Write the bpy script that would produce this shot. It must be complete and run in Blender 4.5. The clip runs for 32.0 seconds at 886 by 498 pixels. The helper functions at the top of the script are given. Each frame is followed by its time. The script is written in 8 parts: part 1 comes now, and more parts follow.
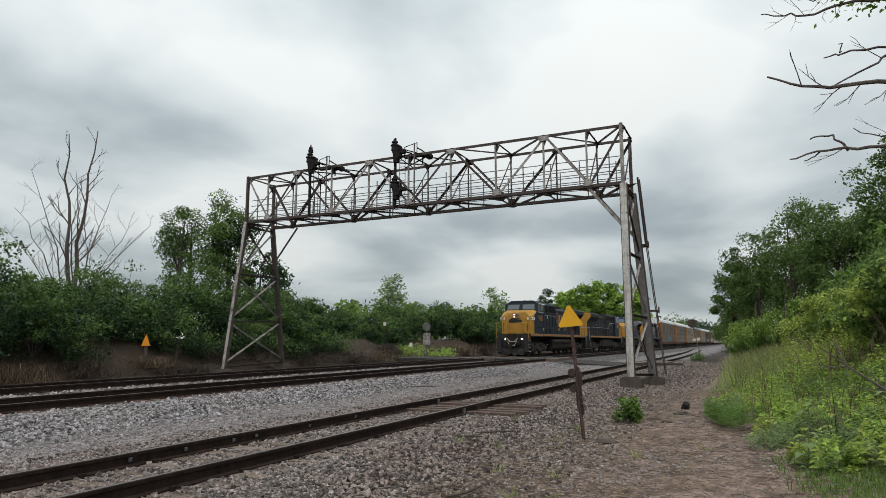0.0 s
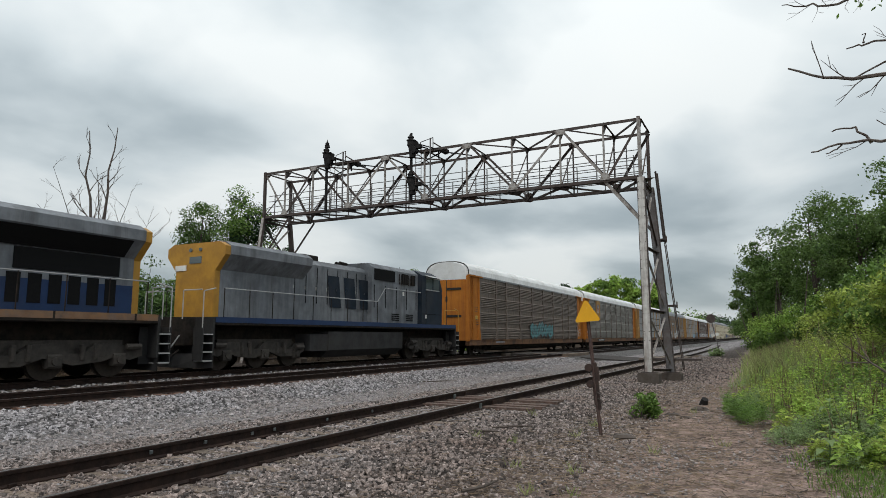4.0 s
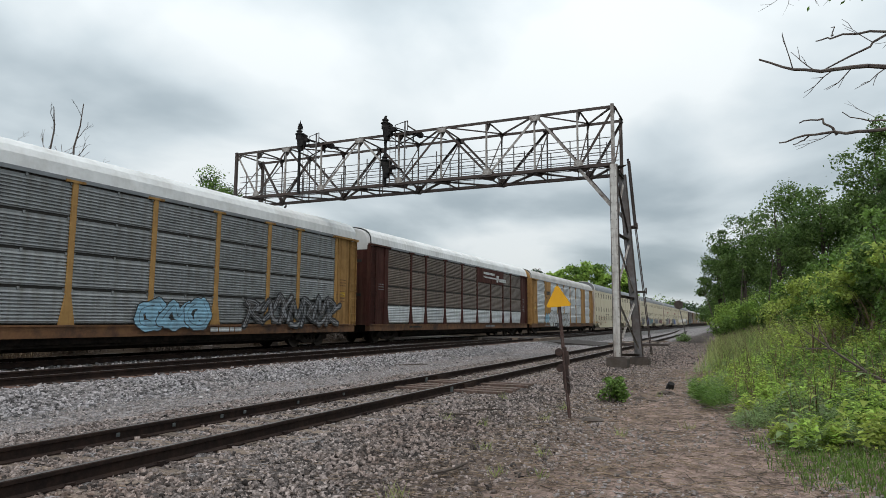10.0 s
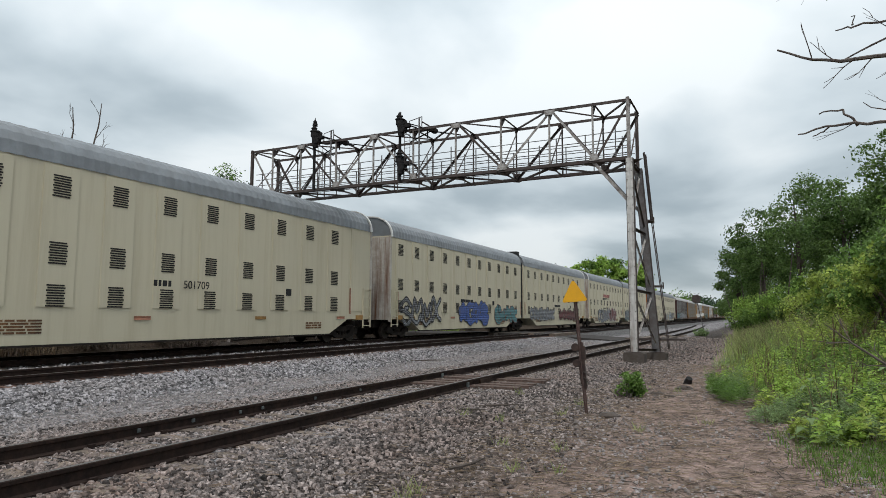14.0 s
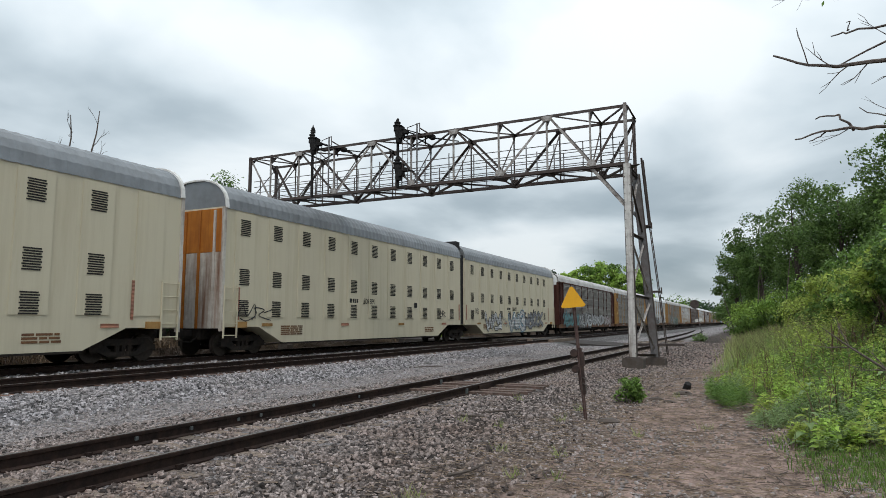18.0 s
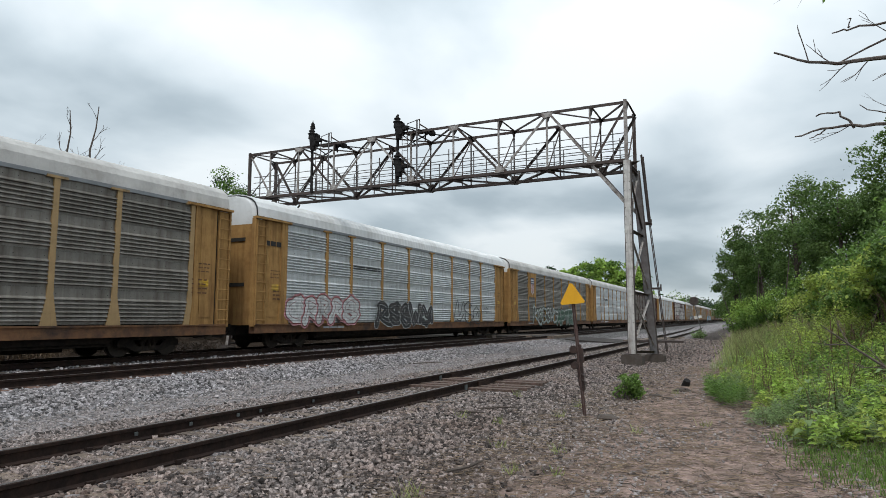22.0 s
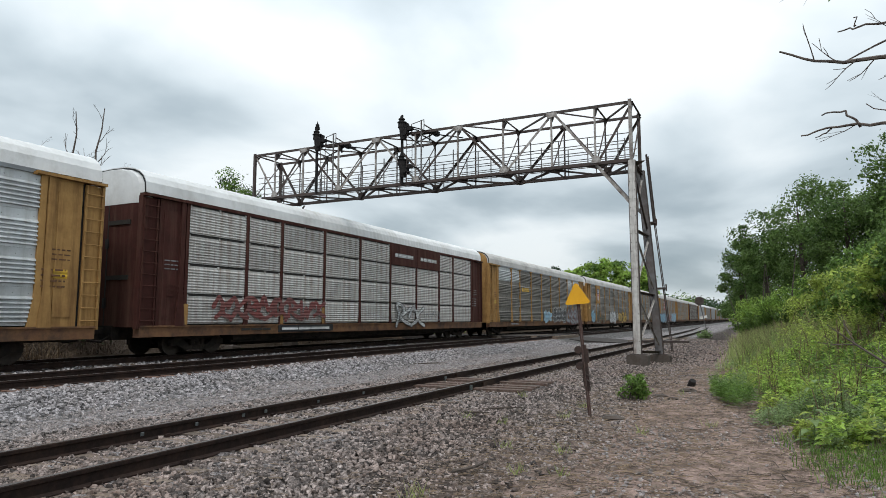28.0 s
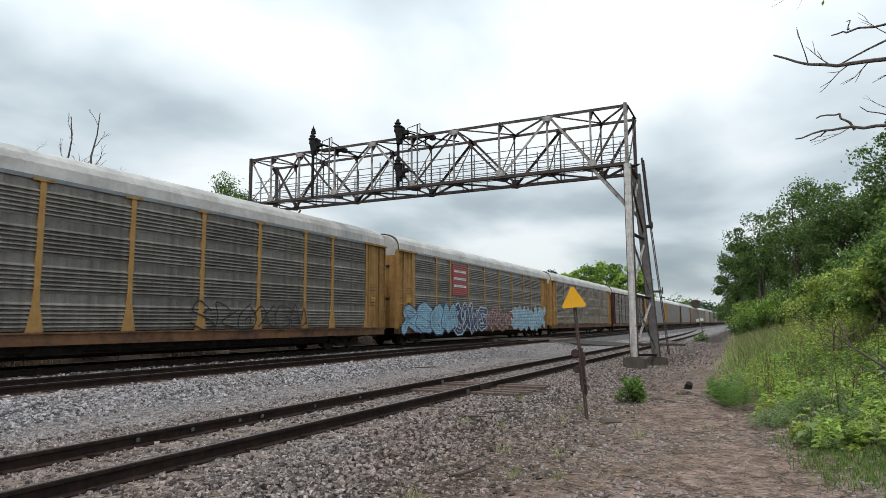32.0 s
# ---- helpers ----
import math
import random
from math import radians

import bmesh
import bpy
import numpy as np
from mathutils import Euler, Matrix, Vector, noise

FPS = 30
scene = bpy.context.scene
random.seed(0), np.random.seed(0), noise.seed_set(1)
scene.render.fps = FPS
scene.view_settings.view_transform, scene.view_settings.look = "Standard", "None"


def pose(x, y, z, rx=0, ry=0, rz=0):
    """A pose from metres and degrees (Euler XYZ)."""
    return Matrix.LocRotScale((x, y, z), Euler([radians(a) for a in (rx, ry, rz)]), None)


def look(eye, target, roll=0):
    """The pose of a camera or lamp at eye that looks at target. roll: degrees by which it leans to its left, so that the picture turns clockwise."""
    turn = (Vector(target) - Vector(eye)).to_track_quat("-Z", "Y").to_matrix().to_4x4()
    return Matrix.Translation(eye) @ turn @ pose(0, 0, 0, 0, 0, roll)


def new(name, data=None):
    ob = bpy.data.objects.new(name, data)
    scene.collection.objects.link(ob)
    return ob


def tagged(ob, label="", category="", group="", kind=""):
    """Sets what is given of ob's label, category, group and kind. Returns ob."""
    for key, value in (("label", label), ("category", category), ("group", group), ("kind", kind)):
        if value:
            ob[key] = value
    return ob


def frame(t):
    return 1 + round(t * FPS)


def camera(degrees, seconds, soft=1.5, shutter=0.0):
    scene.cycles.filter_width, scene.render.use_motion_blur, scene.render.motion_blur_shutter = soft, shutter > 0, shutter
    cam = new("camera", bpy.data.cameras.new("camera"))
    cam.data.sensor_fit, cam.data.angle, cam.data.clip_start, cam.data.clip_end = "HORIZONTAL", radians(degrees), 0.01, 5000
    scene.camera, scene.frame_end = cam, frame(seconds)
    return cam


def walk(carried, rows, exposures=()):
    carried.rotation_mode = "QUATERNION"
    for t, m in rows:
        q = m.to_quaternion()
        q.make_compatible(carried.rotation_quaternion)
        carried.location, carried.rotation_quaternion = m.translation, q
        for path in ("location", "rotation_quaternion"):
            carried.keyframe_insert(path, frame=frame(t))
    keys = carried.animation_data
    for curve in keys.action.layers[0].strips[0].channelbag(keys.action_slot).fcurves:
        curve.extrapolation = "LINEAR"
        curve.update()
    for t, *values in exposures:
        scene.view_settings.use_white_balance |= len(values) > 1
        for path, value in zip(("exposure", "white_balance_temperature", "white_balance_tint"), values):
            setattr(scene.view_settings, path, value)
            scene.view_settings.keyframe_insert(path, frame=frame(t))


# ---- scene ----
cam = camera(69.12, 32.0, soft=0.35)
EYE = 1.565


def aim(turn, tilt, lean):
    """The hand-held camera: it stands on one spot and sways."""
    return pose(0, 0, EYE, 90 + tilt, 0, turn) @ pose(0, 0, 0, 0, 0, lean)


walk(cam, [
    (0.0, aim(25.485, 8.206, -0.114)),
    (0.5, aim(25.807, 8.385, 0.855)),
    (1.0, aim(26.125, 8.473, 1.087)),
    (1.5, aim(26.415, 8.578, 0.889)),
    (2.0, aim(26.674, 8.477, 0.523)),
    (2.5, aim(26.855, 8.366, 0.049)),
    (3.0, aim(27.003, 8.196, -0.002)),
    (3.5, aim(27.093, 7.960, -0.200)),
    (5.5, aim(26.052, 7.188, 1.195)),
    (6.0, aim(25.629, 7.152, 0.905)),
    (6.5, aim(25.116, 6.997, 1.164)),
    (7.0, aim(24.542, 6.819, 0.925)),
    (7.5, aim(24.238, 6.739, 0.988)),
    (8.0, aim(24.080, 6.629, 0.406)),
    (8.5, aim(23.934, 6.478, 0.086)),
    (9.0, aim(23.923, 6.402, 0.098)),
    (9.5, aim(24.146, 6.399, 0.272)),
    (10.0, aim(24.537, 6.356, 0.416)),
    (10.5, aim(25.012, 6.253, 0.178)),
    (11.0, aim(25.405, 6.141, 0.233)),
    (11.5, aim(25.613, 6.137, 0.286)),
    (12.0, aim(25.719, 6.118, 0.292)),
    (12.5, aim(25.863, 6.056, 0.543)),
    (13.0, aim(25.992, 5.995, 0.362)),
    (13.5, aim(25.971, 5.971, 0.068)),
    (14.0, aim(25.898, 5.970, 0.133)),
    (14.5, aim(25.924, 6.120, 0.580)),
    (16.5, aim(25.836, 6.615, 0.048)),
    (17.0, aim(25.788, 6.661, 0.399)),
    (17.5, aim(25.762, 6.630, 0.009)),
    (18.0, aim(25.740, 6.515, -0.112)),
    (18.5, aim(25.657, 6.371, 0.161)),
    (19.0, aim(25.642, 6.338, 0.052)),
    (19.5, aim(25.634, 6.272, 0.154)),
    (20.0, aim(25.629, 6.271, 0.085)),
    (20.5, aim(25.681, 6.255, 0.189)),
    (21.0, aim(25.759, 6.232, 0.106)),
    (21.5, aim(25.746, 6.217, -0.104)),
    (22.0, aim(25.708, 6.189, 0.024)),
    (22.5, aim(25.690, 6.123, 0.039)),
    (23.0, aim(25.669, 6.081, -0.075)),
    (23.5, aim(25.612, 6.076, 0.027)),
    (24.0, aim(25.556, 6.087, -0.117)),
    (24.5, aim(25.585, 6.116, 0.008)),
    (25.0, aim(25.778, 6.233, -0.348)),
    (25.5, aim(25.752, 6.285, -0.032)),
    (27.5, aim(26.093, 6.232, 0.091)),
    (28.0, aim(26.124, 6.218, -0.036)),
    (28.5, aim(26.169, 6.212, -0.139)),
    (29.0, aim(26.147, 6.154, -0.450)),
    (29.5, aim(26.119, 6.153, -0.520)),
    (30.0, aim(26.082, 6.192, -0.286)),
    (30.5, aim(25.983, 6.338, -0.345)),
    (31.0, aim(25.949, 6.448, -0.419)),
    (31.5, aim(25.853, 6.508, -0.201)),
    (32.0, aim(25.802, 6.557, -0.281)),
], exposures=((0, -0.15, 6850, 10), (6, -0.08, 6700, 10), (13, -0.02, 6600, 10), (20, 0.03, 6500, 10), (32, 0.12, 6600, 10)))

# ---- world and light ----
world = bpy.data.worlds.new("overcast")
scene.world = world
world.use_nodes = True
wn, wl = world.node_tree.nodes, world.node_tree.links
wn.clear()


def wnode(kind, **values):
    n = wn.new(kind)
    for k, v in values.items():
        n.inputs[k].default_value = v
    return n


w_out = wn.new("ShaderNodeOutputWorld")
w_bg = wnode("ShaderNodeBackground", Strength=1.0)
w_sky = wn.new("ShaderNodeTexSky")
w_sky.sky_type = "NISHITA"
w_sky.sun_disc = False
w_sky.sun_elevation = radians(58)
w_sky.sun_rotation = radians(200)
w_skydim = wn.new("ShaderNodeVectorMath")
w_skydim.operation = "SCALE"
w_skydim.inputs["Scale"].default_value = 0.13
wl.new(w_sky.outputs[0], w_skydim.inputs[0])
w_co = wn.new("ShaderNodeTexCoord")
w_sep = wn.new("ShaderNodeSeparateXYZ")
wl.new(w_co.outputs["Generated"], w_sep.inputs[0])
w_up = wn.new("ShaderNodeMath")
w_up.operation = "MAXIMUM"
w_up.inputs[1].default_value = 0.0
wl.new(w_sep.outputs["Z"], w_up.inputs[0])
w_add = wn.new("ShaderNodeMath")
w_add.operation = "ADD"
w_add.inputs[1].default_value = 0.22
wl.new(w_up.outputs[0], w_add.inputs[0])
w_div = wn.new("ShaderNodeVectorMath")
w_div.operation = "DIVIDE"
w_comb = wn.new("ShaderNodeCombineXYZ")
for axis in "XYZ":
    wl.new(w_add.outputs[0], w_comb.inputs[axis])
wl.new(w_co.outputs["Generated"], w_div.inputs[0])
wl.new(w_comb.outputs[0], w_div.inputs[1])
w_map = wn.new("ShaderNodeMapping")
w_map.inputs["Location"].default_value = (3.1, 1.7, 0.4)
w_map.inputs["Scale"].default_value = (1.0, 0.85, 1.0)
wl.new(w_div.outputs[0], w_map.inputs[0])
w_n1 = wnode("ShaderNodeTexNoise", Scale=1.15, Detail=6.0, Roughness=0.44, Distortion=0.2)
wl.new(w_map.outputs[0], w_n1.inputs["Vector"])
w_ramp = wn.new("ShaderNodeValToRGB")
for pos, c in ((0.30, (0.29, 0.365, 0.415)), (0.41, (0.42, 0.50, 0.55)), (0.50, (0.62, 0.705, 0.755)), (0.60, (0.84, 0.905, 0.935))):
    e = w_ramp.color_ramp.elements[0] if pos == 0.30 else w_ramp.color_ramp.elements.new(pos)
    e.position, e.color = pos, (*c, 1)
w_ramp.color_ramp.elements[-1].position = 1.0
w_ramp.color_ramp.elements[-1].color = (0.93, 0.97, 0.98, 1)
wl.new(w_n1.outputs[0], w_ramp.inputs[0])
w_mix = wn.new("ShaderNodeMix")
w_mix.data_type = "RGBA"
w_mix.inputs[0].default_value = 0.93
wl.new(w_skydim.outputs[0], w_mix.inputs[6])
wl.new(w_ramp.outputs[0], w_mix.inputs[7])
w_rise = wn.new("ShaderNodeMapRange")
w_rise.inputs[3].default_value, w_rise.inputs[4].default_value = 0.84, 1.75
wl.new(w_up.outputs[0], w_rise.inputs[0])
w_lit = wn.new("ShaderNodeVectorMath")
w_lit.operation = "SCALE"
wl.new(w_mix.outputs[2], w_lit.inputs[0])
wl.new(w_rise.outputs[0], w_lit.inputs["Scale"])
wl.new(w_lit.outputs[0], w_bg.inputs["Color"])
wl.new(w_bg.outputs[0], w_out.inputs[0])

sun = new("sun", bpy.data.lights.new("sun", "SUN"))
sun.data.energy, sun.data.angle, sun.data.color = 1.5, radians(16), (1.0, 0.97, 0.93)
sun.matrix_world = look((0, 0, 60), (-14, 34, 0))


# ---- materials ----
def mat(name, base, rough=0.8, metal=0.0, second=None, scale=8.0, detail=0.5, stain=None, stain_scale=0.7, stain_amount=0.5,
        bump=0.0, bump_scale=40.0, piece=0.0, streak=False, spec=0.4):
    """A surface with grain at one scale and stains at another; piece varies the colour from piece to piece."""
    m = bpy.data.materials.new(name)
    m.use_nodes = True
    n, l = m.node_tree.nodes, m.node_tree.links
    b = n["Principled BSDF"]
    b.inputs["Roughness"].default_value, b.inputs["Metallic"].default_value = rough, metal
    b.inputs["Specular IOR Level"].default_value = spec
    co = n.new("ShaderNodeTexCoord")
    second = second or tuple(c * 0.72 for c in base)
    grain = n.new("ShaderNodeTexNoise")
    grain.inputs["Scale"].default_value, grain.inputs["Detail"].default_value = scale, 6
    grain.inputs["Roughness"].default_value = 0.65
    l.new(co.outputs["Object"], grain.inputs["Vector"])
    r1 = n.new("ShaderNodeMapRange")
    r1.inputs[1].default_value, r1.inputs[2].default_value = 0.5 - 0.5 * detail * 0.6, 0.5 + 0.5 * detail * 0.6
    l.new(grain.outputs[0], r1.inputs[0])
    mix = n.new("ShaderNodeMix")
    mix.data_type = "RGBA"
    mix.inputs[6].default_value, mix.inputs[7].default_value = (*base, 1), (*second, 1)
    l.new(r1.outputs[0], mix.inputs[0])
    colour = mix.outputs[2]
    if stain:
        big = n.new("ShaderNodeTexNoise")
        big.inputs["Scale"].default_value, big.inputs["Detail"].default_value = stain_scale, 7
        big.inputs["Roughness"].default_value = 0.7
        if streak:
            mp = n.new("ShaderNodeMapping")
            mp.inputs["Scale"].default_value = (3.0, 3.0, 0.22)
            l.new(co.outputs["Object"], mp.inputs[0])
            l.new(mp.outputs[0], big.inputs["Vector"])
        else:
            l.new(co.outputs["Object"], big.inputs["Vector"])
        r2 = n.new("ShaderNodeMapRange")
        r2.inputs[1].default_value, r2.inputs[2].default_value = 0.46, 0.70
        r2.inputs[4].default_value = stain_amount
        l.new(big.outputs[0], r2.inputs[0])
        mix2 = n.new("ShaderNodeMix")
        mix2.data_type = "RGBA"
        l.new(r2.outputs[0], mix2.inputs[0])
        l.new(colour, mix2.inputs[6])
        mix2.inputs[7].default_value = (*stain, 1)
        colour = mix2.outputs[2]
    if piece:
        info = n.new("ShaderNodeObjectInfo" if piece > 0 else "ShaderNodeNewGeometry")
        vr = n.new("ShaderNodeMapRange")
        vr.inputs[3].default_value, vr.inputs[4].default_value = 1 - abs(piece), 1 + abs(piece)
        l.new(info.outputs["Random" if piece > 0 else "Random Per Island"], vr.inputs[0])
        hsv = n.new("ShaderNodeHueSaturation")
        l.new(vr.outputs[0], hsv.inputs["Value"])
        l.new(colour, hsv.inputs["Color"])
        colour = hsv.outputs[0]
    l.new(colour, b.inputs["Base Color"])
    if bump:
        bn = n.new("ShaderNodeTexNoise")
        bn.inputs["Scale"].default_value, bn.inputs["Detail"].default_value = bump_scale, 4
        l.new(co.outputs["Object"], bn.inputs["Vector"])
        bp = n.new("ShaderNodeBump")
        bp.inputs["Strength"].default_value, bp.inputs["Distance"].default_value = bump, 0.02
        l.new(bn.outputs[0], bp.inputs["Height"])
        l.new(bp.outputs[0], b.inputs["Normal"])
    return m


def leafmat(name, base, second, piece=-0.5, thin=0.35, rough=0.55):
    """Leaves: colour from leaf to leaf, some light passing through."""
    m = mat(name, base, rough, second=second, scale=0.6, detail=0.6, piece=piece, spec=0.25)
    n, l = m.node_tree.nodes, m.node_tree.links
    b, out = n["Principled BSDF"], n["Material Output"]
    tr = n.new("ShaderNodeBsdfTranslucent")
    l.new(b.inputs["Base Color"].links[0].from_socket, tr.inputs["Color"])
    ms = n.new("ShaderNodeMixShader")
    ms.inputs[0].default_value = thin
    l.new(b.outputs[0], ms.inputs[1])
    l.new(tr.outputs[0], ms.inputs[2])
    l.new(ms.outputs[0], out.inputs["Surface"])
    return m


RAIL_SIDE = mat("rail_rust", (0.014, 0.009, 0.008), 0.85, spec=0.2, second=(0.03, 0.018, 0.0145), scale=14, stain=(0.06, 0.035, 0.024), stain_scale=3, bump=0.3)
RAIL_TOP = mat("rail_head", (0.16, 0.15, 0.145), 0.42, 0.6, second=(0.07, 0.055, 0.05), scale=9)
TIE = mat("tie_wood", (0.22, 0.175, 0.14), 0.9, second=(0.06, 0.043, 0.035), scale=22, stain=(0.20, 0.13, 0.085), stain_scale=2.5, bump=0.6, piece=0.35)
STEEL_WHITE = mat("weathered_silver_paint", (0.46, 0.445, 0.43), 0.65, 0.0, second=(0.20, 0.17, 0.15), scale=9, detail=0.6, stain=(0.06, 0.034, 0.024), stain_scale=2.6, stain_amount=1.0, bump=0.3, bump_scale=20)
STEEL_GREY = mat("grey_paint_steel", (0.16, 0.155, 0.16), 0.6, 0.0, second=(0.10, 0.096, 0.096), scale=4, stain=(0.075, 0.045, 0.035), stain_scale=1.4, stain_amount=0.7)
STEEL_RUST = mat("rusted_steel", (0.05, 0.036, 0.032), 0.8, 0.1, second=(0.085, 0.072, 0.068), scale=4, stain=(0.08, 0.052, 0.043), stain_scale=2.2, stain_amount=0.8)
STEEL_DARK = mat("dark_signal_paint", (0.014, 0.014, 0.015), 0.7, 0.0, second=(0.028, 0.025, 0.024), scale=6, spec=0.12)
CONCRETE = mat("old_concrete", (0.08, 0.066, 0.057), 0.95, second=(0.10, 0.085, 0.075), scale=7, stain=(0.06, 0.04, 0.03), stain_scale=2.5, stain_amount=0.8, bump=0.6, bump_scale=30)
YELLOW_SIGN = mat("yellow_enamel", (0.78, 0.40, 0.015), 0.45, second=(0.72, 0.36, 0.012), scale=3, stain=(0.45, 0.22, 0.03), stain_scale=2, stain_amount=0.4)
ORANGE_SIGN = mat("orange_enamel", (0.80, 0.30, 0.02), 0.5, second=(0.74, 0.27, 0.02), scale=3)
POST_RUST = mat("flaking_red_post", (0.075, 0.034, 0.029), 0.85, second=(0.13, 0.095, 0.085), scale=9, detail=0.7, stain=(0.03, 0.02, 0.018), stain_scale=5, stain_amount=0.9)
WHITE_PAINT = mat("white_paint", (0.72, 0.72, 0.70), 0.6, second=(0.62, 0.61, 0.59), scale=4, stain=(0.4, 0.36, 0.3), stain_scale=2, stain_amount=0.5)
ASPHALT = mat("crossing_asphalt", (0.055, 0.05, 0.048), 0.95, spec=0.1, second=(0.045, 0.041, 0.04), scale=12, stain=(0.10, 0.088, 0.078), stain_scale=0.8, bump=0.4)
STONE = mat("ballast_stone", (0.35, 0.329, 0.34), 0.9, second=(0.12, 0.115, 0.117), scale=30, stain=(0.20, 0.165, 0.145), stain_scale=0.5, stain_amount=0.5, piece=-0.8)
STONE_FINE = mat("fine_grey_stone", (0.34, 0.304, 0.30), 0.92, second=(0.16, 0.147, 0.14), scale=30, stain=(0.25, 0.20, 0.18), stain_scale=0.5, stain_amount=0.6, piece=-0.4)
STONE_BROWN = mat("dirty_ballast_stone", (0.295, 0.25, 0.236), 0.92, second=(0.055, 0.043, 0.037), scale=30, stain=(0.15, 0.10, 0.078), stain_scale=0.4, stain_amount=0.7, piece=-0.85)
BARK = mat("bark", (0.11, 0.09, 0.078), 0.95, second=(0.06, 0.047, 0.04), scale=11, bump=0.5)
DEADWOOD = mat("dead_grey_wood", (0.15, 0.125, 0.11), 0.95, second=(0.075, 0.058, 0.052), scale=9, bump=0.4)
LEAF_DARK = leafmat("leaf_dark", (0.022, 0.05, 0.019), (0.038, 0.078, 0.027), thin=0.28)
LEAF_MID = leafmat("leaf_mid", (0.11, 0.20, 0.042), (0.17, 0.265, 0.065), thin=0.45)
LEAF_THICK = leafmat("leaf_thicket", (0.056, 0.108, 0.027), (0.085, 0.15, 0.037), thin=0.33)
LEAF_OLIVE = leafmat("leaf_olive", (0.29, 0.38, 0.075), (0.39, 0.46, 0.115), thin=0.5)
STRAW = leafmat("pale_straw", (0.30, 0.235, 0.185), (0.17, 0.125, 0.098), thin=0.1)
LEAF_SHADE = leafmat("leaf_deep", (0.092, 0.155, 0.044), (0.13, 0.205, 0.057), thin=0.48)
LEAF_BRIGHT = leafmat("leaf_bright", (0.26, 0.41, 0.08), (0.37, 0.50, 0.115), thin=0.5)
LEAF_PALE = leafmat("leaf_pale", (0.17, 0.25, 0.10), (0.25, 0.33, 0.15), thin=0.42)
GRASS = leafmat("grass_blade", (0.225, 0.29, 0.095), (0.33, 0.345, 0.155), thin=0.5)
DRY = leafmat("dry_stalk", (0.19, 0.135, 0.085), (0.11, 0.075, 0.05), thin=0.15)
BRUSH = leafmat("brown_brush", (0.095, 0.067, 0.052), (0.04, 0.029, 0.023), thin=0.1)


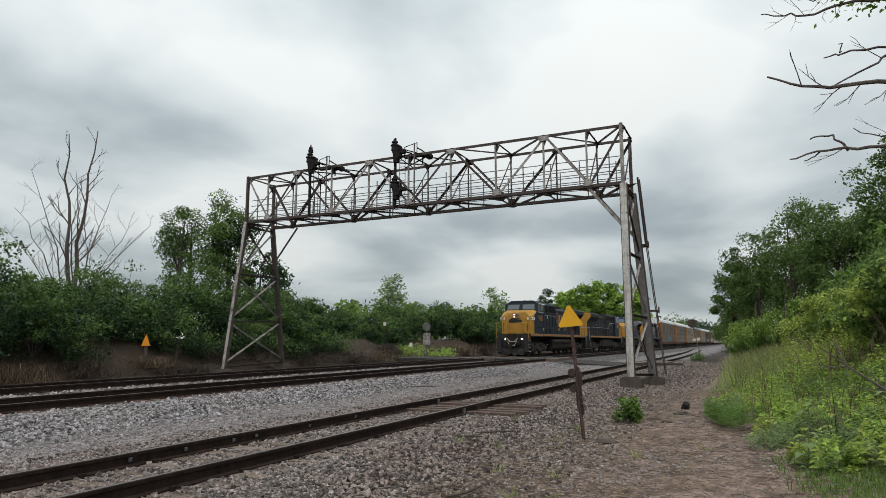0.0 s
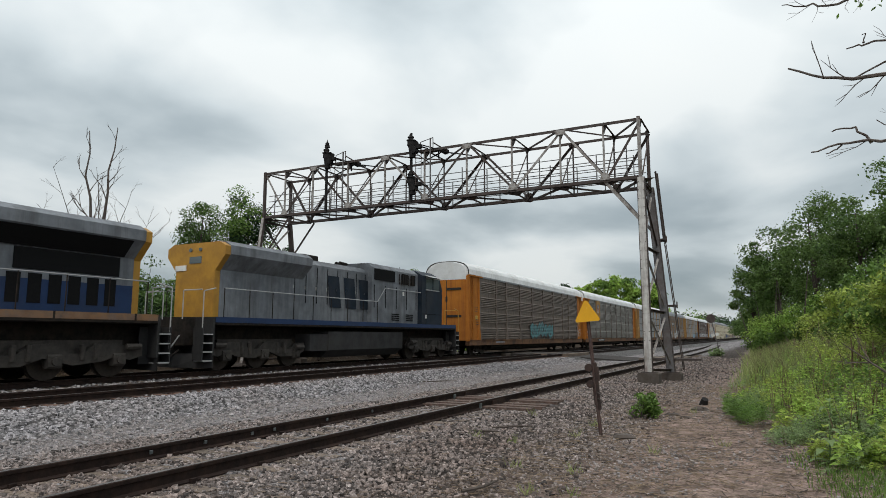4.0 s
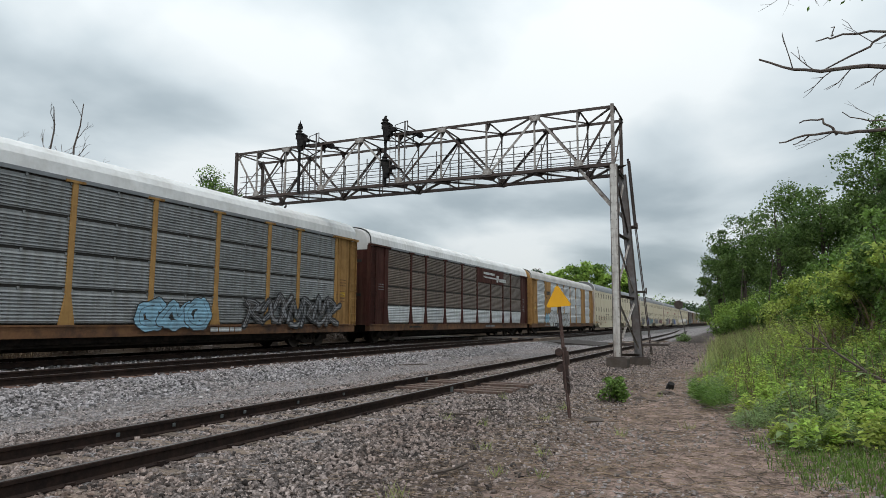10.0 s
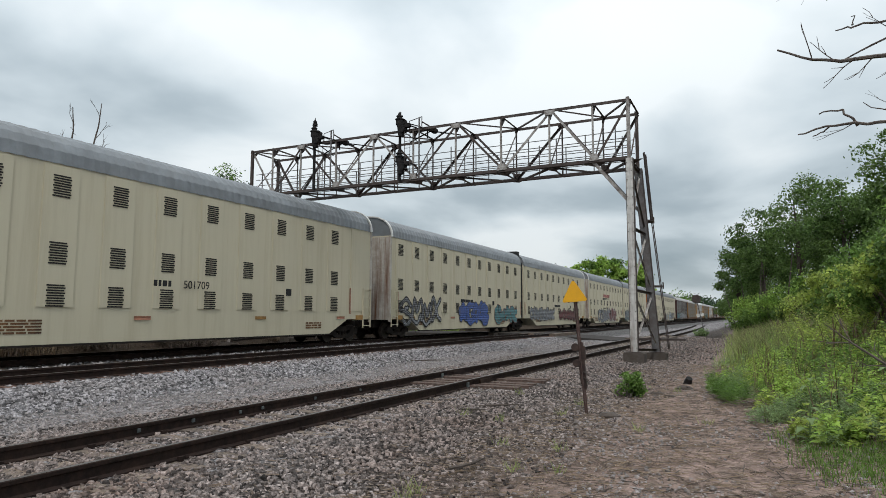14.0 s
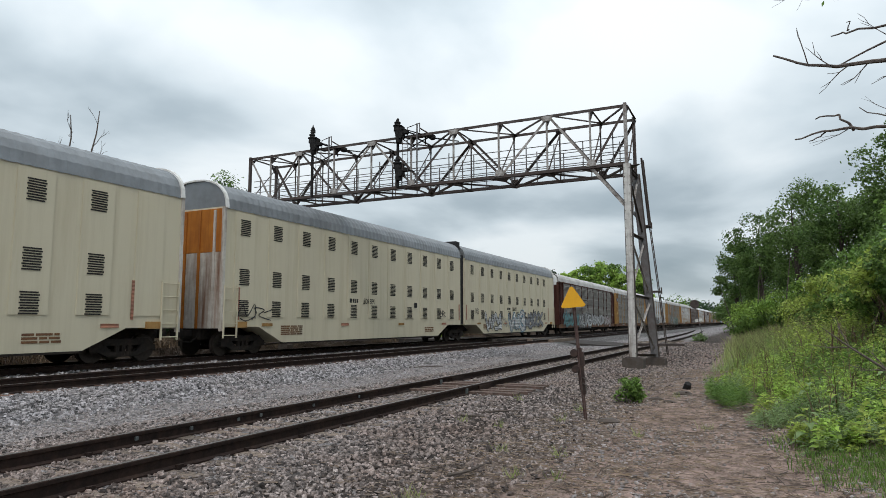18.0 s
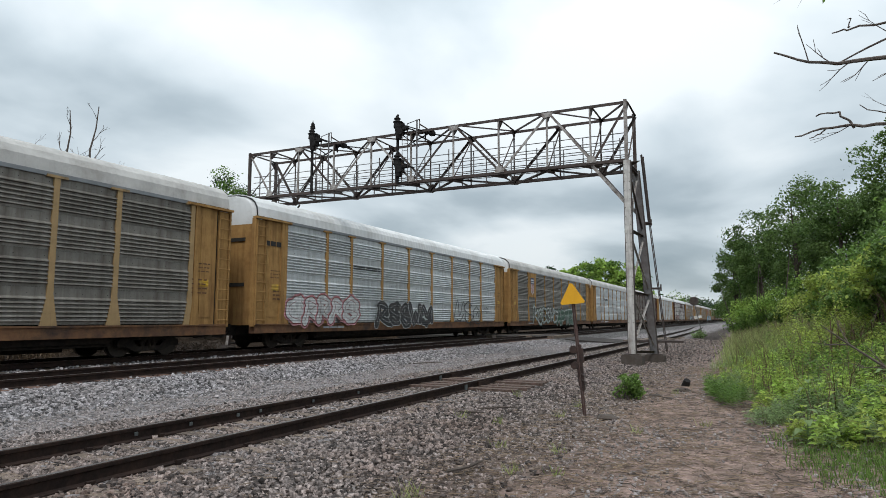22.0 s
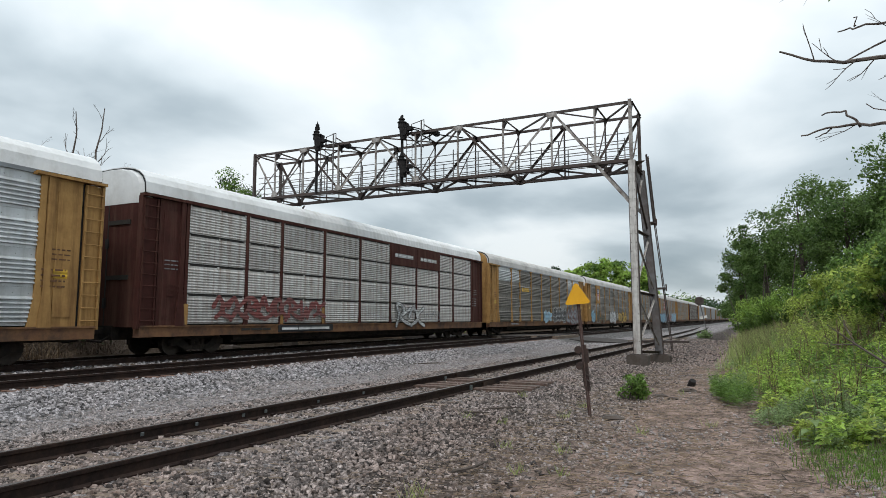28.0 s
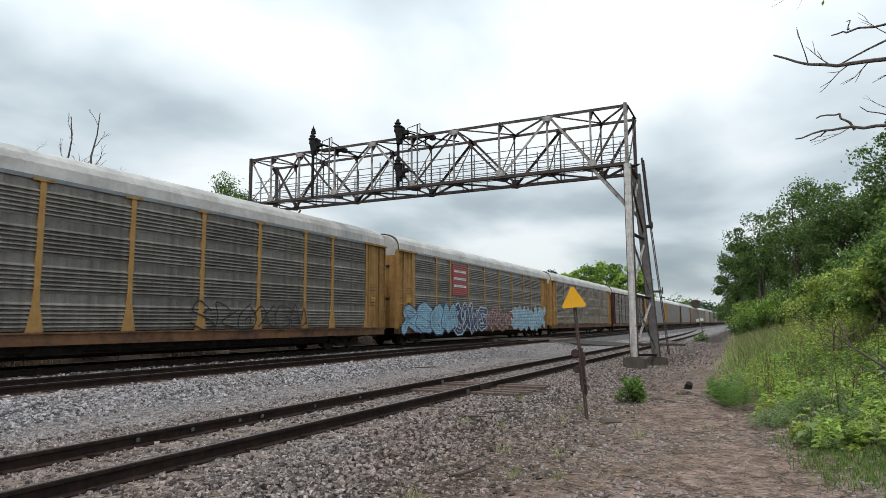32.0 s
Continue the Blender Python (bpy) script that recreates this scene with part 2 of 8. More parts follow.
# ---- mesh building ----
class Mesh:
    """Collects vertices and faces of one mesh."""

    def __init__(self):
        self.v, self.f, self.mi = [], [], []

    def add(self, verts, faces, mi=0):
        o = len(self.v)
        self.v.extend(tuple(p) for p in verts)
        self.f.extend(tuple(i + o for i in f) for f in faces)
        self.mi.extend([mi] * len(faces))
        return self

    def box(self, x0, x1, y0, y1, z0, z1, mi=0, bev=0.0):
        if bev > 0:
            return self.prism([(x0 + bev, z0), (x1 - bev, z0), (x1, z0 + bev), (x1, z1 - bev), (x1 - bev, z1), (x0 + bev, z1), (x0, z1 - bev), (x0, z0 + bev)], y0, y1, mi)
        v = [(x, y, z) for x in (x0, x1) for y in (y0, y1) for z in (z0, z1)]
        return self.add(v, [(0, 1, 3, 2), (4, 6, 7, 5), (0, 4, 5, 1), (2, 3, 7, 6), (0, 2, 6, 4), (1, 5, 7, 3)], mi)

    def prism(self, pts, y0, y1, mi=0):
        """An outline in x, z drawn out along y."""
        n = len(pts)
        v = [(x, y0, z) for x, z in pts] + [(x, y1, z) for x, z in pts]
        f = [(i, (i + 1) % n, n + (i + 1) % n, n + i) for i in range(n)] + [tuple(range(n - 1, -1, -1)), tuple(range(n, 2 * n))]
        return self.add(v, f, mi)

    def slab(self, pts, x0, x1, mi=0):
        """An outline in y, z drawn out along x."""
        n = len(pts)
        v = [(x0, y, z) for y, z in pts] + [(x1, y, z) for y, z in pts]
        f = [(i, (i + 1) % n, n + (i + 1) % n, n + i) for i in range(n)] + [tuple(range(n - 1, -1, -1)), tuple(range(n, 2 * n))]
        return self.add(v, f, mi)

    def tube(self, a, b, r0, r1=None, n=6, mi=0):
        r1 = r0 if r1 is None else r1
        a, b = Vector(a), Vector(b)
        d = b - a
        s = d.orthogonal().normalized()
        u = d.cross(s).normalized()
        v = []
        for p, r in ((a, r0), (b, r1)):
            for i in range(n):
                w = 2 * math.pi * i / n
                v.append(p + s * (r * math.cos(w)) + u * (r * math.sin(w)))
        f = [(i, (i + 1) % n, n + (i + 1) % n, n + i) for i in range(n)] + [tuple(range(n - 1, -1, -1)), tuple(range(n, 2 * n))]
        return self.add(v, f, mi)

    def bar(self, a, b, w, h, mi=0, up=(0, 0, 1)):
        """A square bar from a to b, w wide and h deep."""
        a, b = Vector(a), Vector(b)
        d = (b - a).normalized()
        s = d.cross(Vector(up))
        s = s.normalized() if s.length > 1e-4 else Vector((1, 0, 0))
        t = s.cross(d).normalized()
        v = [p + s * (w / 2 * i) + t * (h / 2 * j) for p in (a, b) for i, j in ((-1, -1), (1, -1), (1, 1), (-1, 1))]
        return self.add(v, [(0, 1, 5, 4), (1, 2, 6, 5), (2, 3, 7, 6), (3, 0, 4, 7), (3, 2, 1, 0), (4, 5, 6, 7)], mi)

    def angle(self, a, b, w, th, mi=0, side=1, up=(0, 1, 0)):
        """A steel angle: two flanges at a right angle."""
        a, b = Vector(a), Vector(b)
        d = (b - a).normalized()
        s = d.cross(Vector(up))
        s = s.normalized() if s.length > 1e-4 else Vector((1, 0, 0))
        t = s.cross(d).normalized() * side
        o = [(0, 0), (w, 0), (w, th), (th, th), (th, w), (0, w)]
        n = 6
        v = [p + s * i + t * j for p in (a, b) for i, j in o]
        f = [(i, (i + 1) % n, n + (i + 1) % n, n + i) for i in range(n)] + [tuple(range(n - 1, -1, -1)), tuple(range(n, 2 * n))]
        return self.add(v, f, mi)

    def data(self, name, mats, smooth=False):
        me = bpy.data.meshes.new(name)
        me.from_pydata(self.v, [], self.f)
        for m in (mats if isinstance(mats, (list, tuple)) else [mats]):
            me.materials.append(m)
        if any(self.mi):
            me.polygons.foreach_set("material_index", self.mi)
        if smooth:
            me.polygons.foreach_set("use_smooth", [True] * len(me.polygons))
        bm = bmesh.new()
        bm.from_mesh(me)
        bmesh.ops.recalc_face_normals(bm, faces=bm.faces)
        bm.to_mesh(me)
        bm.free()
        return me


def thing(name, label, category, group="", kind="", at=(0, 0, 0)):
    ob = new(name)
    ob.empty_display_size = 0.2
    ob.location = at
    return tagged(ob, label, category, group, kind)


def part(name, mesh, material, parent, label="", at=None, smooth=False):
    me = mesh.data(name, material, smooth) if isinstance(mesh, Mesh) else mesh
    ob = new(name, me)
    ob.parent = parent
    if at is not None:
        ob.matrix_basis = at if isinstance(at, Matrix) else Matrix.Translation(at)
    return tagged(ob, label)


def quick(name, verts, faces, material):
    me = bpy.data.meshes.new(name)
    me.vertices.add(len(verts))
    me.vertices.foreach_set("co", np.asarray(verts, dtype=np.float32).ravel())
    k = faces.shape[1]
    me.loops.add(faces.size)
    me.loops.foreach_set("vertex_index", faces.astype(np.int32).ravel())
    me.polygons.add(len(faces))
    me.polygons.foreach_set("loop_start", np.arange(0, faces.size, k, dtype=np.int32))
    me.update(calc_edges=True)
    me.materials.append(material)
    return me


# ---- ground ----
MAIN_B, MAIN_A, SIDING = -14.05, -18.65, -6.62
HEAD_MAIN, HEAD_SIDING = 0.368, 0.154


def smooth01(x):
    x = np.clip(x, 0, 1)
    return x * x * (3 - 2 * x)


def bank_edge(y):
    return np.interp(y, [-10, 6, 8.4, 11.3, 15.5, 24, 57, 110, 400], [1.4, 0.8, 0.25, -0.1, -1.0, -1.35, -1.75, -3.4, -9.0])


def siding_x(y):
    """The siding's centre line: straight, then drawing in to the main line."""
    return SIDING - np.where(y > 40, ((np.maximum(y, 40) - 40) / 100.0) ** 2 * 3.6, 0.0)


def ground_z(x, y):
    x, y = np.asarray(x, dtype=float), np.asarray(y, dtype=float)
    z = 0.2 * smooth01((-x - 10.8) / 1.5) * (1 - smooth01((-x - 20.6) / 1.8))
    z = z + (0.35 + 1.45 * (1 - smooth01((y - 44) / 4) * (1 - smooth01((y - 52) / 5)))) * smooth01((-x - 24.4) / 3.8)
    d = x - bank_edge(y)
    z = z + np.where(d > 0, 2.7 * smooth01(np.maximum(d, 0) / 8.0), 0)
    far = smooth01((np.hypot(x + 10, y) - 250) / 400)
    z = z * (1 - far)
    off = np.abs(x - siding_x(y))
    z = z - 0.010 * (1 - smooth01((off - 1.3) / 0.3)) * (1 - far)
    z = z - 0.03 - 0.07 * smooth01((off - 1.9) / 1.6) * smooth01((x + 8.3) / 1.2) * (1 - far)
    return z


def axis(stops):
    out = []
    for a, b, step in stops:
        out.extend(np.arange(a, b, step))
    return np.array(out)


gx = axis([(-2400, -400, 250), (-400, -100, 50), (-100, -36, 8), (-36, -24, 1.0), (-24, -9, 0.3), (-9, 4, 0.16), (4, 12, 0.6), (12, 60, 8), (60, 400, 60), (400, 2401, 250)])
gy = axis([(-600, -40, 80), (-40, 0, 5), (0, 3, 0.5), (3, 22, 0.16), (22, 60, 0.6), (60, 140, 4), (140, 400, 20), (400, 2400, 250), (2400, 4600, 700)])
GX, GY = np.meshgrid(gx, gy)
GZ = ground_z(GX, GY)
rng = np.random.default_rng(5)
near = (np.abs(GX + 4) < 12) & (GY > -2) & (GY < 60)
GZ = GZ + near * rng.normal(0, 0.012, GX.shape)
nx, ny = len(gx), len(gy)
idx = np.arange(nx * ny).reshape(ny, nx)
gf = np.stack([idx[:-1, :-1], idx[:-1, 1:], idx[1:, 1:], idx[1:, :-1]], -1).reshape(-1, 4)


def ground_material():
    m = bpy.data.materials.new("gravel_and_soil")
    m.use_nodes = True
    n, l = m.node_tree.nodes, m.node_tree.links
    b = n["Principled BSDF"]
    b.inputs["Roughness"].default_value = 0.95
    b.inputs["Specular IOR Level"].default_value = 0.2
    co = n.new("ShaderNodeTexCoord")
    sep = n.new("ShaderNodeSeparateXYZ")
    l.new(co.outputs["Object"], sep.inputs[0])
    wob = n.new("ShaderNodeTexNoise")
    wob.inputs["Scale"].default_value, wob.inputs["Detail"].default_value = 0.5, 6
    l.new(co.outputs["Object"], wob.inputs["Vector"])

    def math_(op, a, b2):
        q = n.new("ShaderNodeMath")
        q.operation = op
        for i, s in enumerate((a, b2)):
            if hasattr(s, "is_linked"):
                l.new(s, q.inputs[i])
            else:
                q.inputs[i].default_value = s
        return q.outputs[0]

    def band(lo, hi):
        q = n.new("ShaderNodeMapRange")
        q.interpolation_type = "SMOOTHSTEP"
        q.inputs[1].default_value, q.inputs[2].default_value = lo, hi
        l.new(xx, q.inputs[0])
        return q.outputs[0]

    def mixc(fac, a, c):
        q = n.new("ShaderNodeMix")
        q.data_type = "RGBA"
        l.new(fac, q.inputs[0])
        for i, s in ((6, a), (7, c)):
            if isinstance(s, tuple):
                q.inputs[i].default_value = (*s, 1)
            else:
                l.new(s, q.inputs[i])
        return q.outputs[2]

    xx = math_("ADD", sep.outputs["X"], math_("MULTIPLY", math_("SUBTRACT", wob.outputs[0], 0.5), 2.6))
    vor = n.new("ShaderNodeTexVoronoi")
    vor.inputs["Scale"].default_value = 19
    l.new(co.outputs["Object"], vor.inputs["Vector"])
    fine = n.new("ShaderNodeTexNoise")
    fine.inputs["Scale"].default_value, fine.inputs["Detail"].default_value = 45, 6
    l.new(co.outputs["Object"], fine.inputs["Vector"])
    grit = n.new("ShaderNodeSeparateXYZ")
    l.new(vor.outputs["Color"], grit.inputs[0])
    gravel = mixc(grit.outputs[0], (0.045, 0.041, 0.041), (0.335, 0.31, 0.312))
    clod = n.new("ShaderNodeTexNoise")
    clod.inputs["Scale"].default_value, clod.inputs["Detail"].default_value, clod.inputs["Roughness"].default_value = 4.5, 8, 0.7
    l.new(co.outputs["Object"], clod.inputs["Vector"])
    spread = n.new("ShaderNodeMapRange")
    spread.inputs[1].default_value, spread.inputs[2].default_value = 0.38, 0.6
    l.new(clod.outputs[0], spread.inputs[0])
    dirt = mixc(spread.outputs[0], mixc(fine.outputs[0], (0.055, 0.036, 0.029), (0.20, 0.15, 0.125)), mixc(fine.outputs[0], (0.145, 0.09, 0.073), (0.53, 0.395, 0.34)))
    # dirty gravel, darkened further to paint in shade between the loose stones
    shaded_dirty_gravel = mixc(grit.outputs[1], (0.014, 0.0105, 0.009), (0.10, 0.08, 0.07))
    soil = mixc(fine.outputs[0], (0.022, 0.016, 0.012), (0.085, 0.062, 0.045))
    shoulder = mixc(grit.outputs[1], (0.02, 0.0185, 0.018), (0.17, 0.163, 0.162))
    col = mixc(band(-24.5, -22.5), soil, shoulder)
    col = mixc(band(-11.0, -10.2), col, gravel)
    col = mixc(band(-5.6, -4.3), col, shaded_dirty_gravel)
    col = mixc(band(-3.2, -1.6), col, dirt)
    col = mixc(band(1.0, 3.2), col, soil)
    l.new(col, b.inputs["Base Color"])
    bp = n.new("ShaderNodeBump")
    bp.inputs["Strength"].default_value, bp.inputs["Distance"].default_value = 0.8, 0.03
    l.new(math_("ADD", math_("SUBTRACT", fine.outputs[0], vor.outputs["Distance"]), clod.outputs[0]), bp.inputs["Height"])
    l.new(bp.outputs[0], b.inputs["Normal"])
    return m


ground = new("ground", quick("ground", np.stack([GX, GY, GZ], -1).reshape(-1, 3), gf, ground_material()))
ground.data.polygons.foreach_set("use_smooth", [True] * len(ground.data.polygons))
tagged(ground, "grey gravel and brown dirt railway ground with soil verges", "ground", kind="structure")

# ---- tracks ----
PROFILE = [(-0.07, 0.0), (0.07, 0.0), (0.07, 0.018), (0.012, 0.035), (0.010, 0.125), (0.035, 0.137), (0.037, 0.172), (0.028, 0.180), (-0.028, 0.180), (-0.037, 0.172), (-0.035, 0.137), (-0.010, 0.125), (-0.012, 0.035), (-0.07, 0.018)]


def rail(line, off, head, ys, parent):
    m, n = Mesh(), len(PROFILE)
    for y in ys:
        x = float(line(y)) + off
        m.v.extend((x + px, y, head - 0.18 + pz) for px, pz in PROFILE)
    for k in range(len(ys) - 1):
        for i in range(n):
            j = (i + 1) % n
            m.f.append((k * n + i, k * n + j, (k + 1) * n + j, (k + 1) * n + i))
            m.mi.append(1 if i == 7 else 0)
    return part("rail", m, [RAIL_SIDE, RAIL_TOP], parent)


tie_mesh = Mesh().box(-1.3, 1.3, -0.115, 0.115, -0.18, 0.0, bev=0.0).data("tie", TIE)
TIE_RED = mat("rust_stained_tie", (0.15, 0.08, 0.056), 0.9, second=(0.05, 0.03, 0.024), scale=9, stain=(0.19, 0.10, 0.065), stain_scale=2.5, bump=0.6, piece=0.4)
red_tie_mesh = Mesh().box(-1.3, 1.3, -0.13, 0.13, -0.18, 0.012).data("tie", TIE_RED)
rt = random.Random(3)


def track(name, label, line, head, ys, tie_from, tie_to, pitch=0.53, mesh=None, sunk=0.012):
    t = thing(name, label, "railway track", kind="structure")
    for off in (-0.7525, 0.7525):
        rail(line, off, head, ys, t)
    y = tie_from
    while y < tie_to:
        x = float(line(y))
        part("tie", mesh or tie_mesh, None, t, at=pose(x + rt.uniform(-0.05, 0.05), y + rt.uniform(-0.03, 0.03), head - 0.172 - rt.uniform(0, sunk), 0, 0, rt.uniform(-1.5, 1.5)))
        y += pitch
    return t


straight = lambda x: (lambda y: x)
siding = track("siding_track", "rusty rails on weathered wooden ties in dirty ballast", siding_x, HEAD_SIDING,
               [-30, 0, 20, 40] + list(range(46, 142, 6)), 2.0, 60, sunk=0.012)
track("main_track_1", "rusty main line rails on ties in grey ballast", straight(MAIN_B), HEAD_MAIN, [-60, 1600], 4.0, 48, mesh=red_tie_mesh)
track("main_track_2", "rusty main line rails on ties in grey ballast", straight(MAIN_A), HEAD_MAIN, [-60, 1600], 7.0, 40)

# ---- grade crossing ----
crossing = thing("road_crossing", "dark worn asphalt and timber crossing over the tracks", "road", kind="structure")
m = Mesh()
for x0, x1, z, e in ((-36, -20.2, 0.33, 0.33), (-19.3, -18.0, 0.365, 0.365), (-17.1, -15.6, 0.355, 0.355), (-14.7, -13.4, 0.365, 0.365), (-12.5, -8.0, 0.19, -0.02), (-7.55, -6.0, 0.09, 0.09)):
    m.add([(x0, 44.5, z - 0.5), (x1, 43.6, e - 0.5), (x1, 49.6, e - 0.5), (x0, 50.4, z - 0.5), (x0, 44.5, z), (x1, 43.6, e), (x1, 49.6, e), (x0, 50.4, z)],
          [(3, 2, 1, 0), (4, 5, 6, 7), (0, 1, 5, 4), (1, 2, 6, 5), (2, 3, 7, 6), (3, 0, 4, 7)])
part("asphalt", m, ASPHALT, crossing)
for line in (MAIN_A, MAIN_B, SIDING - 0.01):
    for off in (-1.12, -0.42, 0.42, 1.12):
        head = HEAD_SIDING if line > -8 else HEAD_MAIN
        part("crossing_plank", Mesh().box(line + off - 0.22, line + off + 0.22, 44.2, 49.9, head - 0.2, head - 0.006), TIE, crossing)

# ---- signal bridge ----
GY0, GD, GX0, GW, GB, GT = 23.97, 1.93, -3.95, 18.23, 7.385, 9.68
gantry = thing("signal_bridge", "weathered silver and rust steel signal bridge over the tracks", "signal bridge", at=(0, 0, 0))


def at_u(u, z, back=False):
    return (GX0 - u * GW / 22.5, GY0 + (GD if back else 0), z)


TOPS, BOTS = (0, 3.75, 8.75, 13.75, 18.75, 22.5), (1.65, 6.25, 11.25, 16.25, 20.85)
for back in (False, True):
    s = -1 if back else 1
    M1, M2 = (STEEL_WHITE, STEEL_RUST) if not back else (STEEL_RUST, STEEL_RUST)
    yy = GY0 + (GD if back else 0)
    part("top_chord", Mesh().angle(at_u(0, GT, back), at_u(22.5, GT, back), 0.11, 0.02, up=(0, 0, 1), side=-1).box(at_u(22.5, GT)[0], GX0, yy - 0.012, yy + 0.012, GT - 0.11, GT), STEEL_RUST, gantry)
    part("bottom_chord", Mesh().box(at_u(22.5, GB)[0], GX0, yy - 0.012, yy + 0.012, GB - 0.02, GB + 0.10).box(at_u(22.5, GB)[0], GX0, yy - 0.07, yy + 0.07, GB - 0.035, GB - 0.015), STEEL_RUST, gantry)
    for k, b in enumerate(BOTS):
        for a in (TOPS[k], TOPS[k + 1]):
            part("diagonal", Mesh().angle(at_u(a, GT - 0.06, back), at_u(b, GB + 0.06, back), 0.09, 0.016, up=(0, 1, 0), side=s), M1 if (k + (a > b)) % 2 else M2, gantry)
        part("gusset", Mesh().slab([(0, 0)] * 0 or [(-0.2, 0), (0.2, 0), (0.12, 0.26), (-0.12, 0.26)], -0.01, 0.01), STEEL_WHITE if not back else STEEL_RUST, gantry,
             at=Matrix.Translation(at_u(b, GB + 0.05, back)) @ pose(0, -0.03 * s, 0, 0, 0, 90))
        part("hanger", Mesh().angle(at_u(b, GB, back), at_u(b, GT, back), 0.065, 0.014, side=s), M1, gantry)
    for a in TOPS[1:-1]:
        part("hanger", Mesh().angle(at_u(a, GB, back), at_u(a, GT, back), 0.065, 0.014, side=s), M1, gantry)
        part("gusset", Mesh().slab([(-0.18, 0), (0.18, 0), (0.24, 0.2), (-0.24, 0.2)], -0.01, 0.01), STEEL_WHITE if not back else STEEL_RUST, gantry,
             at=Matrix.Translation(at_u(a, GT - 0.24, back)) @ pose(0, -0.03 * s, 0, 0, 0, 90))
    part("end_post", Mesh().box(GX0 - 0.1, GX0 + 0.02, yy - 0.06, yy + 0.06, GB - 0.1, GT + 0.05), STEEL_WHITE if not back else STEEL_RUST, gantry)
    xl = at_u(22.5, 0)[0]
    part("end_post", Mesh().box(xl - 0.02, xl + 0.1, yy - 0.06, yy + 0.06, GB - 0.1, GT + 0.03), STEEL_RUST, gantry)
    # three handrails of the walkway on each side
    rails = Mesh()
    for h in (0.30, 0.58, 0.86, 1.14):
        rails.tube((xl + 0.1, yy + 0.25 * s, GB + h), (GX0 - 0.1, yy + 0.25 * s, GB + h), 0.017, n=5)
    part("handrail", rails, STEEL_GREY, gantry)
    for k in range(16):
        u = 0.7 + k * 21.2 / 15
        x, y, z = at_u(u, GB, back)
        part("rail_post", Mesh().bar((x, y + 0.25 * s, GB), (x, y + 0.25 * s, GB + (1.12 if k % 3 else 1.35)), 0.035, 0.035), STEEL_GREY, gantry)
nodes = sorted(TOPS + BOTS)
for k, u in enumerate(nodes):
    for z in (GB - 0.06, GT - 0.05):
        part("cross_strut", Mesh().angle(at_u(u, z), at_u(u, z, True), 0.07, 0.014, up=(0, 0, 1)), STEEL_RUST, gantry)
    if k:
        a, b = (nodes[k - 1], u) if k % 2 else (u, nodes[k - 1])
        part("lateral_brace", Mesh().angle(at_u(a, GT - 0.04), at_u(b, GT - 0.04, True), 0.06, 0.012, up=(0, 0, 1)), STEEL_RUST, gantry)
        part("lateral_brace", Mesh().angle(at_u(a, GB - 0.09), at_u(b, GB - 0.09, True), 0.075, 0.014, up=(0, 0, 1)), STEEL_RUST, gantry)
    # plates in the corners of each cross frame
    x, y, _ = at_u(u, GB)
    part("floor_plate", Mesh().add([(x + q * p, y + r, z) for z in (GB - 0.05, GB - 0.036) for q, p, r in ((1, 0.45, 0.02), (-1, 0.45, 0.02), (0, 0, 0.75))], [(0, 1, 2), (5, 4, 3), (0, 3, 4, 1), (1, 4, 5, 2), (2, 5, 3, 0)]), STEEL_RUST, gantry)
    for z, up in ((GT - 0.06, -1),):
        for back in (False, True):
            x, y, _ = at_u(u, z, back)
            q = -1 if back else 1
            part("corner_plate", Mesh().slab([(y, z), (y + 0.42 * q, z), (y + 0.1 * q, z + 0.34 * up), (y, z + 0.34 * up)], x - 0.008, x + 0.008), STEEL_RUST, gantry)
    part("sway_brace", Mesh().angle(at_u(u, GB + 0.1), at_u(u, GT - 0.1, True), 0.05, 0.012, up=(1, 0, 0)), STEEL_RUST, gantry)
for k in range(2):
    y = GY0 + 0.24 + 0.22 * k
    part("walkway_board", Mesh().box(at_u(22.3, 0)[0], GX0 - 0.15, y - 0.09, y + 0.09, GB + 0.06, GB + 0.1), STEEL_RUST, gantry)


LEG_WHITE = mat("chalky_leg_paint", (0.60, 0.585, 0.56), 0.7, second=(0.44, 0.42, 0.40), scale=5, stain=(0.10, 0.05, 0.032), stain_scale=1.5, stain_amount=0.95, streak=True, bump=0.3, bump_scale=20)
RIVET = Mesh().tube((0, 0, 0), (0, -0.018, 0), 0.02, 0.012, n=6).data("rivet", STEEL_WHITE)


def column(a, b, w, face, edge, rivets=False):
    """A built-up leg: two channels joined by cover plates."""
    a, b = Vector(a), Vector(b)
    d = (b - a).normalized()
    s = d.cross(Vector((0, 1, 0))).normalized()
    t = s.cross(d).normalized()
    for i in (-1, 1):
        part("leg_channel", Mesh().bar(a + s * (i * w / 2), b + s * (i * w / 2), 0.022, w * 0.78, up=(0, 1, 0)), edge, gantry)
    for j in (-1, 1):
        part("leg_plate", Mesh().bar(a + t * (j * w * 0.41), b + t * (j * w * 0.41), w * 0.9, 0.016, up=(0, 1, 0)), face, gantry)
    for k in range(22 if rivets else 0):
        for i in (-1, 1):
            p = a.lerp(b, (k + 0.5) / 22) + s * (i * w * 0.34)
            part("rivet", RIVET, None, gantry, at=(p.x, p.y - w * 0.41 - 0.014, p.z))


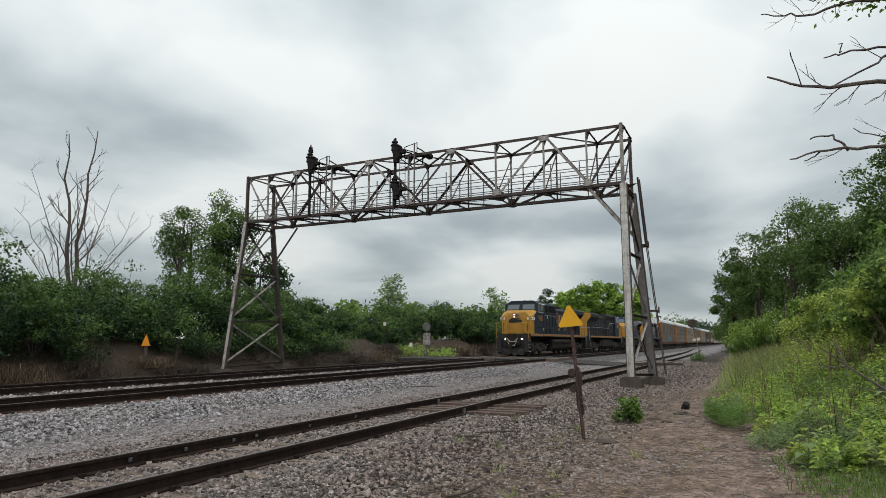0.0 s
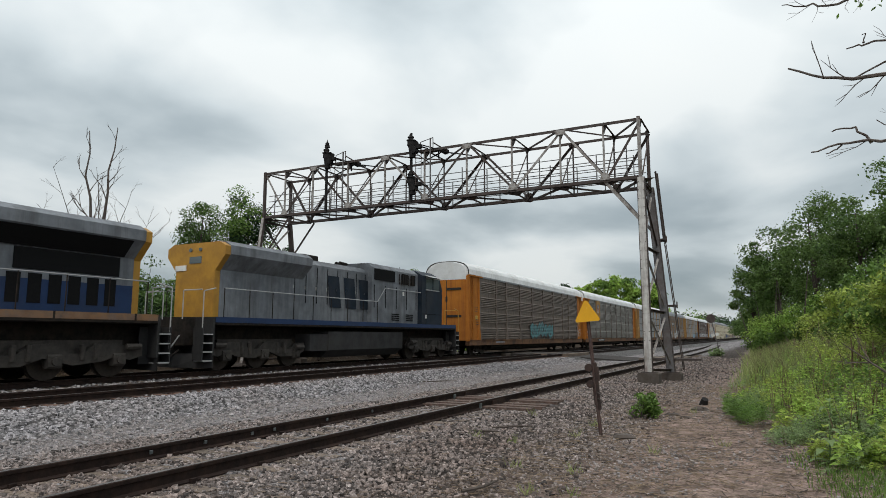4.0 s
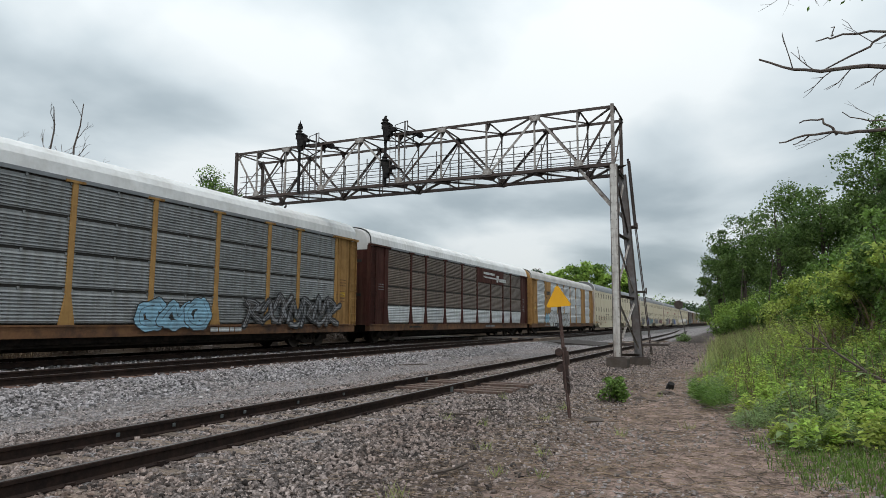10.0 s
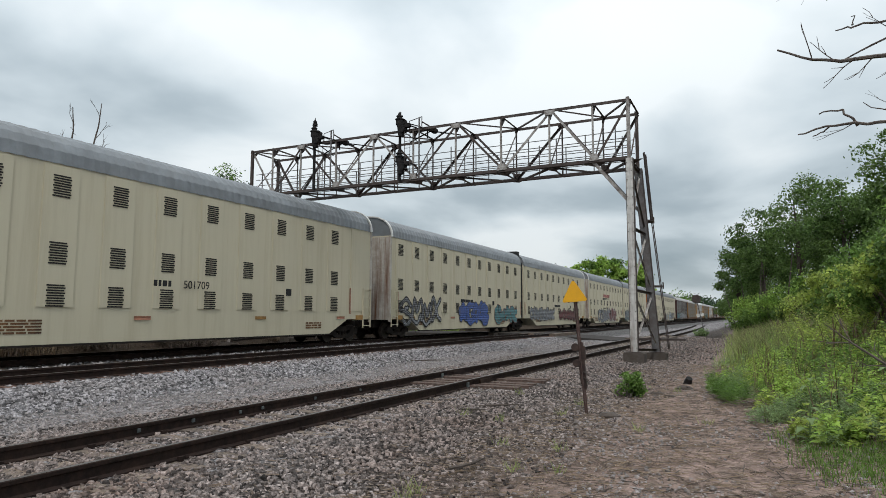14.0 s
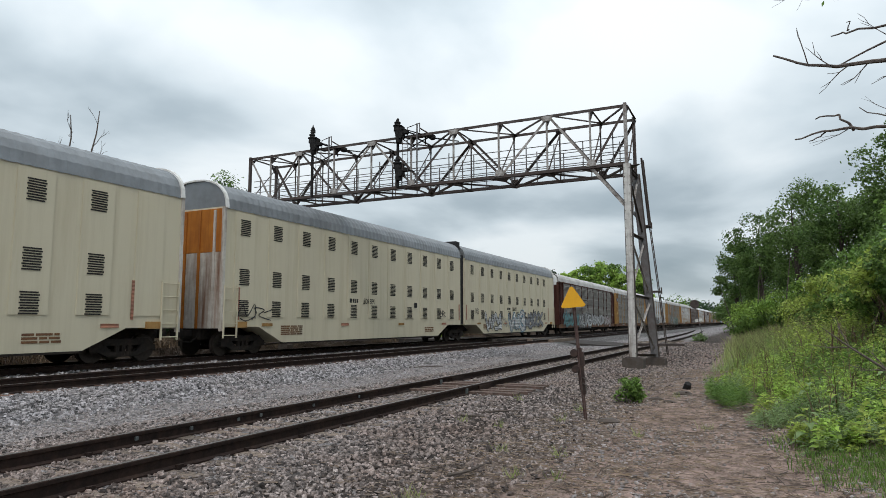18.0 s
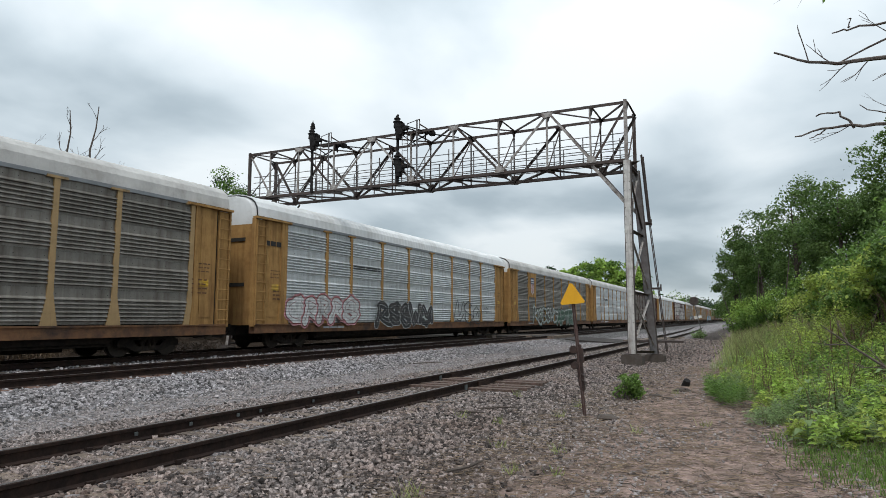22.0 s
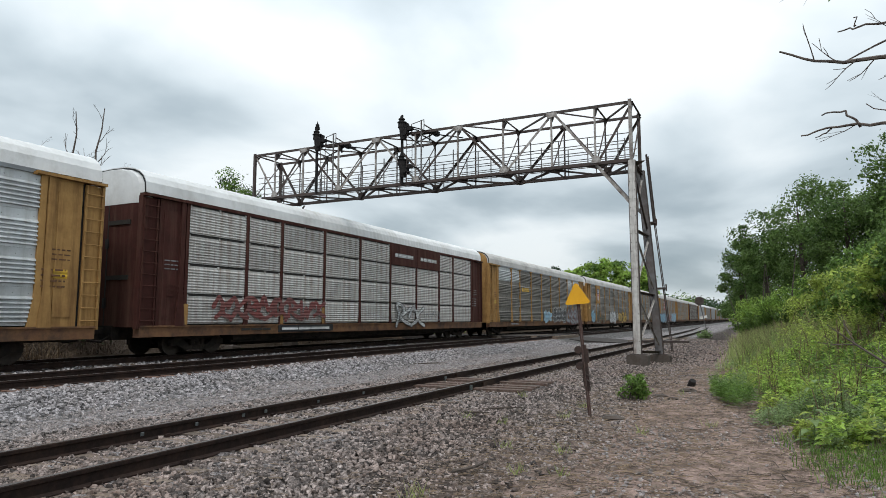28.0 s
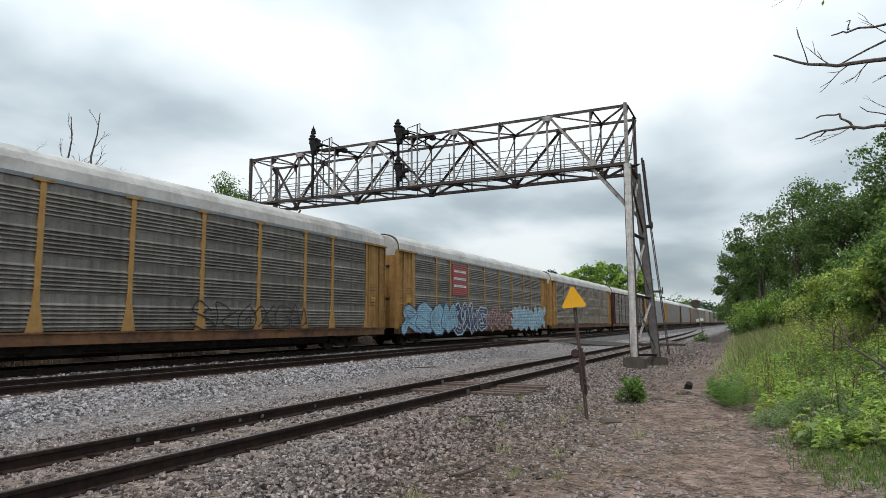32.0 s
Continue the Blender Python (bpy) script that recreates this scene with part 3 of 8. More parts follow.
NF, NB = ((GX0 - 0.03, GY0, GB), (-3.97, 23.85, 0.30)), ((GX0 - 0.03, GY0 + GD, GB), (-3.52, 26.1, 0.20))
FF, FB = ((-22.15, GY0, GB), (-22.1, 22.84, 0.32)), ((-22.15, GY0 + GD, GB), (-22.55, 27.5, 0.44))
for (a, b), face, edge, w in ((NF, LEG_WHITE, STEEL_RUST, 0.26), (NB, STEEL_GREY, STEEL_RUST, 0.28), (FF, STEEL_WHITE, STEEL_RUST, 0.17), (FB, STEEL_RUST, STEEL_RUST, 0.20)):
    column(a, b, w, face, edge, a is NF[0])
for (f0, f1), (b0, b1), wmat in ((NF, NB, STEEL_WHITE), (FF, FB, STEEL_WHITE)):
    f0, f1, b0, b1 = (Vector(p) for p in (f0, f1, b0, b1))
    hs = (0.02, 0.36, 0.68, 0.98)
    for k, h in enumerate(hs):
        part("leg_strut", Mesh().angle(f0.lerp(f1, h), b0.lerp(b1, h), 0.09, 0.016, up=(1, 0, 0)), STEEL_RUST, gantry)
        if k:
            g = hs[k - 1]
            part("leg_brace", Mesh().angle(f0.lerp(f1, g + 0.02), b0.lerp(b1, h - 0.02), 0.065, 0.012, up=(1, 0, 0)), wmat if k > 1 else STEEL_RUST, gantry)
            part("leg_brace", Mesh().angle(b0.lerp(b1, g + 0.02), f0.lerp(f1, h - 0.02), 0.065, 0.012, up=(1, 0, 0)), wmat, gantry)
for back in (False, True):
    y = GY0 + (GD if back else 0)
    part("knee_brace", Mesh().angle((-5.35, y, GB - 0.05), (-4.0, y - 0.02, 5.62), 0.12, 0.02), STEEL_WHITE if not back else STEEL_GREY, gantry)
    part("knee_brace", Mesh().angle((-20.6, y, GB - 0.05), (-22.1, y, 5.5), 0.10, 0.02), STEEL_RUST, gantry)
for x, y, w, z in ((-3.97, 23.9, 0.36, 0.30), (-3.5, 26.1, 0.36, 0.20), (-22.1, 22.8, 0.3, 0.32), (-22.55, 27.5, 0.3, 0.44)):
    part("footing", Mesh().box(x - w, x + w, y - w * 0.9, y + w * 0.9, -0.5, z, bev=0.04), CONCRETE, gantry, "stained concrete footing")
    part("base_plate", Mesh().box(x - 0.26, x + 0.26, y - 0.24, y + 0.24, z, z + 0.03), STEEL_RUST, gantry)
part("rung_rail", Mesh().bar((-3.78, 26.15, 8.1), (-3.6, 26.3, 5.4), 0.10, 0.03).bar((-3.6, 26.3, 5.4), (-3.12, 26.4, 0.30), 0.10, 0.03)
     .bar((-3.78, 26.55, 8.1), (-3.6, 26.7, 5.4), 0.10, 0.03).bar((-3.6, 26.7, 5.4), (-3.12, 26.8, 0.30), 0.10, 0.03), STEEL_RUST, gantry, "rusty access ladder rail")
for k in range(22):
    z = 0.8 + k * 0.33
    x = np.interp(z, [0.55, 5.4, 8.1], [-3.12, -3.6, -3.78])
    part("rung", Mesh().tube((x, 26.38, z), (x, 26.78, z), 0.012, n=5), STEEL_RUST, gantry)
for z, x in ((5.35, -3.62), (2.75, -3.34)):
    part("ladder_bracket", Mesh().box(x - 0.42, x + 0.08, 26.15, 26.75, z - 0.03, z + 0.03).bar((x + 0.1, 26.4, z - 0.1), (x + 0.1, 26.4, z + 0.16), 0.05, 0.05), STEEL_RUST, gantry)


def signal(x, y, tall, base, arms):
    """A signal mast on the bridge with lamp housings, its bracket and platform."""
    s = thing("signal_mast", "black railway signal head on the bridge truss", "railway signal", "signals on the bridge", at=(x, y, GB))
    part("mast", Mesh().tube((0, 0, 0), (0, 0, tall - 0.35), 0.07, 0.06, n=8), STEEL_DARK, s)
    for h in arms:
        part("lamp_housing", Mesh().tube((0, -0.05, h - 0.12), (0, -0.05, h + 0.10), 0.17, 0.15, n=14).tube((0, -0.05, h + 0.10), (0, -0.05, h + 0.14), 0.2, 0.18, n=14).tube((0, -0.05, h + 0.14), (0, -0.05, h + 0.24), 0.12, 0.11, n=14).tube((0, -0.05, h + 0.24), (0, -0.05, h + 0.28), 0.15, 0.14, n=14).tube((0, -0.05, h + 0.28), (0, -0.05, h + 0.4), 0.09, 0.06, n=14), STEEL_DARK, s, smooth=False)
        part("target", Mesh().tube((-0.05, 0.20, h), (-0.05, 0.24, h), 0.25, 0.25, n=18), STEEL_DARK, s)
        for k in range(3):
            w = math.pi * (0.5 + 2 * k / 3)
            part("hood", Mesh().tube((0.13 * math.cos(w), 0.24, h + 0.13 * math.sin(w)), (0.13 * math.cos(w), 0.46, h + 0.13 * math.sin(w)), 0.1, 0.1, n=10), STEEL_DARK, s)
        part("lower_housing", Mesh().tube((0.08, -0.05, h - 0.66), (0.08, -0.05, h - 0.12), 0.13, 0.19, n=12).box(0.0, 0.3, -0.2, 0.1, h - 0.5, h - 0.2, bev=0.06), STEEL_DARK, s)
        part("counterweight", Mesh().box(0.26, 0.5, -0.1, 0.1, h - 0.28, h - 0.12, bev=0.04).tube((0.2, 0, h - 0.1), (0.75, 0.15, h - 0.3), 0.03, n=6), STEEL_DARK, s)
    part("finial", Mesh().tube((0, 0, tall - 0.4), (0, 0, tall - 0.25), 0.13, 0.07, n=10).tube((0, 0, tall - 0.25), (0, 0, tall - 0.17), 0.09, 0.09, n=10).tube((0, 0, tall - 0.33), (0, 0, tall - 0.29), 0.12, 0.12, n=12).tube((0, 0, tall - 0.17), (0, 0, tall), 0.05, base, n=8), STEEL_DARK, s)
    top = GT - GB
    part("platform", Mesh().box(0.2, 1.3, 0.1, 0.6, top - 0.04, top), STEEL_RUST, s)
    brace = Mesh()
    for a, b in (((0.2, -0.05, top + 0.3), (2.0, 0.3, top - 0.35)), ((0.9, 0.5, top), (2.2, 1.6, top - 0.1)), ((0.3, 0.4, top - 0.5), (1.5, 0.5, top)), ((0.15, 0.0, top - 0.1), (1.0, 0.1, top - 0.75)), ((1.2, 0.3, top), (1.2, 0.3, top - 0.45))):
        brace.bar(a, b, 0.05, 0.04)
    part("platform_brace", brace, STEEL_DARK, s)
    part("junction_box", Mesh().box(1.35, 1.6, 0.3, 0.5, top - 0.24, top - 0.02, bev=0.05), STEEL_DARK, s)
    part("rail_post", Mesh().bar((1.0, -0.1, 0.0), (1.0, -0.1, top + 0.4), 0.05, 0.05), STEEL_GREY, s)
    part("platform_rail", Mesh().tube((1.1, -0.05, GT - GB), (1.1, -0.05, GT - GB + 0.42), 0.02, n=5).tube((1.1, -0.05, GT - GB + 0.42), (0.3, 0.3, GT - GB + 0.42), 0.018, n=5).tube((0.3, 0.3, GT - GB + 0.42), (0.3, 0.3, GT - GB), 0.018, n=5).tube((1.1, -0.05, GT - GB + 0.2), (1.6, 0.3, GT - GB - 0.15), 0.03, n=5), STEEL_RUST, s)
    for k in range(7):
        part("rung", Mesh().tube((0.28, -0.1, 0.2 + 0.3 * k), (0.55, -0.1, 0.2 + 0.3 * k), 0.012, n=5), STEEL_RUST, s)
    for i in (0.28, 0.55):
        part("ladder_rail", Mesh().tube((i, -0.1, 0), (i, -0.1, GT - GB), 0.014, n=5), STEEL_RUST, s)
    return s


signal(-18.27, GY0 - 0.12, 3.45, 0.005, (2.66,))
signal(-13.68, GY0 - 0.12, 3.08, 0.05, (2.62, 0.95))

plank = thing("plank", "dark weathered plank leaning out from the bridge leg", "plank", at=(-3.4, 26.2, 0.0))
part("board", Mesh().box(-0.85, 0.95, -0.15, 0.15, 0.66, 0.74), STEEL_RUST, plank)
part("bracket", Mesh().box(-0.1, 0.0, -0.05, 0.05, -0.1, 0.66), STEEL_RUST, plank)

# ---- train: paints ----
def galvanised(name, base, second, stain, amount, metal=0.45):
    return mat(name, base, 0.5, metal, spec=0.15, second=second, scale=2.2, detail=0.6, stain=stain, stain_scale=1.1, stain_amount=amount, streak=True, piece=0.14)


PANEL = {
    "bright": galvanised("bright_galvanised", (0.60, 0.62, 0.63), (0.45, 0.47, 0.48), (0.26, 0.245, 0.225), 0.5),
    "mid": galvanised("grey_galvanised", (0.288, 0.3, 0.304), (0.208, 0.216, 0.22), (0.128, 0.108, 0.092), 0.6),
    "dark": galvanised("sooty_galvanised", (0.235, 0.222, 0.20), (0.15, 0.138, 0.122), (0.088, 0.0704, 0.056), 0.75, 0.3),
    "brown": galvanised("brown_stained_galvanised", (0.18, 0.146, 0.122), (0.112, 0.086, 0.07), (0.08, 0.056, 0.04), 0.7, 0.25),
    "white": galvanised("chalky_white_panel", (0.528, 0.52, 0.504), (0.432, 0.424, 0.408), (0.176, 0.096, 0.052), 0.75, 0.05),
}
PAINT = {
    "yellow": mat("railcar_yellow", (0.40, 0.235, 0.088), 0.8, spec=0.1, second=(0.28, 0.158, 0.06), scale=2, stain=(0.13, 0.065, 0.03), stain_scale=1.1, stain_amount=0.85, streak=True),
    "orange": mat("railcar_faded_orange", (0.44, 0.165, 0.03), 0.8, spec=0.1, second=(0.36, 0.125, 0.025), scale=2, stain=(0.17, 0.062, 0.025), stain_scale=0.9, stain_amount=0.75, streak=True),
    "brown": mat("railcar_oxide_brown", (0.066, 0.024, 0.020), 0.8, spec=0.1, second=(0.045, 0.018, 0.015), scale=2, stain=(0.13, 0.075, 0.055), stain_scale=1.0, stain_amount=0.6, streak=True),
}
DUSTY_POST = mat("dusty_faded_post", (0.36, 0.24, 0.115), 0.75, second=(0.26, 0.175, 0.085), scale=2, stain=(0.10, 0.075, 0.055), stain_scale=1.1, stain_amount=0.7, streak=True)
SILL_DIRT = mat("rust_caked_sill", (0.20, 0.098, 0.042), 0.85, second=(0.12, 0.055, 0.03), scale=3, stain=(0.035, 0.024, 0.02), stain_scale=1.0, stain_amount=0.95, bump=0.3)
ROOF_WHITE = mat("white_roof", (0.70, 0.71, 0.71), 0.5, second=(0.60, 0.61, 0.61), scale=1.2, stain=(0.40, 0.385, 0.36), stain_scale=0.8, stain_amount=0.6)
ROOF_DIRTY = mat("dirty_white_roof", (0.50, 0.49, 0.47), 0.6, second=(0.38, 0.37, 0.355), scale=1.2, stain=(0.23, 0.21, 0.19), stain_scale=0.8, stain_amount=0.7)
ROOF_GREY = mat("galvanised_roof", (0.24, 0.255, 0.27), 0.5, 0.4, second=(0.17, 0.18, 0.19), scale=1.0, stain=(0.17, 0.17, 0.17), stain_scale=0.7, stain_amount=0.6)
BEIGE = mat("cream_paint", (0.56, 0.51, 0.385), 0.75, spec=0.12, second=(0.56, 0.505, 0.375), scale=0.8, stain=(0.43, 0.375, 0.265), stain_scale=0.7, stain_amount=0.55, streak=True)
UNDER = mat("grimy_underframe", (0.015, 0.013, 0.012), 0.9, second=(0.03, 0.025, 0.022), scale=6, spec=0.15, stain=(0.055, 0.04, 0.03), stain_scale=2, stain_amount=0.6)
BLACK = mat("black_rubber", (0.014, 0.014, 0.015), 0.75, second=(0.022, 0.021, 0.021), scale=5)
WHEEL = mat("wheel_steel", (0.03, 0.024, 0.02), 0.75, 0.2, second=(0.055, 0.042, 0.034), scale=8)
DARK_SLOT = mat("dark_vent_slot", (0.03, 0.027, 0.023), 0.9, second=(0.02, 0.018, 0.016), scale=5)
INK = {k: mat("spray_" + k, c, 0.55, second=tuple(x * 0.55 + 0.02 for x in c), scale=3, detail=0.5, stain=(0.10, 0.085, 0.075), stain_scale=1.6, stain_amount=0.55) for k, c in {
    "white": (0.62, 0.63, 0.63), "black": (0.014, 0.014, 0.016), "teal": (0.07, 0.25, 0.27), "blue": (0.05, 0.11, 0.38), "pink": (0.60, 0.27, 0.30),
    "red": (0.33, 0.03, 0.03), "green": (0.022, 0.085, 0.045), "maroon": (0.20, 0.045, 0.04), "lightblue": (0.25, 0.47, 0.62), "rust": (0.40, 0.17, 0.10),
    "yellow": (0.70, 0.42, 0.03), "grey": (0.28, 0.29, 0.31), "navy": (0.012, 0.028, 0.12)}.items()}
for _ink in INK.values():
    # the pressed ribs show through the paint
    _n, _l = _ink.node_tree.nodes, _ink.node_tree.links
    _w = _n.new("ShaderNodeTexWave")
    _w.bands_direction = "Z"
    _w.inputs["Scale"].default_value = 2.6
    _w.inputs["Distortion"].default_value = 0.15
    _l.new(_n["Texture Coordinate"].outputs["Object"], _w.inputs["Vector"])
    _b = _n.new("ShaderNodeBump")
    _b.inputs["Strength"].default_value, _b.inputs["Distance"].default_value = 0.4, 0.03
    _l.new(_w.outputs[1], _b.inputs["Height"])
    _l.new(_b.outputs[0], _n["Principled BSDF"].inputs["Normal"])
NAVY = mat("loco_dark_navy", (0.007, 0.014, 0.022), 0.6, spec=0.15, second=(0.010, 0.018, 0.028), scale=2, stain=(0.022, 0.024, 0.026), stain_scale=0.8, stain_amount=0.5, streak=True)
LOCO_GREY = mat("loco_sooty_grey", (0.048, 0.048, 0.049), 0.8, spec=0.1, second=(0.03, 0.029, 0.03), scale=1.5, stain=(0.05, 0.045, 0.042), stain_scale=0.8, stain_amount=0.75, streak=True)
LOCO_PALE = mat("loco_light_grey", (0.21, 0.225, 0.245), 0.65, spec=0.2, second=(0.13, 0.14, 0.155), scale=1.5, stain=(0.07, 0.068, 0.068), stain_scale=0.8, stain_amount=0.7, streak=True)
LOCO_BLUE = mat("loco_blue", (0.02, 0.044, 0.115), 0.55, spec=0.2, second=(0.016, 0.035, 0.09), scale=1.5, stain=(0.03, 0.04, 0.07), stain_scale=0.8, stain_amount=0.6)
LOCO_DULL = mat("loco_dull_blue", (0.010, 0.018, 0.028), 0.6, spec=0.15, second=(0.014, 0.024, 0.04), scale=1.5, stain=(0.04, 0.038, 0.038), stain_scale=0.8, stain_amount=0.6)
LOCO_YELLOW = mat("loco_yellow", (0.46, 0.24, 0.03), 0.55, second=(0.34, 0.17, 0.025), scale=2, stain=(0.25, 0.13, 0.03), stain_scale=1.2, stain_amount=0.5)
LOCO_GOLD = mat("loco_gold_stripe", (0.40, 0.19, 0.05), 0.6, second=(0.28, 0.12, 0.04), scale=3, stain=(0.12, 0.06, 0.03), stain_scale=2, stain_amount=0.7)
LOCO_DUSTY = mat("loco_dusty_stripe", (0.17, 0.115, 0.085), 0.75, second=(0.24, 0.12, 0.05), scale=2, stain=(0.06, 0.045, 0.04), stain_scale=1.2, stain_amount=0.8)
GLASS = mat("cab_glass", (0.10, 0.12, 0.13), 0.08, second=(0.08, 0.10, 0.11), scale=0.8, spec=0.9)
CHROME = mat("worn_handrail", (0.42, 0.42, 0.42), 0.5, 0.2, second=(0.30, 0.30, 0.30), scale=5)
GRILLE = mat("radiator_grille", (0.008, 0.008, 0.009), 0.85, second=(0.014, 0.014, 0.014), scale=30, spec=0.08)


def lamp_glow(name, colour, strength):
    m = bpy.data.materials.new(name)
    m.use_nodes = True
    b = m.node_tree.nodes["Principled BSDF"]
    b.inputs["Base Color"].default_value = (*colour, 1)
    b.inputs["Emission Color"].default_value = (*colour, 1)
    b.inputs["Emission Strength"].default_value = strength
    return m


HEADLIGHT = lamp_glow("lit_headlight", (1.0, 0.93, 0.78), 1.6)
vehicles = []
_dressed = {}


def dressed(me, material):
    """The same mesh in another paint."""
    key = (me.name, material.name)
    if key not in _dressed:
        c = me.copy()
        c.materials[0] = material
        _dressed[key] = c
    return _dressed[key]


# ---- train: running gear ----
def wheel_mesh(r):
    m = Mesh()
    m.tube((-0.06, 0, r), (0.07, 0, r), r, r, n=20).tube((-0.085, 0, r), (-0.06, 0, r), r + 0.025, r + 0.025, n=20).tube((0.07, 0, r), (0.12, 0, r), 0.11, 0.10, n=10)
    return m.data("wheel", WHEEL)


W_CAR, W_LOCO = wheel_mesh(0.42), wheel_mesh(0.53)
frame_side = Mesh()
for s in (-1, 1):
    frame_side.slab([(-1.15, 0.52), (-0.7, 0.60), (-0.42, 0.33), (0.42, 0.33), (0.7, 0.60), (1.15, 0.52), (1.15, 0.32), (0.85, 0.33), (0.52, 0.17), (-0.52, 0.17), (-0.85, 0.33), (-1.15, 0.32)], s * 1.0 - 0.08, s * 1.0 + 0.08)
    frame_side.slab([(-1.1, 0.52), (1.1, 0.52), (0.85, 0.72), (-0.85, 0.72)], s * 1.0 - 0.07, s * 1.0 + 0.07)
    for k in (-0.22, 0, 0.22):
        frame_side.tube((s * 1.02, k, 0.22), (s * 1.02, k, 0.52), 0.075, 0.075, n=8)
frame_side.box(-1.0, 1.0, -0.2, 0.2, 0.40, 0.68)
FRAME_CAR = frame_side.data("side_frame", UNDER)
frame_side = Mesh()
for s in (-1, 1):
    frame_side.slab([(-2.55, 0.95), (-2.2, 0.95), (-1.7, 0.72), (-1.25, 0.72), (-0.8, 1.0), (-0.2, 1.0), (0.2, 0.74), (0.6, 0.72), (1.0, 1.0), (1.7, 1.0), (2.2, 0.86), (2.55, 0.86), (2.55, 0.62), (2.15, 0.5), (1.7, 0.62), (1.2, 0.48), (0.35, 0.40), (-0.5, 0.62), (-1.1, 0.42), (-2.0, 0.42), (-2.55, 0.6)], s * 1.12 - 0.09, s * 1.12 + 0.09)
    for y in (-2.05, -0.2, 1.75):
        frame_side.box(s * 1.15 - 0.12, s * 1.15 + 0.12, y - 0.2, y + 0.2, 0.34, 0.72, bev=0.05).tube((s * 1.2, y, 0.53), (s * 1.32, y, 0.53), 0.13, 0.11, n=10)
    for y in (-1.3, -0.9, 0.6, 1.0):
        frame_side.tube((s * 1.2, y, 0.55), (s * 1.2, y, 0.98), 0.085, 0.085, n=8)
    frame_side.tube((s * 1.3, -2.4, 0.78), (s * 1.3, -1.9, 0.78), 0.09, 0.09, n=8).tube((s * 1.3, 1.9, 0.9), (s * 1.3, 2.4, 0.9), 0.09, 0.09, n=8)
frame_side.box(-1.0, 1.0, -2.0, 2.0, 0.55, 1.1)
FRAME_LOCO = frame_side.data("side_frame", mat("dusty_truck_iron", (0.05, 0.043, 0.038), 0.85, second=(0.028, 0.024, 0.021), scale=6, stain=(0.075, 0.06, 0.05), stain_scale=2, stain_amount=0.6))


def truck(parent, y, loco=False):
    t = part("truck", FRAME_LOCO if loco else FRAME_CAR, None, parent, at=(0, y, 0))
    for dy in ((-2.05, -0.2, 1.75) if loco else (-0.89, 0.89)):
        for s in (-1, 1):
            part("wheel", W_LOCO if loco else W_CAR, None, t, at=pose(s * 0.7525, dy, 0, 0, 0, 0 if s > 0 else 180))
    return t


COUPLER = Mesh().box(-0.09, 0.09, -0.55, 0.1, 0.72, 0.94, bev=0.02).box(-0.2, 0.16, -0.72, -0.45, 0.68, 0.98, bev=0.04).tube((0.35, 0.1, 0.75), (0.3, -0.25, 0.5), 0.03, n=6).tube((0.3, -0.25, 0.5), (0.15, -0.6, 0.55), 0.03, n=6).data("coupler", UNDER)


# ---- train: writing and spray paint ----
def lettering(text, size, material, parent, at, name="number", label=""):
    cu = bpy.data.curves.new(name, "FONT")
    cu.body, cu.size, cu.extrude, cu.align_x = text, size, 0.004, "CENTER"
    tmp = bpy.data.objects.new("tmp", cu)
    scene.collection.objects.link(tmp)
    me = bpy.data.meshes.new_from_object(tmp)
    bpy.data.objects.remove(tmp)
    me.materials.append(material)
    return tagged(part(name, me, None, parent, label, at=at), kind="stuff")


def ribbon(m, pts, w, x, mi=0):
    """A flat stroke through points in y, z on a car's side, each bit a hair above the last; gives the height reached."""
    n = len(pts)
    sides = []
    for i, (y, z) in enumerate(pts):
        a, b = pts[max(i - 1, 0)], pts[min(i + 1, n - 1)]
        dy, dz = b[0] - a[0], b[1] - a[1]
        q = math.hypot(dy, dz) or 1
        k = w * (0.85 + 0.15 * math.sin(i * 1.7))
        sides.append(((y - dz / q * k / 2, z + dy / q * k / 2), (y + dz / q * k / 2, z - dy / q * k / 2)))
    for (a, b), (c, d) in zip(sides, sides[1:]):
        m.add([(x, *a), (x, *c), (x, *d), (x, *b)], [(0, 1, 2, 3)], mi)
        x += 0.00006
    return x


STROKES = {
    "N": (((0, 0), (0.08, 1)), ((0.08, 1), (0.85, 0.02)), ((0.85, 0.0), (0.95, 1))),
    "U": (((0.02, 1), (0.0, 0.35), (0.4, 0.0), (0.85, 0.3), (0.92, 1)),),
    "M": (((0, 0), (0.12, 1)), ((0.12, 1), (0.48, 0.3)), ((0.48, 0.3), (0.86, 1)), ((0.86, 1), (1, 0))),
    "B": (((0.05, 0), (0.1, 1)), ((0.1, 1), (0.8, 0.9), (0.75, 0.58), (0.15, 0.52)), ((0.15, 0.52), (0.98, 0.45), (0.9, 0.05), (0.05, 0))),
    "A": (((0, 0), (0.5, 1)), ((0.5, 1), (1, 0)), ((0.2, 0.36), (0.85, 0.36))),
    "T": (((0.5, 0), (0.52, 0.95)), ((0, 0.92), (1, 1))),
    "E": (((0.1, 0), (0.1, 1)), ((0.1, 1), (0.95, 0.95)), ((0.1, 0.52), (0.75, 0.52)), ((0.1, 0.02), (1, 0.05))),
    "R": (((0.05, 0), (0.1, 1)), ((0.1, 1), (0.9, 0.88), (0.75, 0.5), (0.15, 0.5)), ((0.4, 0.5), (1, 0))),
    "P": (((0.1, 0), (0.12, 1)), ((0.12, 1), (0.95, 0.85), (0.8, 0.45), (0.12, 0.48))),
}
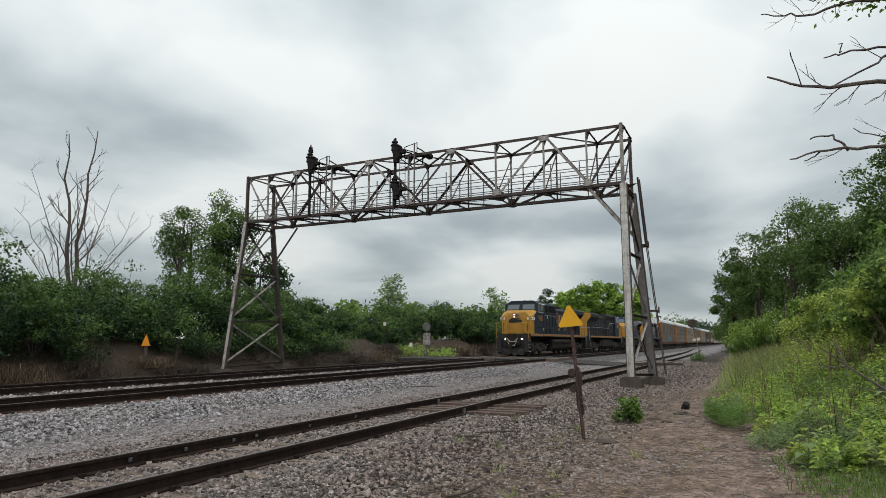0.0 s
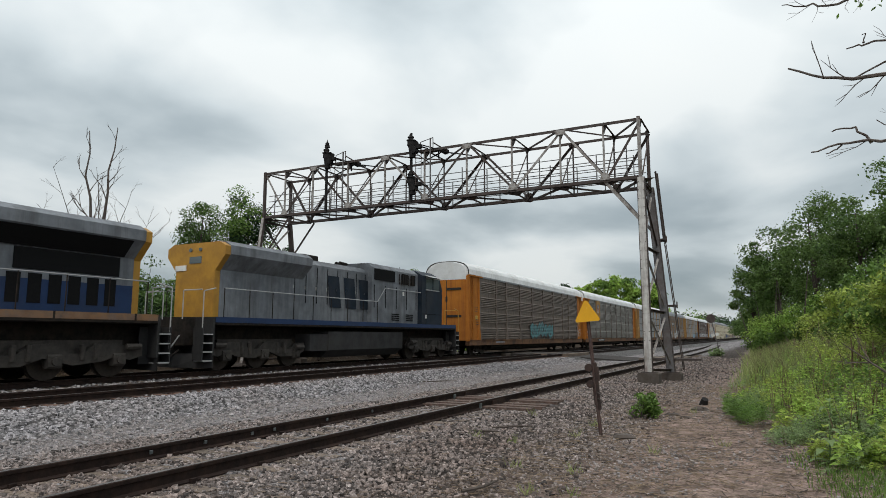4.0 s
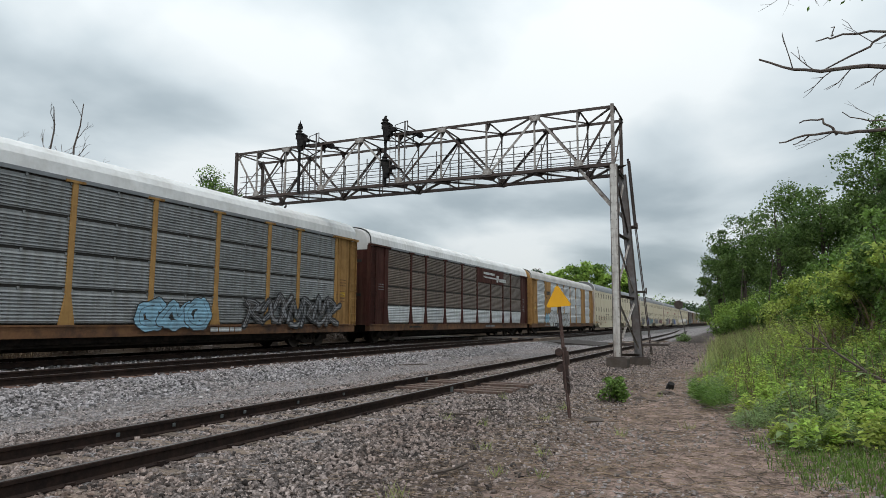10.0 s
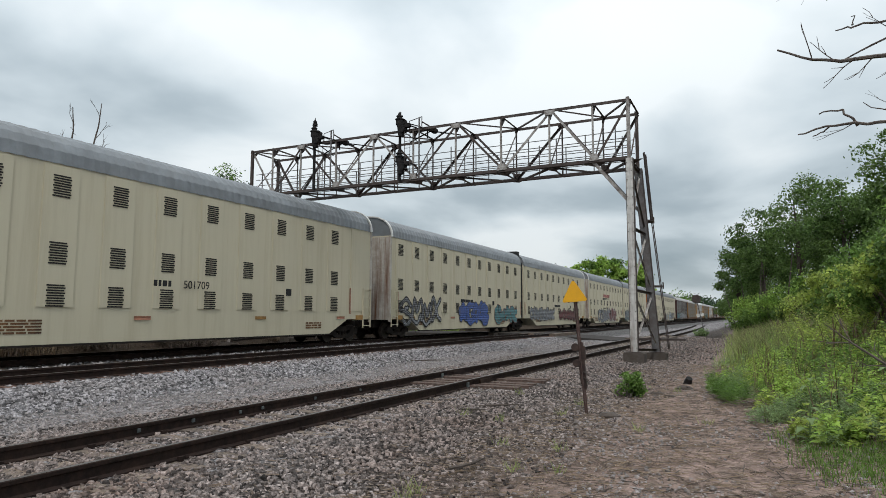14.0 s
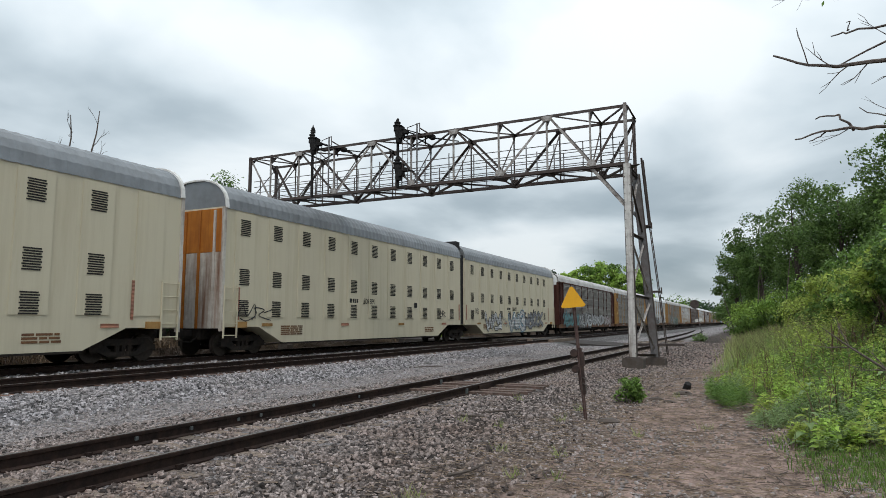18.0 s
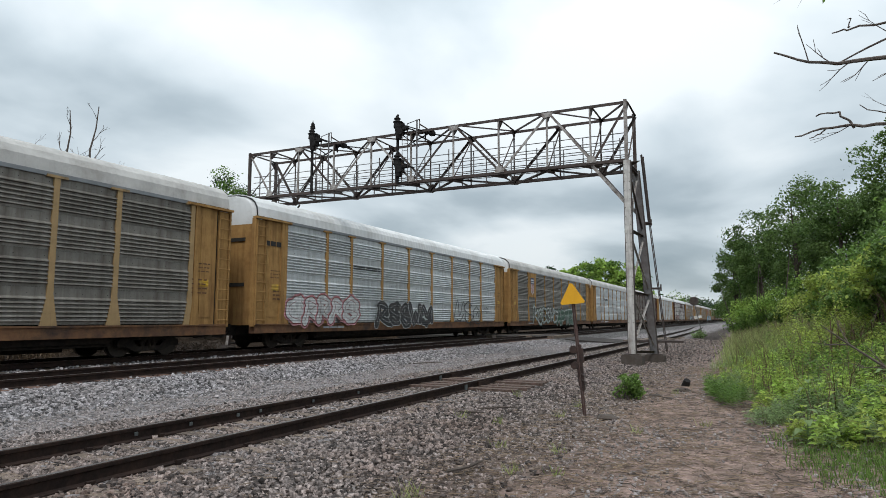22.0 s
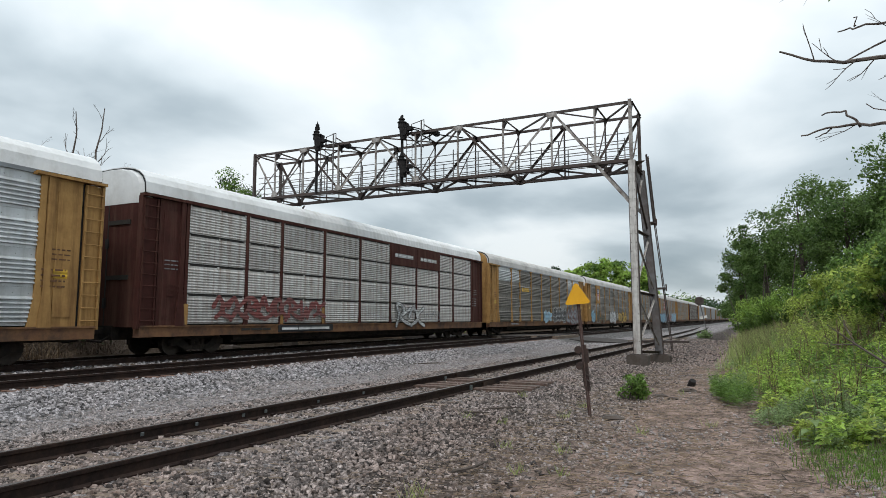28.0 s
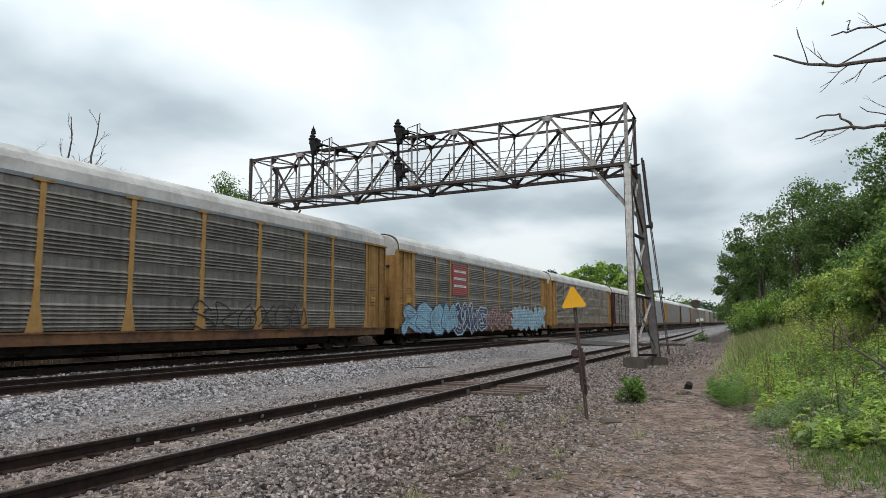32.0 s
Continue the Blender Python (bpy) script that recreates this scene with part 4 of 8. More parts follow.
# shapes that are no letters: hooks, arches, zigzags, loops
SHAPES = (
    (((-0.1, 0.2), (0.2, 1.0), (0.55, 0.35), (0.9, 0.95), (1.1, 0.15)), ((0.1, 0.1), (0.5, 0.0), (1.0, 0.3))),
    (((0.9, 0.75), (0.4, 1.05), (-0.05, 0.7), (0.5, 0.45), (1.05, 0.25), (0.5, -0.05), (0.0, 0.2)), ((0.5, 0.7), (0.65, 0.75))),
    (((-0.05, 0.0), (0.15, 0.6), (0.0, 1.0), (0.7, 0.8), (0.35, 0.4), (1.1, 0.1)), ((0.6, 0.55), (1.15, 0.8))),
    (((0.5, 1.0), (0.0, 0.65), (0.15, 0.1), (0.75, 0.0), (1.0, 0.5), (0.6, 1.0)), ((0.35, 0.45), (0.6, 0.6), (0.65, 0.35))),
    (((-0.1, 0.9), (0.25, 0.0), (0.4, 0.6), (0.7, 0.1), (0.8, 0.85), (1.2, 0.6)),),
    (((1.05, 0.85), (0.2, 0.95), (-0.05, 0.4), (0.3, 0.0), (1.1, 0.2), (0.7, 0.5)),),
    (((-0.1, 0.55), (0.3, 1.0), (0.6, 0.5), (0.2, 0.1)), ((0.5, 0.55), (1.1, 1.0)), ((0.55, 0.5), (0.8, 0.2), (1.15, 0.1))),
)


def bent(pts, each=5):
    """Rounded line through the points."""
    out, n = [], len(pts)
    for i in range(n - 1):
        p0, p1, p2, p3 = pts[max(i - 1, 0)], pts[i], pts[i + 1], pts[min(i + 2, n - 1)]
        for k in range(each):
            f = k / each
            out.append(tuple(0.5 * (2 * b + (c - a) * f + (2 * a - 5 * b + 4 * c - d) * f * f + (3 * b - a - 3 * c + d) * f ** 3) for a, b, c, d in zip(p0, p1, p2, p3)))
    out.append(tuple(pts[-1]))
    return out


def spray(parent, seed, y0, y1, z0, z1, ink, fill=None, x=1.630, w=0.07, wild=0.2, word="", halo=None, fat=0.24, style=(0, 1, 2, 3, 4, 5, 6)):
    """Spray paint along a car's side: rounded, leaning strokes that are outlined and filled, or bare lines."""
    g = random.Random(seed)
    m = Mesh()
    h = z1 - z0
    n = len(word) or max(2, int((y1 - y0) / (h * 0.72)))
    fat = min(fat, 0.3)
    layers = [(w, 0)] if not fill else [(fat * h * 1.15 + w * 1.6, 0), (fat * h * 1.15, 1)]
    mats = [INK[ink]] + ([INK[fill]] if fill else [])
    if halo:
        layers.insert(0, (layers[0][0] + 0.13, len(mats)))
        mats.append(INK[halo])
    up = x
    for k in range(n):
        glyph = STROKES[word[k]] if word else SHAPES[g.choice(style)]
        lean, base, tall = g.uniform(-0.06, 0.16) * h, z0 + fat * h * 0.5 + g.uniform(-0.05, 0.06) * h, h * (1 - fat) * g.uniform(0.86, 1.08)
        wild = wild if word else max(wild, 0.3)
        a, wd = (y0 + (k + 0.1) * (y1 - y0) / n, (y1 - y0) / n * 0.8) if word else (y0 + (k + 0.02) * (y1 - y0) / n, (y1 - y0) / n * 0.98)
        lines = [bent([(a + wd * (py + wild * g.uniform(-0.3, 0.3)) + lean * pz, base + tall * (pz + wild * g.uniform(-0.25, 0.25))) for py, pz in line]) for line in glyph]
        for wide, mi in layers:
            for pts in lines:
                up = ribbon(m, pts, wide, up, mi) + 0.00006
                for e in (pts[0], pts[-1]):
                    m.add([(up, e[0] + wide * 0.45 * math.cos(q), e[1] + wide * 0.45 * math.sin(q)) for q in (math.pi * i / 4 for i in range(8))], [tuple(range(8))], mi)
                    up += 0.00006
        if fill:
            up = ribbon(m, lines[0][1:-1], w * 0.4, up, 0) + 0.00006
    return tagged(part("graffiti", m, mats, parent, "spray-painted graffiti shapes"), kind="stuff")


def bars(parent, y0, y1, z0, z1, rows, material, seed=0, x=1.612, name="stencil", fill=0.8):
    """Small writing that cannot be read: plain bars."""
    g, m = random.Random(seed), Mesh()
    h = (z1 - z0) / rows
    for r in range(rows):
        y = y0
        while y < y1 - 0.02:
            b = min(y1, y + g.uniform(0.3, 0.9) * (y1 - y0) * 0.5)
            m.box(x - 0.004, x, y, b - 0.03, z0 + h * (r + 0.5 - fill / 2 * 0.8), z0 + h * (r + 0.5 + fill / 2 * 0.8))
            y = b + 0.02
    return tagged(part(name, m, material, parent), kind="stuff")


def shield(parent, y, z, s=1.0):
    """A railway emblem: a blue head over a red and white striped shield."""
    m, x = Mesh(), 1.622
    m.slab([(y - 0.52 * s, z + 0.62 * s), (y - 0.2 * s, z + 0.70 * s), (y, z + 0.64 * s), (y + 0.2 * s, z + 0.70 * s), (y + 0.52 * s, z + 0.62 * s), (y + 0.46 * s, z + 0.1 * s), (y - 0.46 * s, z + 0.1 * s)], x - 0.004, x)
    e = part("emblem", m, INK["navy"], parent, "blue, white and red shield emblem")
    part("stripes", Mesh().slab([(y - 0.46 * s, z + 0.09 * s), (y + 0.46 * s, z + 0.09 * s), (y + 0.40 * s, z - 0.62 * s), (y, z - 0.85 * s), (y - 0.40 * s, z - 0.62 * s)], x - 0.004, x), INK["white"], e)
    for k in range(5):
        yy = y + (k - 2) * 0.18 * s
        part("stripe", Mesh().slab([(yy - 0.04 * s, z + 0.09 * s), (yy + 0.04 * s, z + 0.09 * s), (yy + 0.04 * s, z - (0.75 - 0.1 * abs(k - 2)) * s), (yy - 0.04 * s, z - (0.75 - 0.1 * abs(k - 2)) * s)], x, x + 0.004), INK["red"], e)
    for k in range(2):
        part("bar", Mesh().box(x, x + 0.004, y - 0.36 * s, y + 0.36 * s, z + (0.2 + 0.2 * k) * s, z + (0.31 + 0.2 * k) * s), INK["white"], e)
    return e


# ---- train: autorack cars ----
HL, END = 13.63, 1.8
BAYS = (2.83, 1.95, 2.82, 2.82, 2.82, 2.82, 2.82, 1.95, 2.83)
ROWS = ((1.03, 2.035), (2.04, 3.045), (3.05, 4.055), (4.06, 5.065))


def panel_mesh(w, h, grouped):
    """A pressed steel panel: evenly ribbed with open joints, or ribs in groups with a flat, bolted band between."""
    prof = [(0.0, 0.0 if grouped else 0.02)]
    z, end, pitch, deep = (0.07 * h, 0.66 * h, 0.118, 0.06) if grouped else (0.05, h - 0.14, 0.093, 0.032)
    while z < end:
        prof += [(0.0, z), (deep, z + pitch * 0.22), (deep * 0.9, z + pitch * 0.42), (0.0, z + pitch * 0.86)]
        z += pitch
    prof.append((0.0, h if grouped else h - 0.06))
    m = Mesh()
    for x, zz in prof:
        m.v += [(x, 0, zz), (x, w, zz)]
    m.f = [(2 * i, 2 * i + 1, 2 * i + 3, 2 * i + 2) for i in range(len(prof) - 1)]
    m.mi = [0] * len(m.f)
    # backing sheet; near black on even panels, painting shade into the open joints
    m.box(-0.03, -0.004, 0, w, 0, h, 0 if grouped else 1)
    if grouped:
        for k in range(int(w / 0.34)):
            for zz in (0.84,):
                y = 0.12 + k * (w - 0.24) / max(1, int(w / 0.34) - 1)
                m.box(0.0, 0.006, y - 0.009, y + 0.009, zz * h - 0.009, zz * h + 0.009, 1)
    else:
        for y in (0.02, w * 0.5, w - 0.08):
            m.box(0.0, 0.03, y, y + 0.06, h - 0.10, h - 0.02)
    return m


PANELS = {}
for w in sorted(set(BAYS)):
    for grouped in (False, True):
        PANELS[(w, grouped)] = panel_mesh(w - 0.14, 1.005, grouped).data("panel", [PANEL["mid"], DARK_SLOT])


def roof_mesh(top, eave, wide, half_len, pitch, depth, shade, bow=2.4):
    m = Mesh()
    arc = [(wide * math.copysign(abs(math.cos(a)) ** (2 / bow), math.cos(a)), eave + (top - eave) * abs(math.sin(a)) ** (2 / bow)) for a in (math.pi * i / 12 for i in range(13))]
    ys, k = [], 0
    y = -half_len
    while y < half_len:
        ys.append((y, depth if k % 2 else 0.0))
        y += pitch
        k += 1
    ys.append((half_len, 0.0))
    n = len(arc)
    for y, d in ys:
        m.v += [(x * (1 - d / wide), y, z - d) for x, z in arc]
    m.f = [(k * n + i, k * n + i + 1, (k + 1) * n + i + 1, (k + 1) * n + i) for k in range(len(ys) - 1) for i in range(n - 1)]
    m.f += [tuple(range(n - 1, -1, -1)), tuple(range((len(ys) - 1) * n, len(ys) * n))]
    m.mi = [0] * len(m.f)
    return m.data("roof", shade)


ROOF_RACK = roof_mesh(6.09, 5.17, 1.585, HL - 0.12, 0.16, 0.009, ROOF_WHITE, bow=2.75)
POST = Mesh()
POST.box(1.50, 1.60, -0.085, 0.085, 1.0, 5.04).slab([(-0.085, 1.85), (0.085, 1.85), (0.24, 1.0), (-0.24, 1.0)], 1.55, 1.606).box(1.52, 1.62, -0.3, 0.3, 5.03, 5.10)
POST = POST.data("post", PAINT["yellow"])
THIN = Mesh().box(1.50, 1.60, -0.065, 0.065, 1.0, 5.1).slab([(-0.06, 1.5), (0.06, 1.5), (0.12, 1.0), (-0.12, 1.0)], 1.55, 1.604).data("post", PAINT["brown"])
ladder = Mesh()
for y in (-0.24, 0.24):
    ladder.box(1.58, 1.62, y - 0.025, y + 0.025, 0.95, 5.0)
for k in range(11):
    ladder.tube((1.64, -0.27, 1.15 + 0.36 * k), (1.64, 0.27, 1.15 + 0.36 * k), 0.018, n=5)
LADDER = ladder.data("ladder", PAINT["yellow"])


def end_pieces(s):
    """The end of a car's side, piece by piece; s: -1 ahead, 1 behind."""
    def span(a, b):
        return (a, b) if s < 0 else (-b, -a)
    return (("end_sheet", Mesh().box(1.44, 1.56, *span(0.68, END - 0.02), 0.98, 5.04).data("end_sheet", PAINT["yellow"])),
            ("corner_sheet", Mesh().box(1.42, 1.55, *span(0.05, 0.58), 0.94, 5.02).data("corner_sheet", PAINT["yellow"])),
            ("end_post", Mesh().box(1.50, 1.62, *span(END - 0.30, END - 0.12), 0.98, 5.08).data("end_post", PAINT["yellow"])),
            ("gusset", Mesh().slab([(-s * (END - 0.40), 0.98), (-s * END, 0.98), (-s * (END - 0.12), 2.0), (-s * (END - 0.32), 2.0)], 1.55, 1.625).data("gusset", PAINT["yellow"])),
            ("head_rail", Mesh().box(1.44, 1.68, *span(0.0, END + 0.25), 5.05, 5.13).data("head_rail", PAINT["yellow"])),
            ("corner_post", Mesh().box(1.40, 1.58, *span(0.0, 0.07), 0.9, 5.05).data("corner_post", PAINT["yellow"])),
            ("door_panel", Mesh().box(1.555, 1.575, *span(0.85, END - 0.42), 1.25, 4.7).data("door_panel", PAINT["yellow"])),
            ("door_seam", Mesh().box(1.40, 1.50, *span(0.58, 0.68), 0.96, 5.04).data("door_seam", DARK_SLOT)))


ENDS = {-1: end_pieces(-1), 1: end_pieces(1)}

def loft(rings):
    """Skin over rings with the same number of points, closed at both ends."""
    m, n = Mesh(), len(rings[0])
    for r in rings:
        m.v += list(r)
    for k in range(len(rings) - 1):
        m.f += [(k * n + i, k * n + (i + 1) % n, (k + 1) * n + (i + 1) % n, (k + 1) * n + i) for i in range(n)]
    m.f += [tuple(range(n - 1, -1, -1)), tuple(range((len(rings) - 1) * n, len(rings) * n))]
    m.mi = [0] * len(m.f)
    return m


def end_shape(outline):
    """A car's end: flat in the middle, rounding into the sides."""
    return loft([[(x * f, y, z) for x, z in outline] for f, y in ((0.70, -0.12), (0.86, -0.10), (0.95, -0.03), (0.99, 0.09), (1.0, 0.25))])


DOOR = end_shape([(-1.5, 0.95), (1.5, 0.95), (1.5, 4.84), (-1.5, 4.84)]).data("end_door", PAINT["yellow"])
HOOD_LINE = [(1.53 * math.copysign(abs(math.cos(a)) ** 0.72, math.cos(a)), 5.15 + 0.86 * abs(math.sin(a)) ** 0.72) for a in (math.pi * i / 12 for i in range(13))]
DOOR_TOP = end_shape([(-1.53, 4.845), (1.53, 4.845)] + HOOD_LINE).data("end_hood", ROOF_WHITE)
DOOR_SLOT = Mesh().box(-0.05, 0.95, -0.16, -0.08, -0.07, 0.07).data("door_slot", DARK_SLOT)
DOOR_LOCK = Mesh().box(-0.06, 0.06, -0.17, -0.1, -0.16, 0.16, bev=0.02).data("door_lock", BLACK)
DOOR_LEAF = Mesh().box(-0.02, 0.02, -0.135, -0.1, 1.0, 4.84).data("leaf_seam", DARK_SLOT)
seal = Mesh()
for (x0, z0), (x1, z1) in zip(HOOD_LINE, HOOD_LINE[1:]):
    seal.bar((x0 * 1.01, 0, z0 + 0.02), (x1 * 1.01, 0, z1 + 0.02), 0.07, 0.05, up=(0, 0, 1) if abs(x1 - x0) > abs(z1 - z0) else (1, 0, 0))
ROOF_SEAL = seal.data("roof_seal", BLACK)
# solid near-black block added in place of the shaded inside of the car
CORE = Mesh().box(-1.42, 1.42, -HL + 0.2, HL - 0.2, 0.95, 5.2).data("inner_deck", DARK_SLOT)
SILL = Mesh().box(1.30, 1.58, -HL + 0.1, HL - 0.1, 0.64, 1.0).box(-1.56, -1.30, -HL + 0.1, HL - 0.1, 0.66, 1.0).box(1.30, 1.62, -HL + 0.1, HL - 0.1, 0.95, 1.0).data("side_sill", SILL_DIRT)
KEEL = Mesh().box(-0.45, 0.45, -HL, HL, 0.55, 1.0).box(-1.3, 1.3, -HL + 2, HL - 2, 0.9, 0.97).box(0.5, 1.2, -4.2, -2.6, 0.35, 0.9).box(0.3, 1.0, 1.2, 2.6, 0.42, 0.9).tube((0.9, -1.8, 0.6), (0.9, 0.4, 0.6), 0.22, n=10).prism([(-0.5, 0.9), (0.5, 0.9), (0.5, 0.22), (-0.5, 0.22)], -HL + 5.4, HL - 5.4).box(-1.25, 1.25, -HL + 4.4, HL - 4.4, 0.45, 0.7).tube((1.1, -HL + 4.4, 0.4), (1.1, HL - 4.4, 0.4), 0.05, n=6).data("underframe", UNDER)
far_side = Mesh()
yb = -HL + END
for w in BAYS:
    for z0, z1 in ROWS:
        far_side.box(-1.56, -1.5, yb + 0.07, yb + w - 0.07, z0, z1)
    far_side.box(-1.6, -1.5, yb - 0.07, yb + 0.07, 1.0, 5.05)
    yb += w
far_side.box(-1.56, -1.44, -HL + 0.1, -HL + END, 1.0, 5.05).box(-1.56, -1.44, HL - END, HL - 0.1, 1.0, 5.05)
FAR_SIDE = far_side.data("offside_panels", PANEL["mid"])
TOP_RAIL = Mesh().box(1.48, 1.585, -HL + END - 0.1, HL - END + 0.1, 5.06, 5.17).data("top_rail", ROOF_GREY)


def autorack(y0, paint, panels, roof, label, seed, thin=False, full=True, odd=None, hood=None, even=None, post=None):
    v = thing("autorack_car", label, "freight car", "cars of the train")
    pm, pa = PANEL[panels], PAINT[paint]
    g = random.Random(seed)
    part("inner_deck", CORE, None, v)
    part("side_sill", dressed(SILL, SILL_DIRT), None, v)
    part("underframe", KEEL, None, v)
    part("roof", dressed(ROOF_RACK, roof), None, v)
    part("offside_panels", dressed(FAR_SIDE, pm), None, v)
    part("top_rail", dressed(TOP_RAIL, ROOF_GREY if not thin else pa), None, v)
    for s in (-1, 1):
        for name, me in ENDS[s]:
            part(name, me if name == "door_seam" else dressed(me, pa), None, v, at=(0, s * HL, 0))
    for s in (-1, 1):
        turn = 0 if s < 0 else 180
        d = part("end_door", dressed(DOOR, pa), None, v, at=pose(0, s * (HL - 0.16), 0, 0, 0, turn))
        part("end_hood", dressed(DOOR_TOP, hood or roof), None, v, at=pose(0, s * (HL - 0.16), 0, 0, 0, turn))
        if full:
            part("roof_seal", ROOF_SEAL, None, v, "black seal at the roof end", at=(0, s * (HL - 0.14), 0))
            part("coupler", COUPLER, None, v, at=pose(0, s * HL, 0, 0, 0, turn))
            part("leaf_seam", DOOR_LEAF, None, d)
            for z in (2.5, 4.25):
                part("door_slot", DOOR_SLOT, None, d, at=(0.1, 0, z))
            for z in (1.7, 3.6):
                part("door_lock", DOOR_LOCK, None, d, at=(0, 0, z))
            part("ladder", dressed(LADDER, pa), None, v, at=(0, s * (HL - 0.33), 0))
            bars(v, s * (HL - 1.2) - 0.28, s * (HL - 1.2) + 0.28, 2.75, 3.15, 3, SILL_DIRT if paint != "brown" else INK["grey"], seed + 5, x=1.58, fill=0.35)
            if paint != "brown":
                part("notice", Mesh().box(1.575, 1.582, s * (HL - 1.2) - 0.2, s * (HL - 1.2) + 0.2, 2.3, 2.55), INK["yellow"], v)
        truck(v, s * (HL - 2.9))
    y, edges = -HL + END, []
    if full:
        for i, w in enumerate(BAYS):
            edges.append(y)
            for r, (z0, z1) in enumerate(ROWS):
                part("panel", dressed(PANELS[(w, not (panels in ("mid", "white") if even is None else even))], PANEL[(odd or {}).get((i, r), (odd or {}).get(r, panels))]), None, v, at=(1.535, y + 0.07, z0))
            y += w
        edges.append(y)
        upright = dressed(THIN if thin else POST, post or pa)
        for e in edges:
            part("post", upright, None, v, at=(0, e, 0))
        bars(v, -HL + 1.05, -HL + 1.75, 1.9, 2.35, 3, pa if paint == "brown" else SILL_DIRT, seed, fill=0.5)
        bars(v, HL - 1.75, HL - 1.05, 2.0, 2.6, 4, SILL_DIRT if paint != "brown" else INK["grey"], seed + 1, fill=0.4)
        bars(v, -HL + 4.4, -HL + 6.0, 0.76, 0.9, 1, INK["grey"] if g.random() < 0.6 else DARK_SLOT, seed + 2, x=1.626)
    else:
        m = Mesh()
        y = -HL + END
        for w in BAYS:
            for z0, z1 in ROWS:
                m.box(1.5, 1.56, y + 0.07, y + w - 0.07, z0, z1)
            y += w
        if not _far:
            _far.append(m.data("side_panels", PANEL["mid"]))
        tagged(part("side_panels", dressed(_far[0], pm), None, v), kind="stuff")
    vehicles.append((v, y0 + 28.53 / 2, 0))
    return v


_far = []


def logo_panel(v, bay, rows, material, label, name="logo_panel"):
    y = -HL + END + sum(BAYS[:bay])
    part(name, Mesh().box(1.56, 1.612, y + 0.03, y + BAYS[bay] - 0.03, ROWS[rows[0]][0] - 0.03, ROWS[rows[1]][1] + 0.02), material, v, label)
    return y + BAYS[bay] / 2


# ---- train: articulated cream cars ----
UL = 10.38
BODY_U = Mesh()
BODY_U.slab([(-UL, 1.05), (-UL + 1.9, 1.05), (-UL + 3.3, 0.42), (UL - 3.3, 0.42), (UL - 1.9, 1.05), (UL, 1.05), (UL, 5.42), (-UL, 5.42)], -1.52, 1.52)
BODY_U = BODY_U.data("body", BEIGE)
ROOF_U = roof_mesh(6.46, 5.36, 1.56, UL - 0.02, 0.17, 0.018, ROOF_GREY, bow=2.45)
END_WHITE = mat("rusty_white_end", (0.55, 0.52, 0.47), 0.6, second=(0.40, 0.36, 0.31), scale=3, stain=(0.16, 0.065, 0.03), stain_scale=0.8, stain_amount=0.95, streak=True)
SIDE_U = Mesh().box(1.52, 1.545, 0.40, 1.436, 0.10, 3.98).data("side_sheet", BEIGE)
VENT = Mesh()
for r in range(9):
    q = 0.03 * (r % 2)
    VENT.box(-0.002, 0.012, -0.26 + q, 0.24 + q, -0.31 + 0.07 * r, -0.31 + 0.07 * r + 0.042)
VENT = VENT.data("vent", DARK_SLOT)
FOLD = Mesh().box(-1.44, 1.44, 0.0, 0.08, 1.1, 5.6).box(-1.2, 1.2, 0.01, 0.078, 5.59, 6.5).data("fold", BLACK)
BELLOWS = Mesh().box(-1.36, 1.36, 0.0, 0.67, 1.1, 5.5).data("bellows", BLACK)
KEEL_U = Mesh().box(-0.5, 0.5, -UL, UL, 0.6, 1.0).data("underframe", UNDER)
LIP_U = Mesh().slab([(-UL + 3.3, 0.42), (UL - 3.3, 0.42), (UL - 3.3, 0.36), (-UL + 3.3, 0.36)], 1.40, 1.56).data("lower_sill", UNDER)


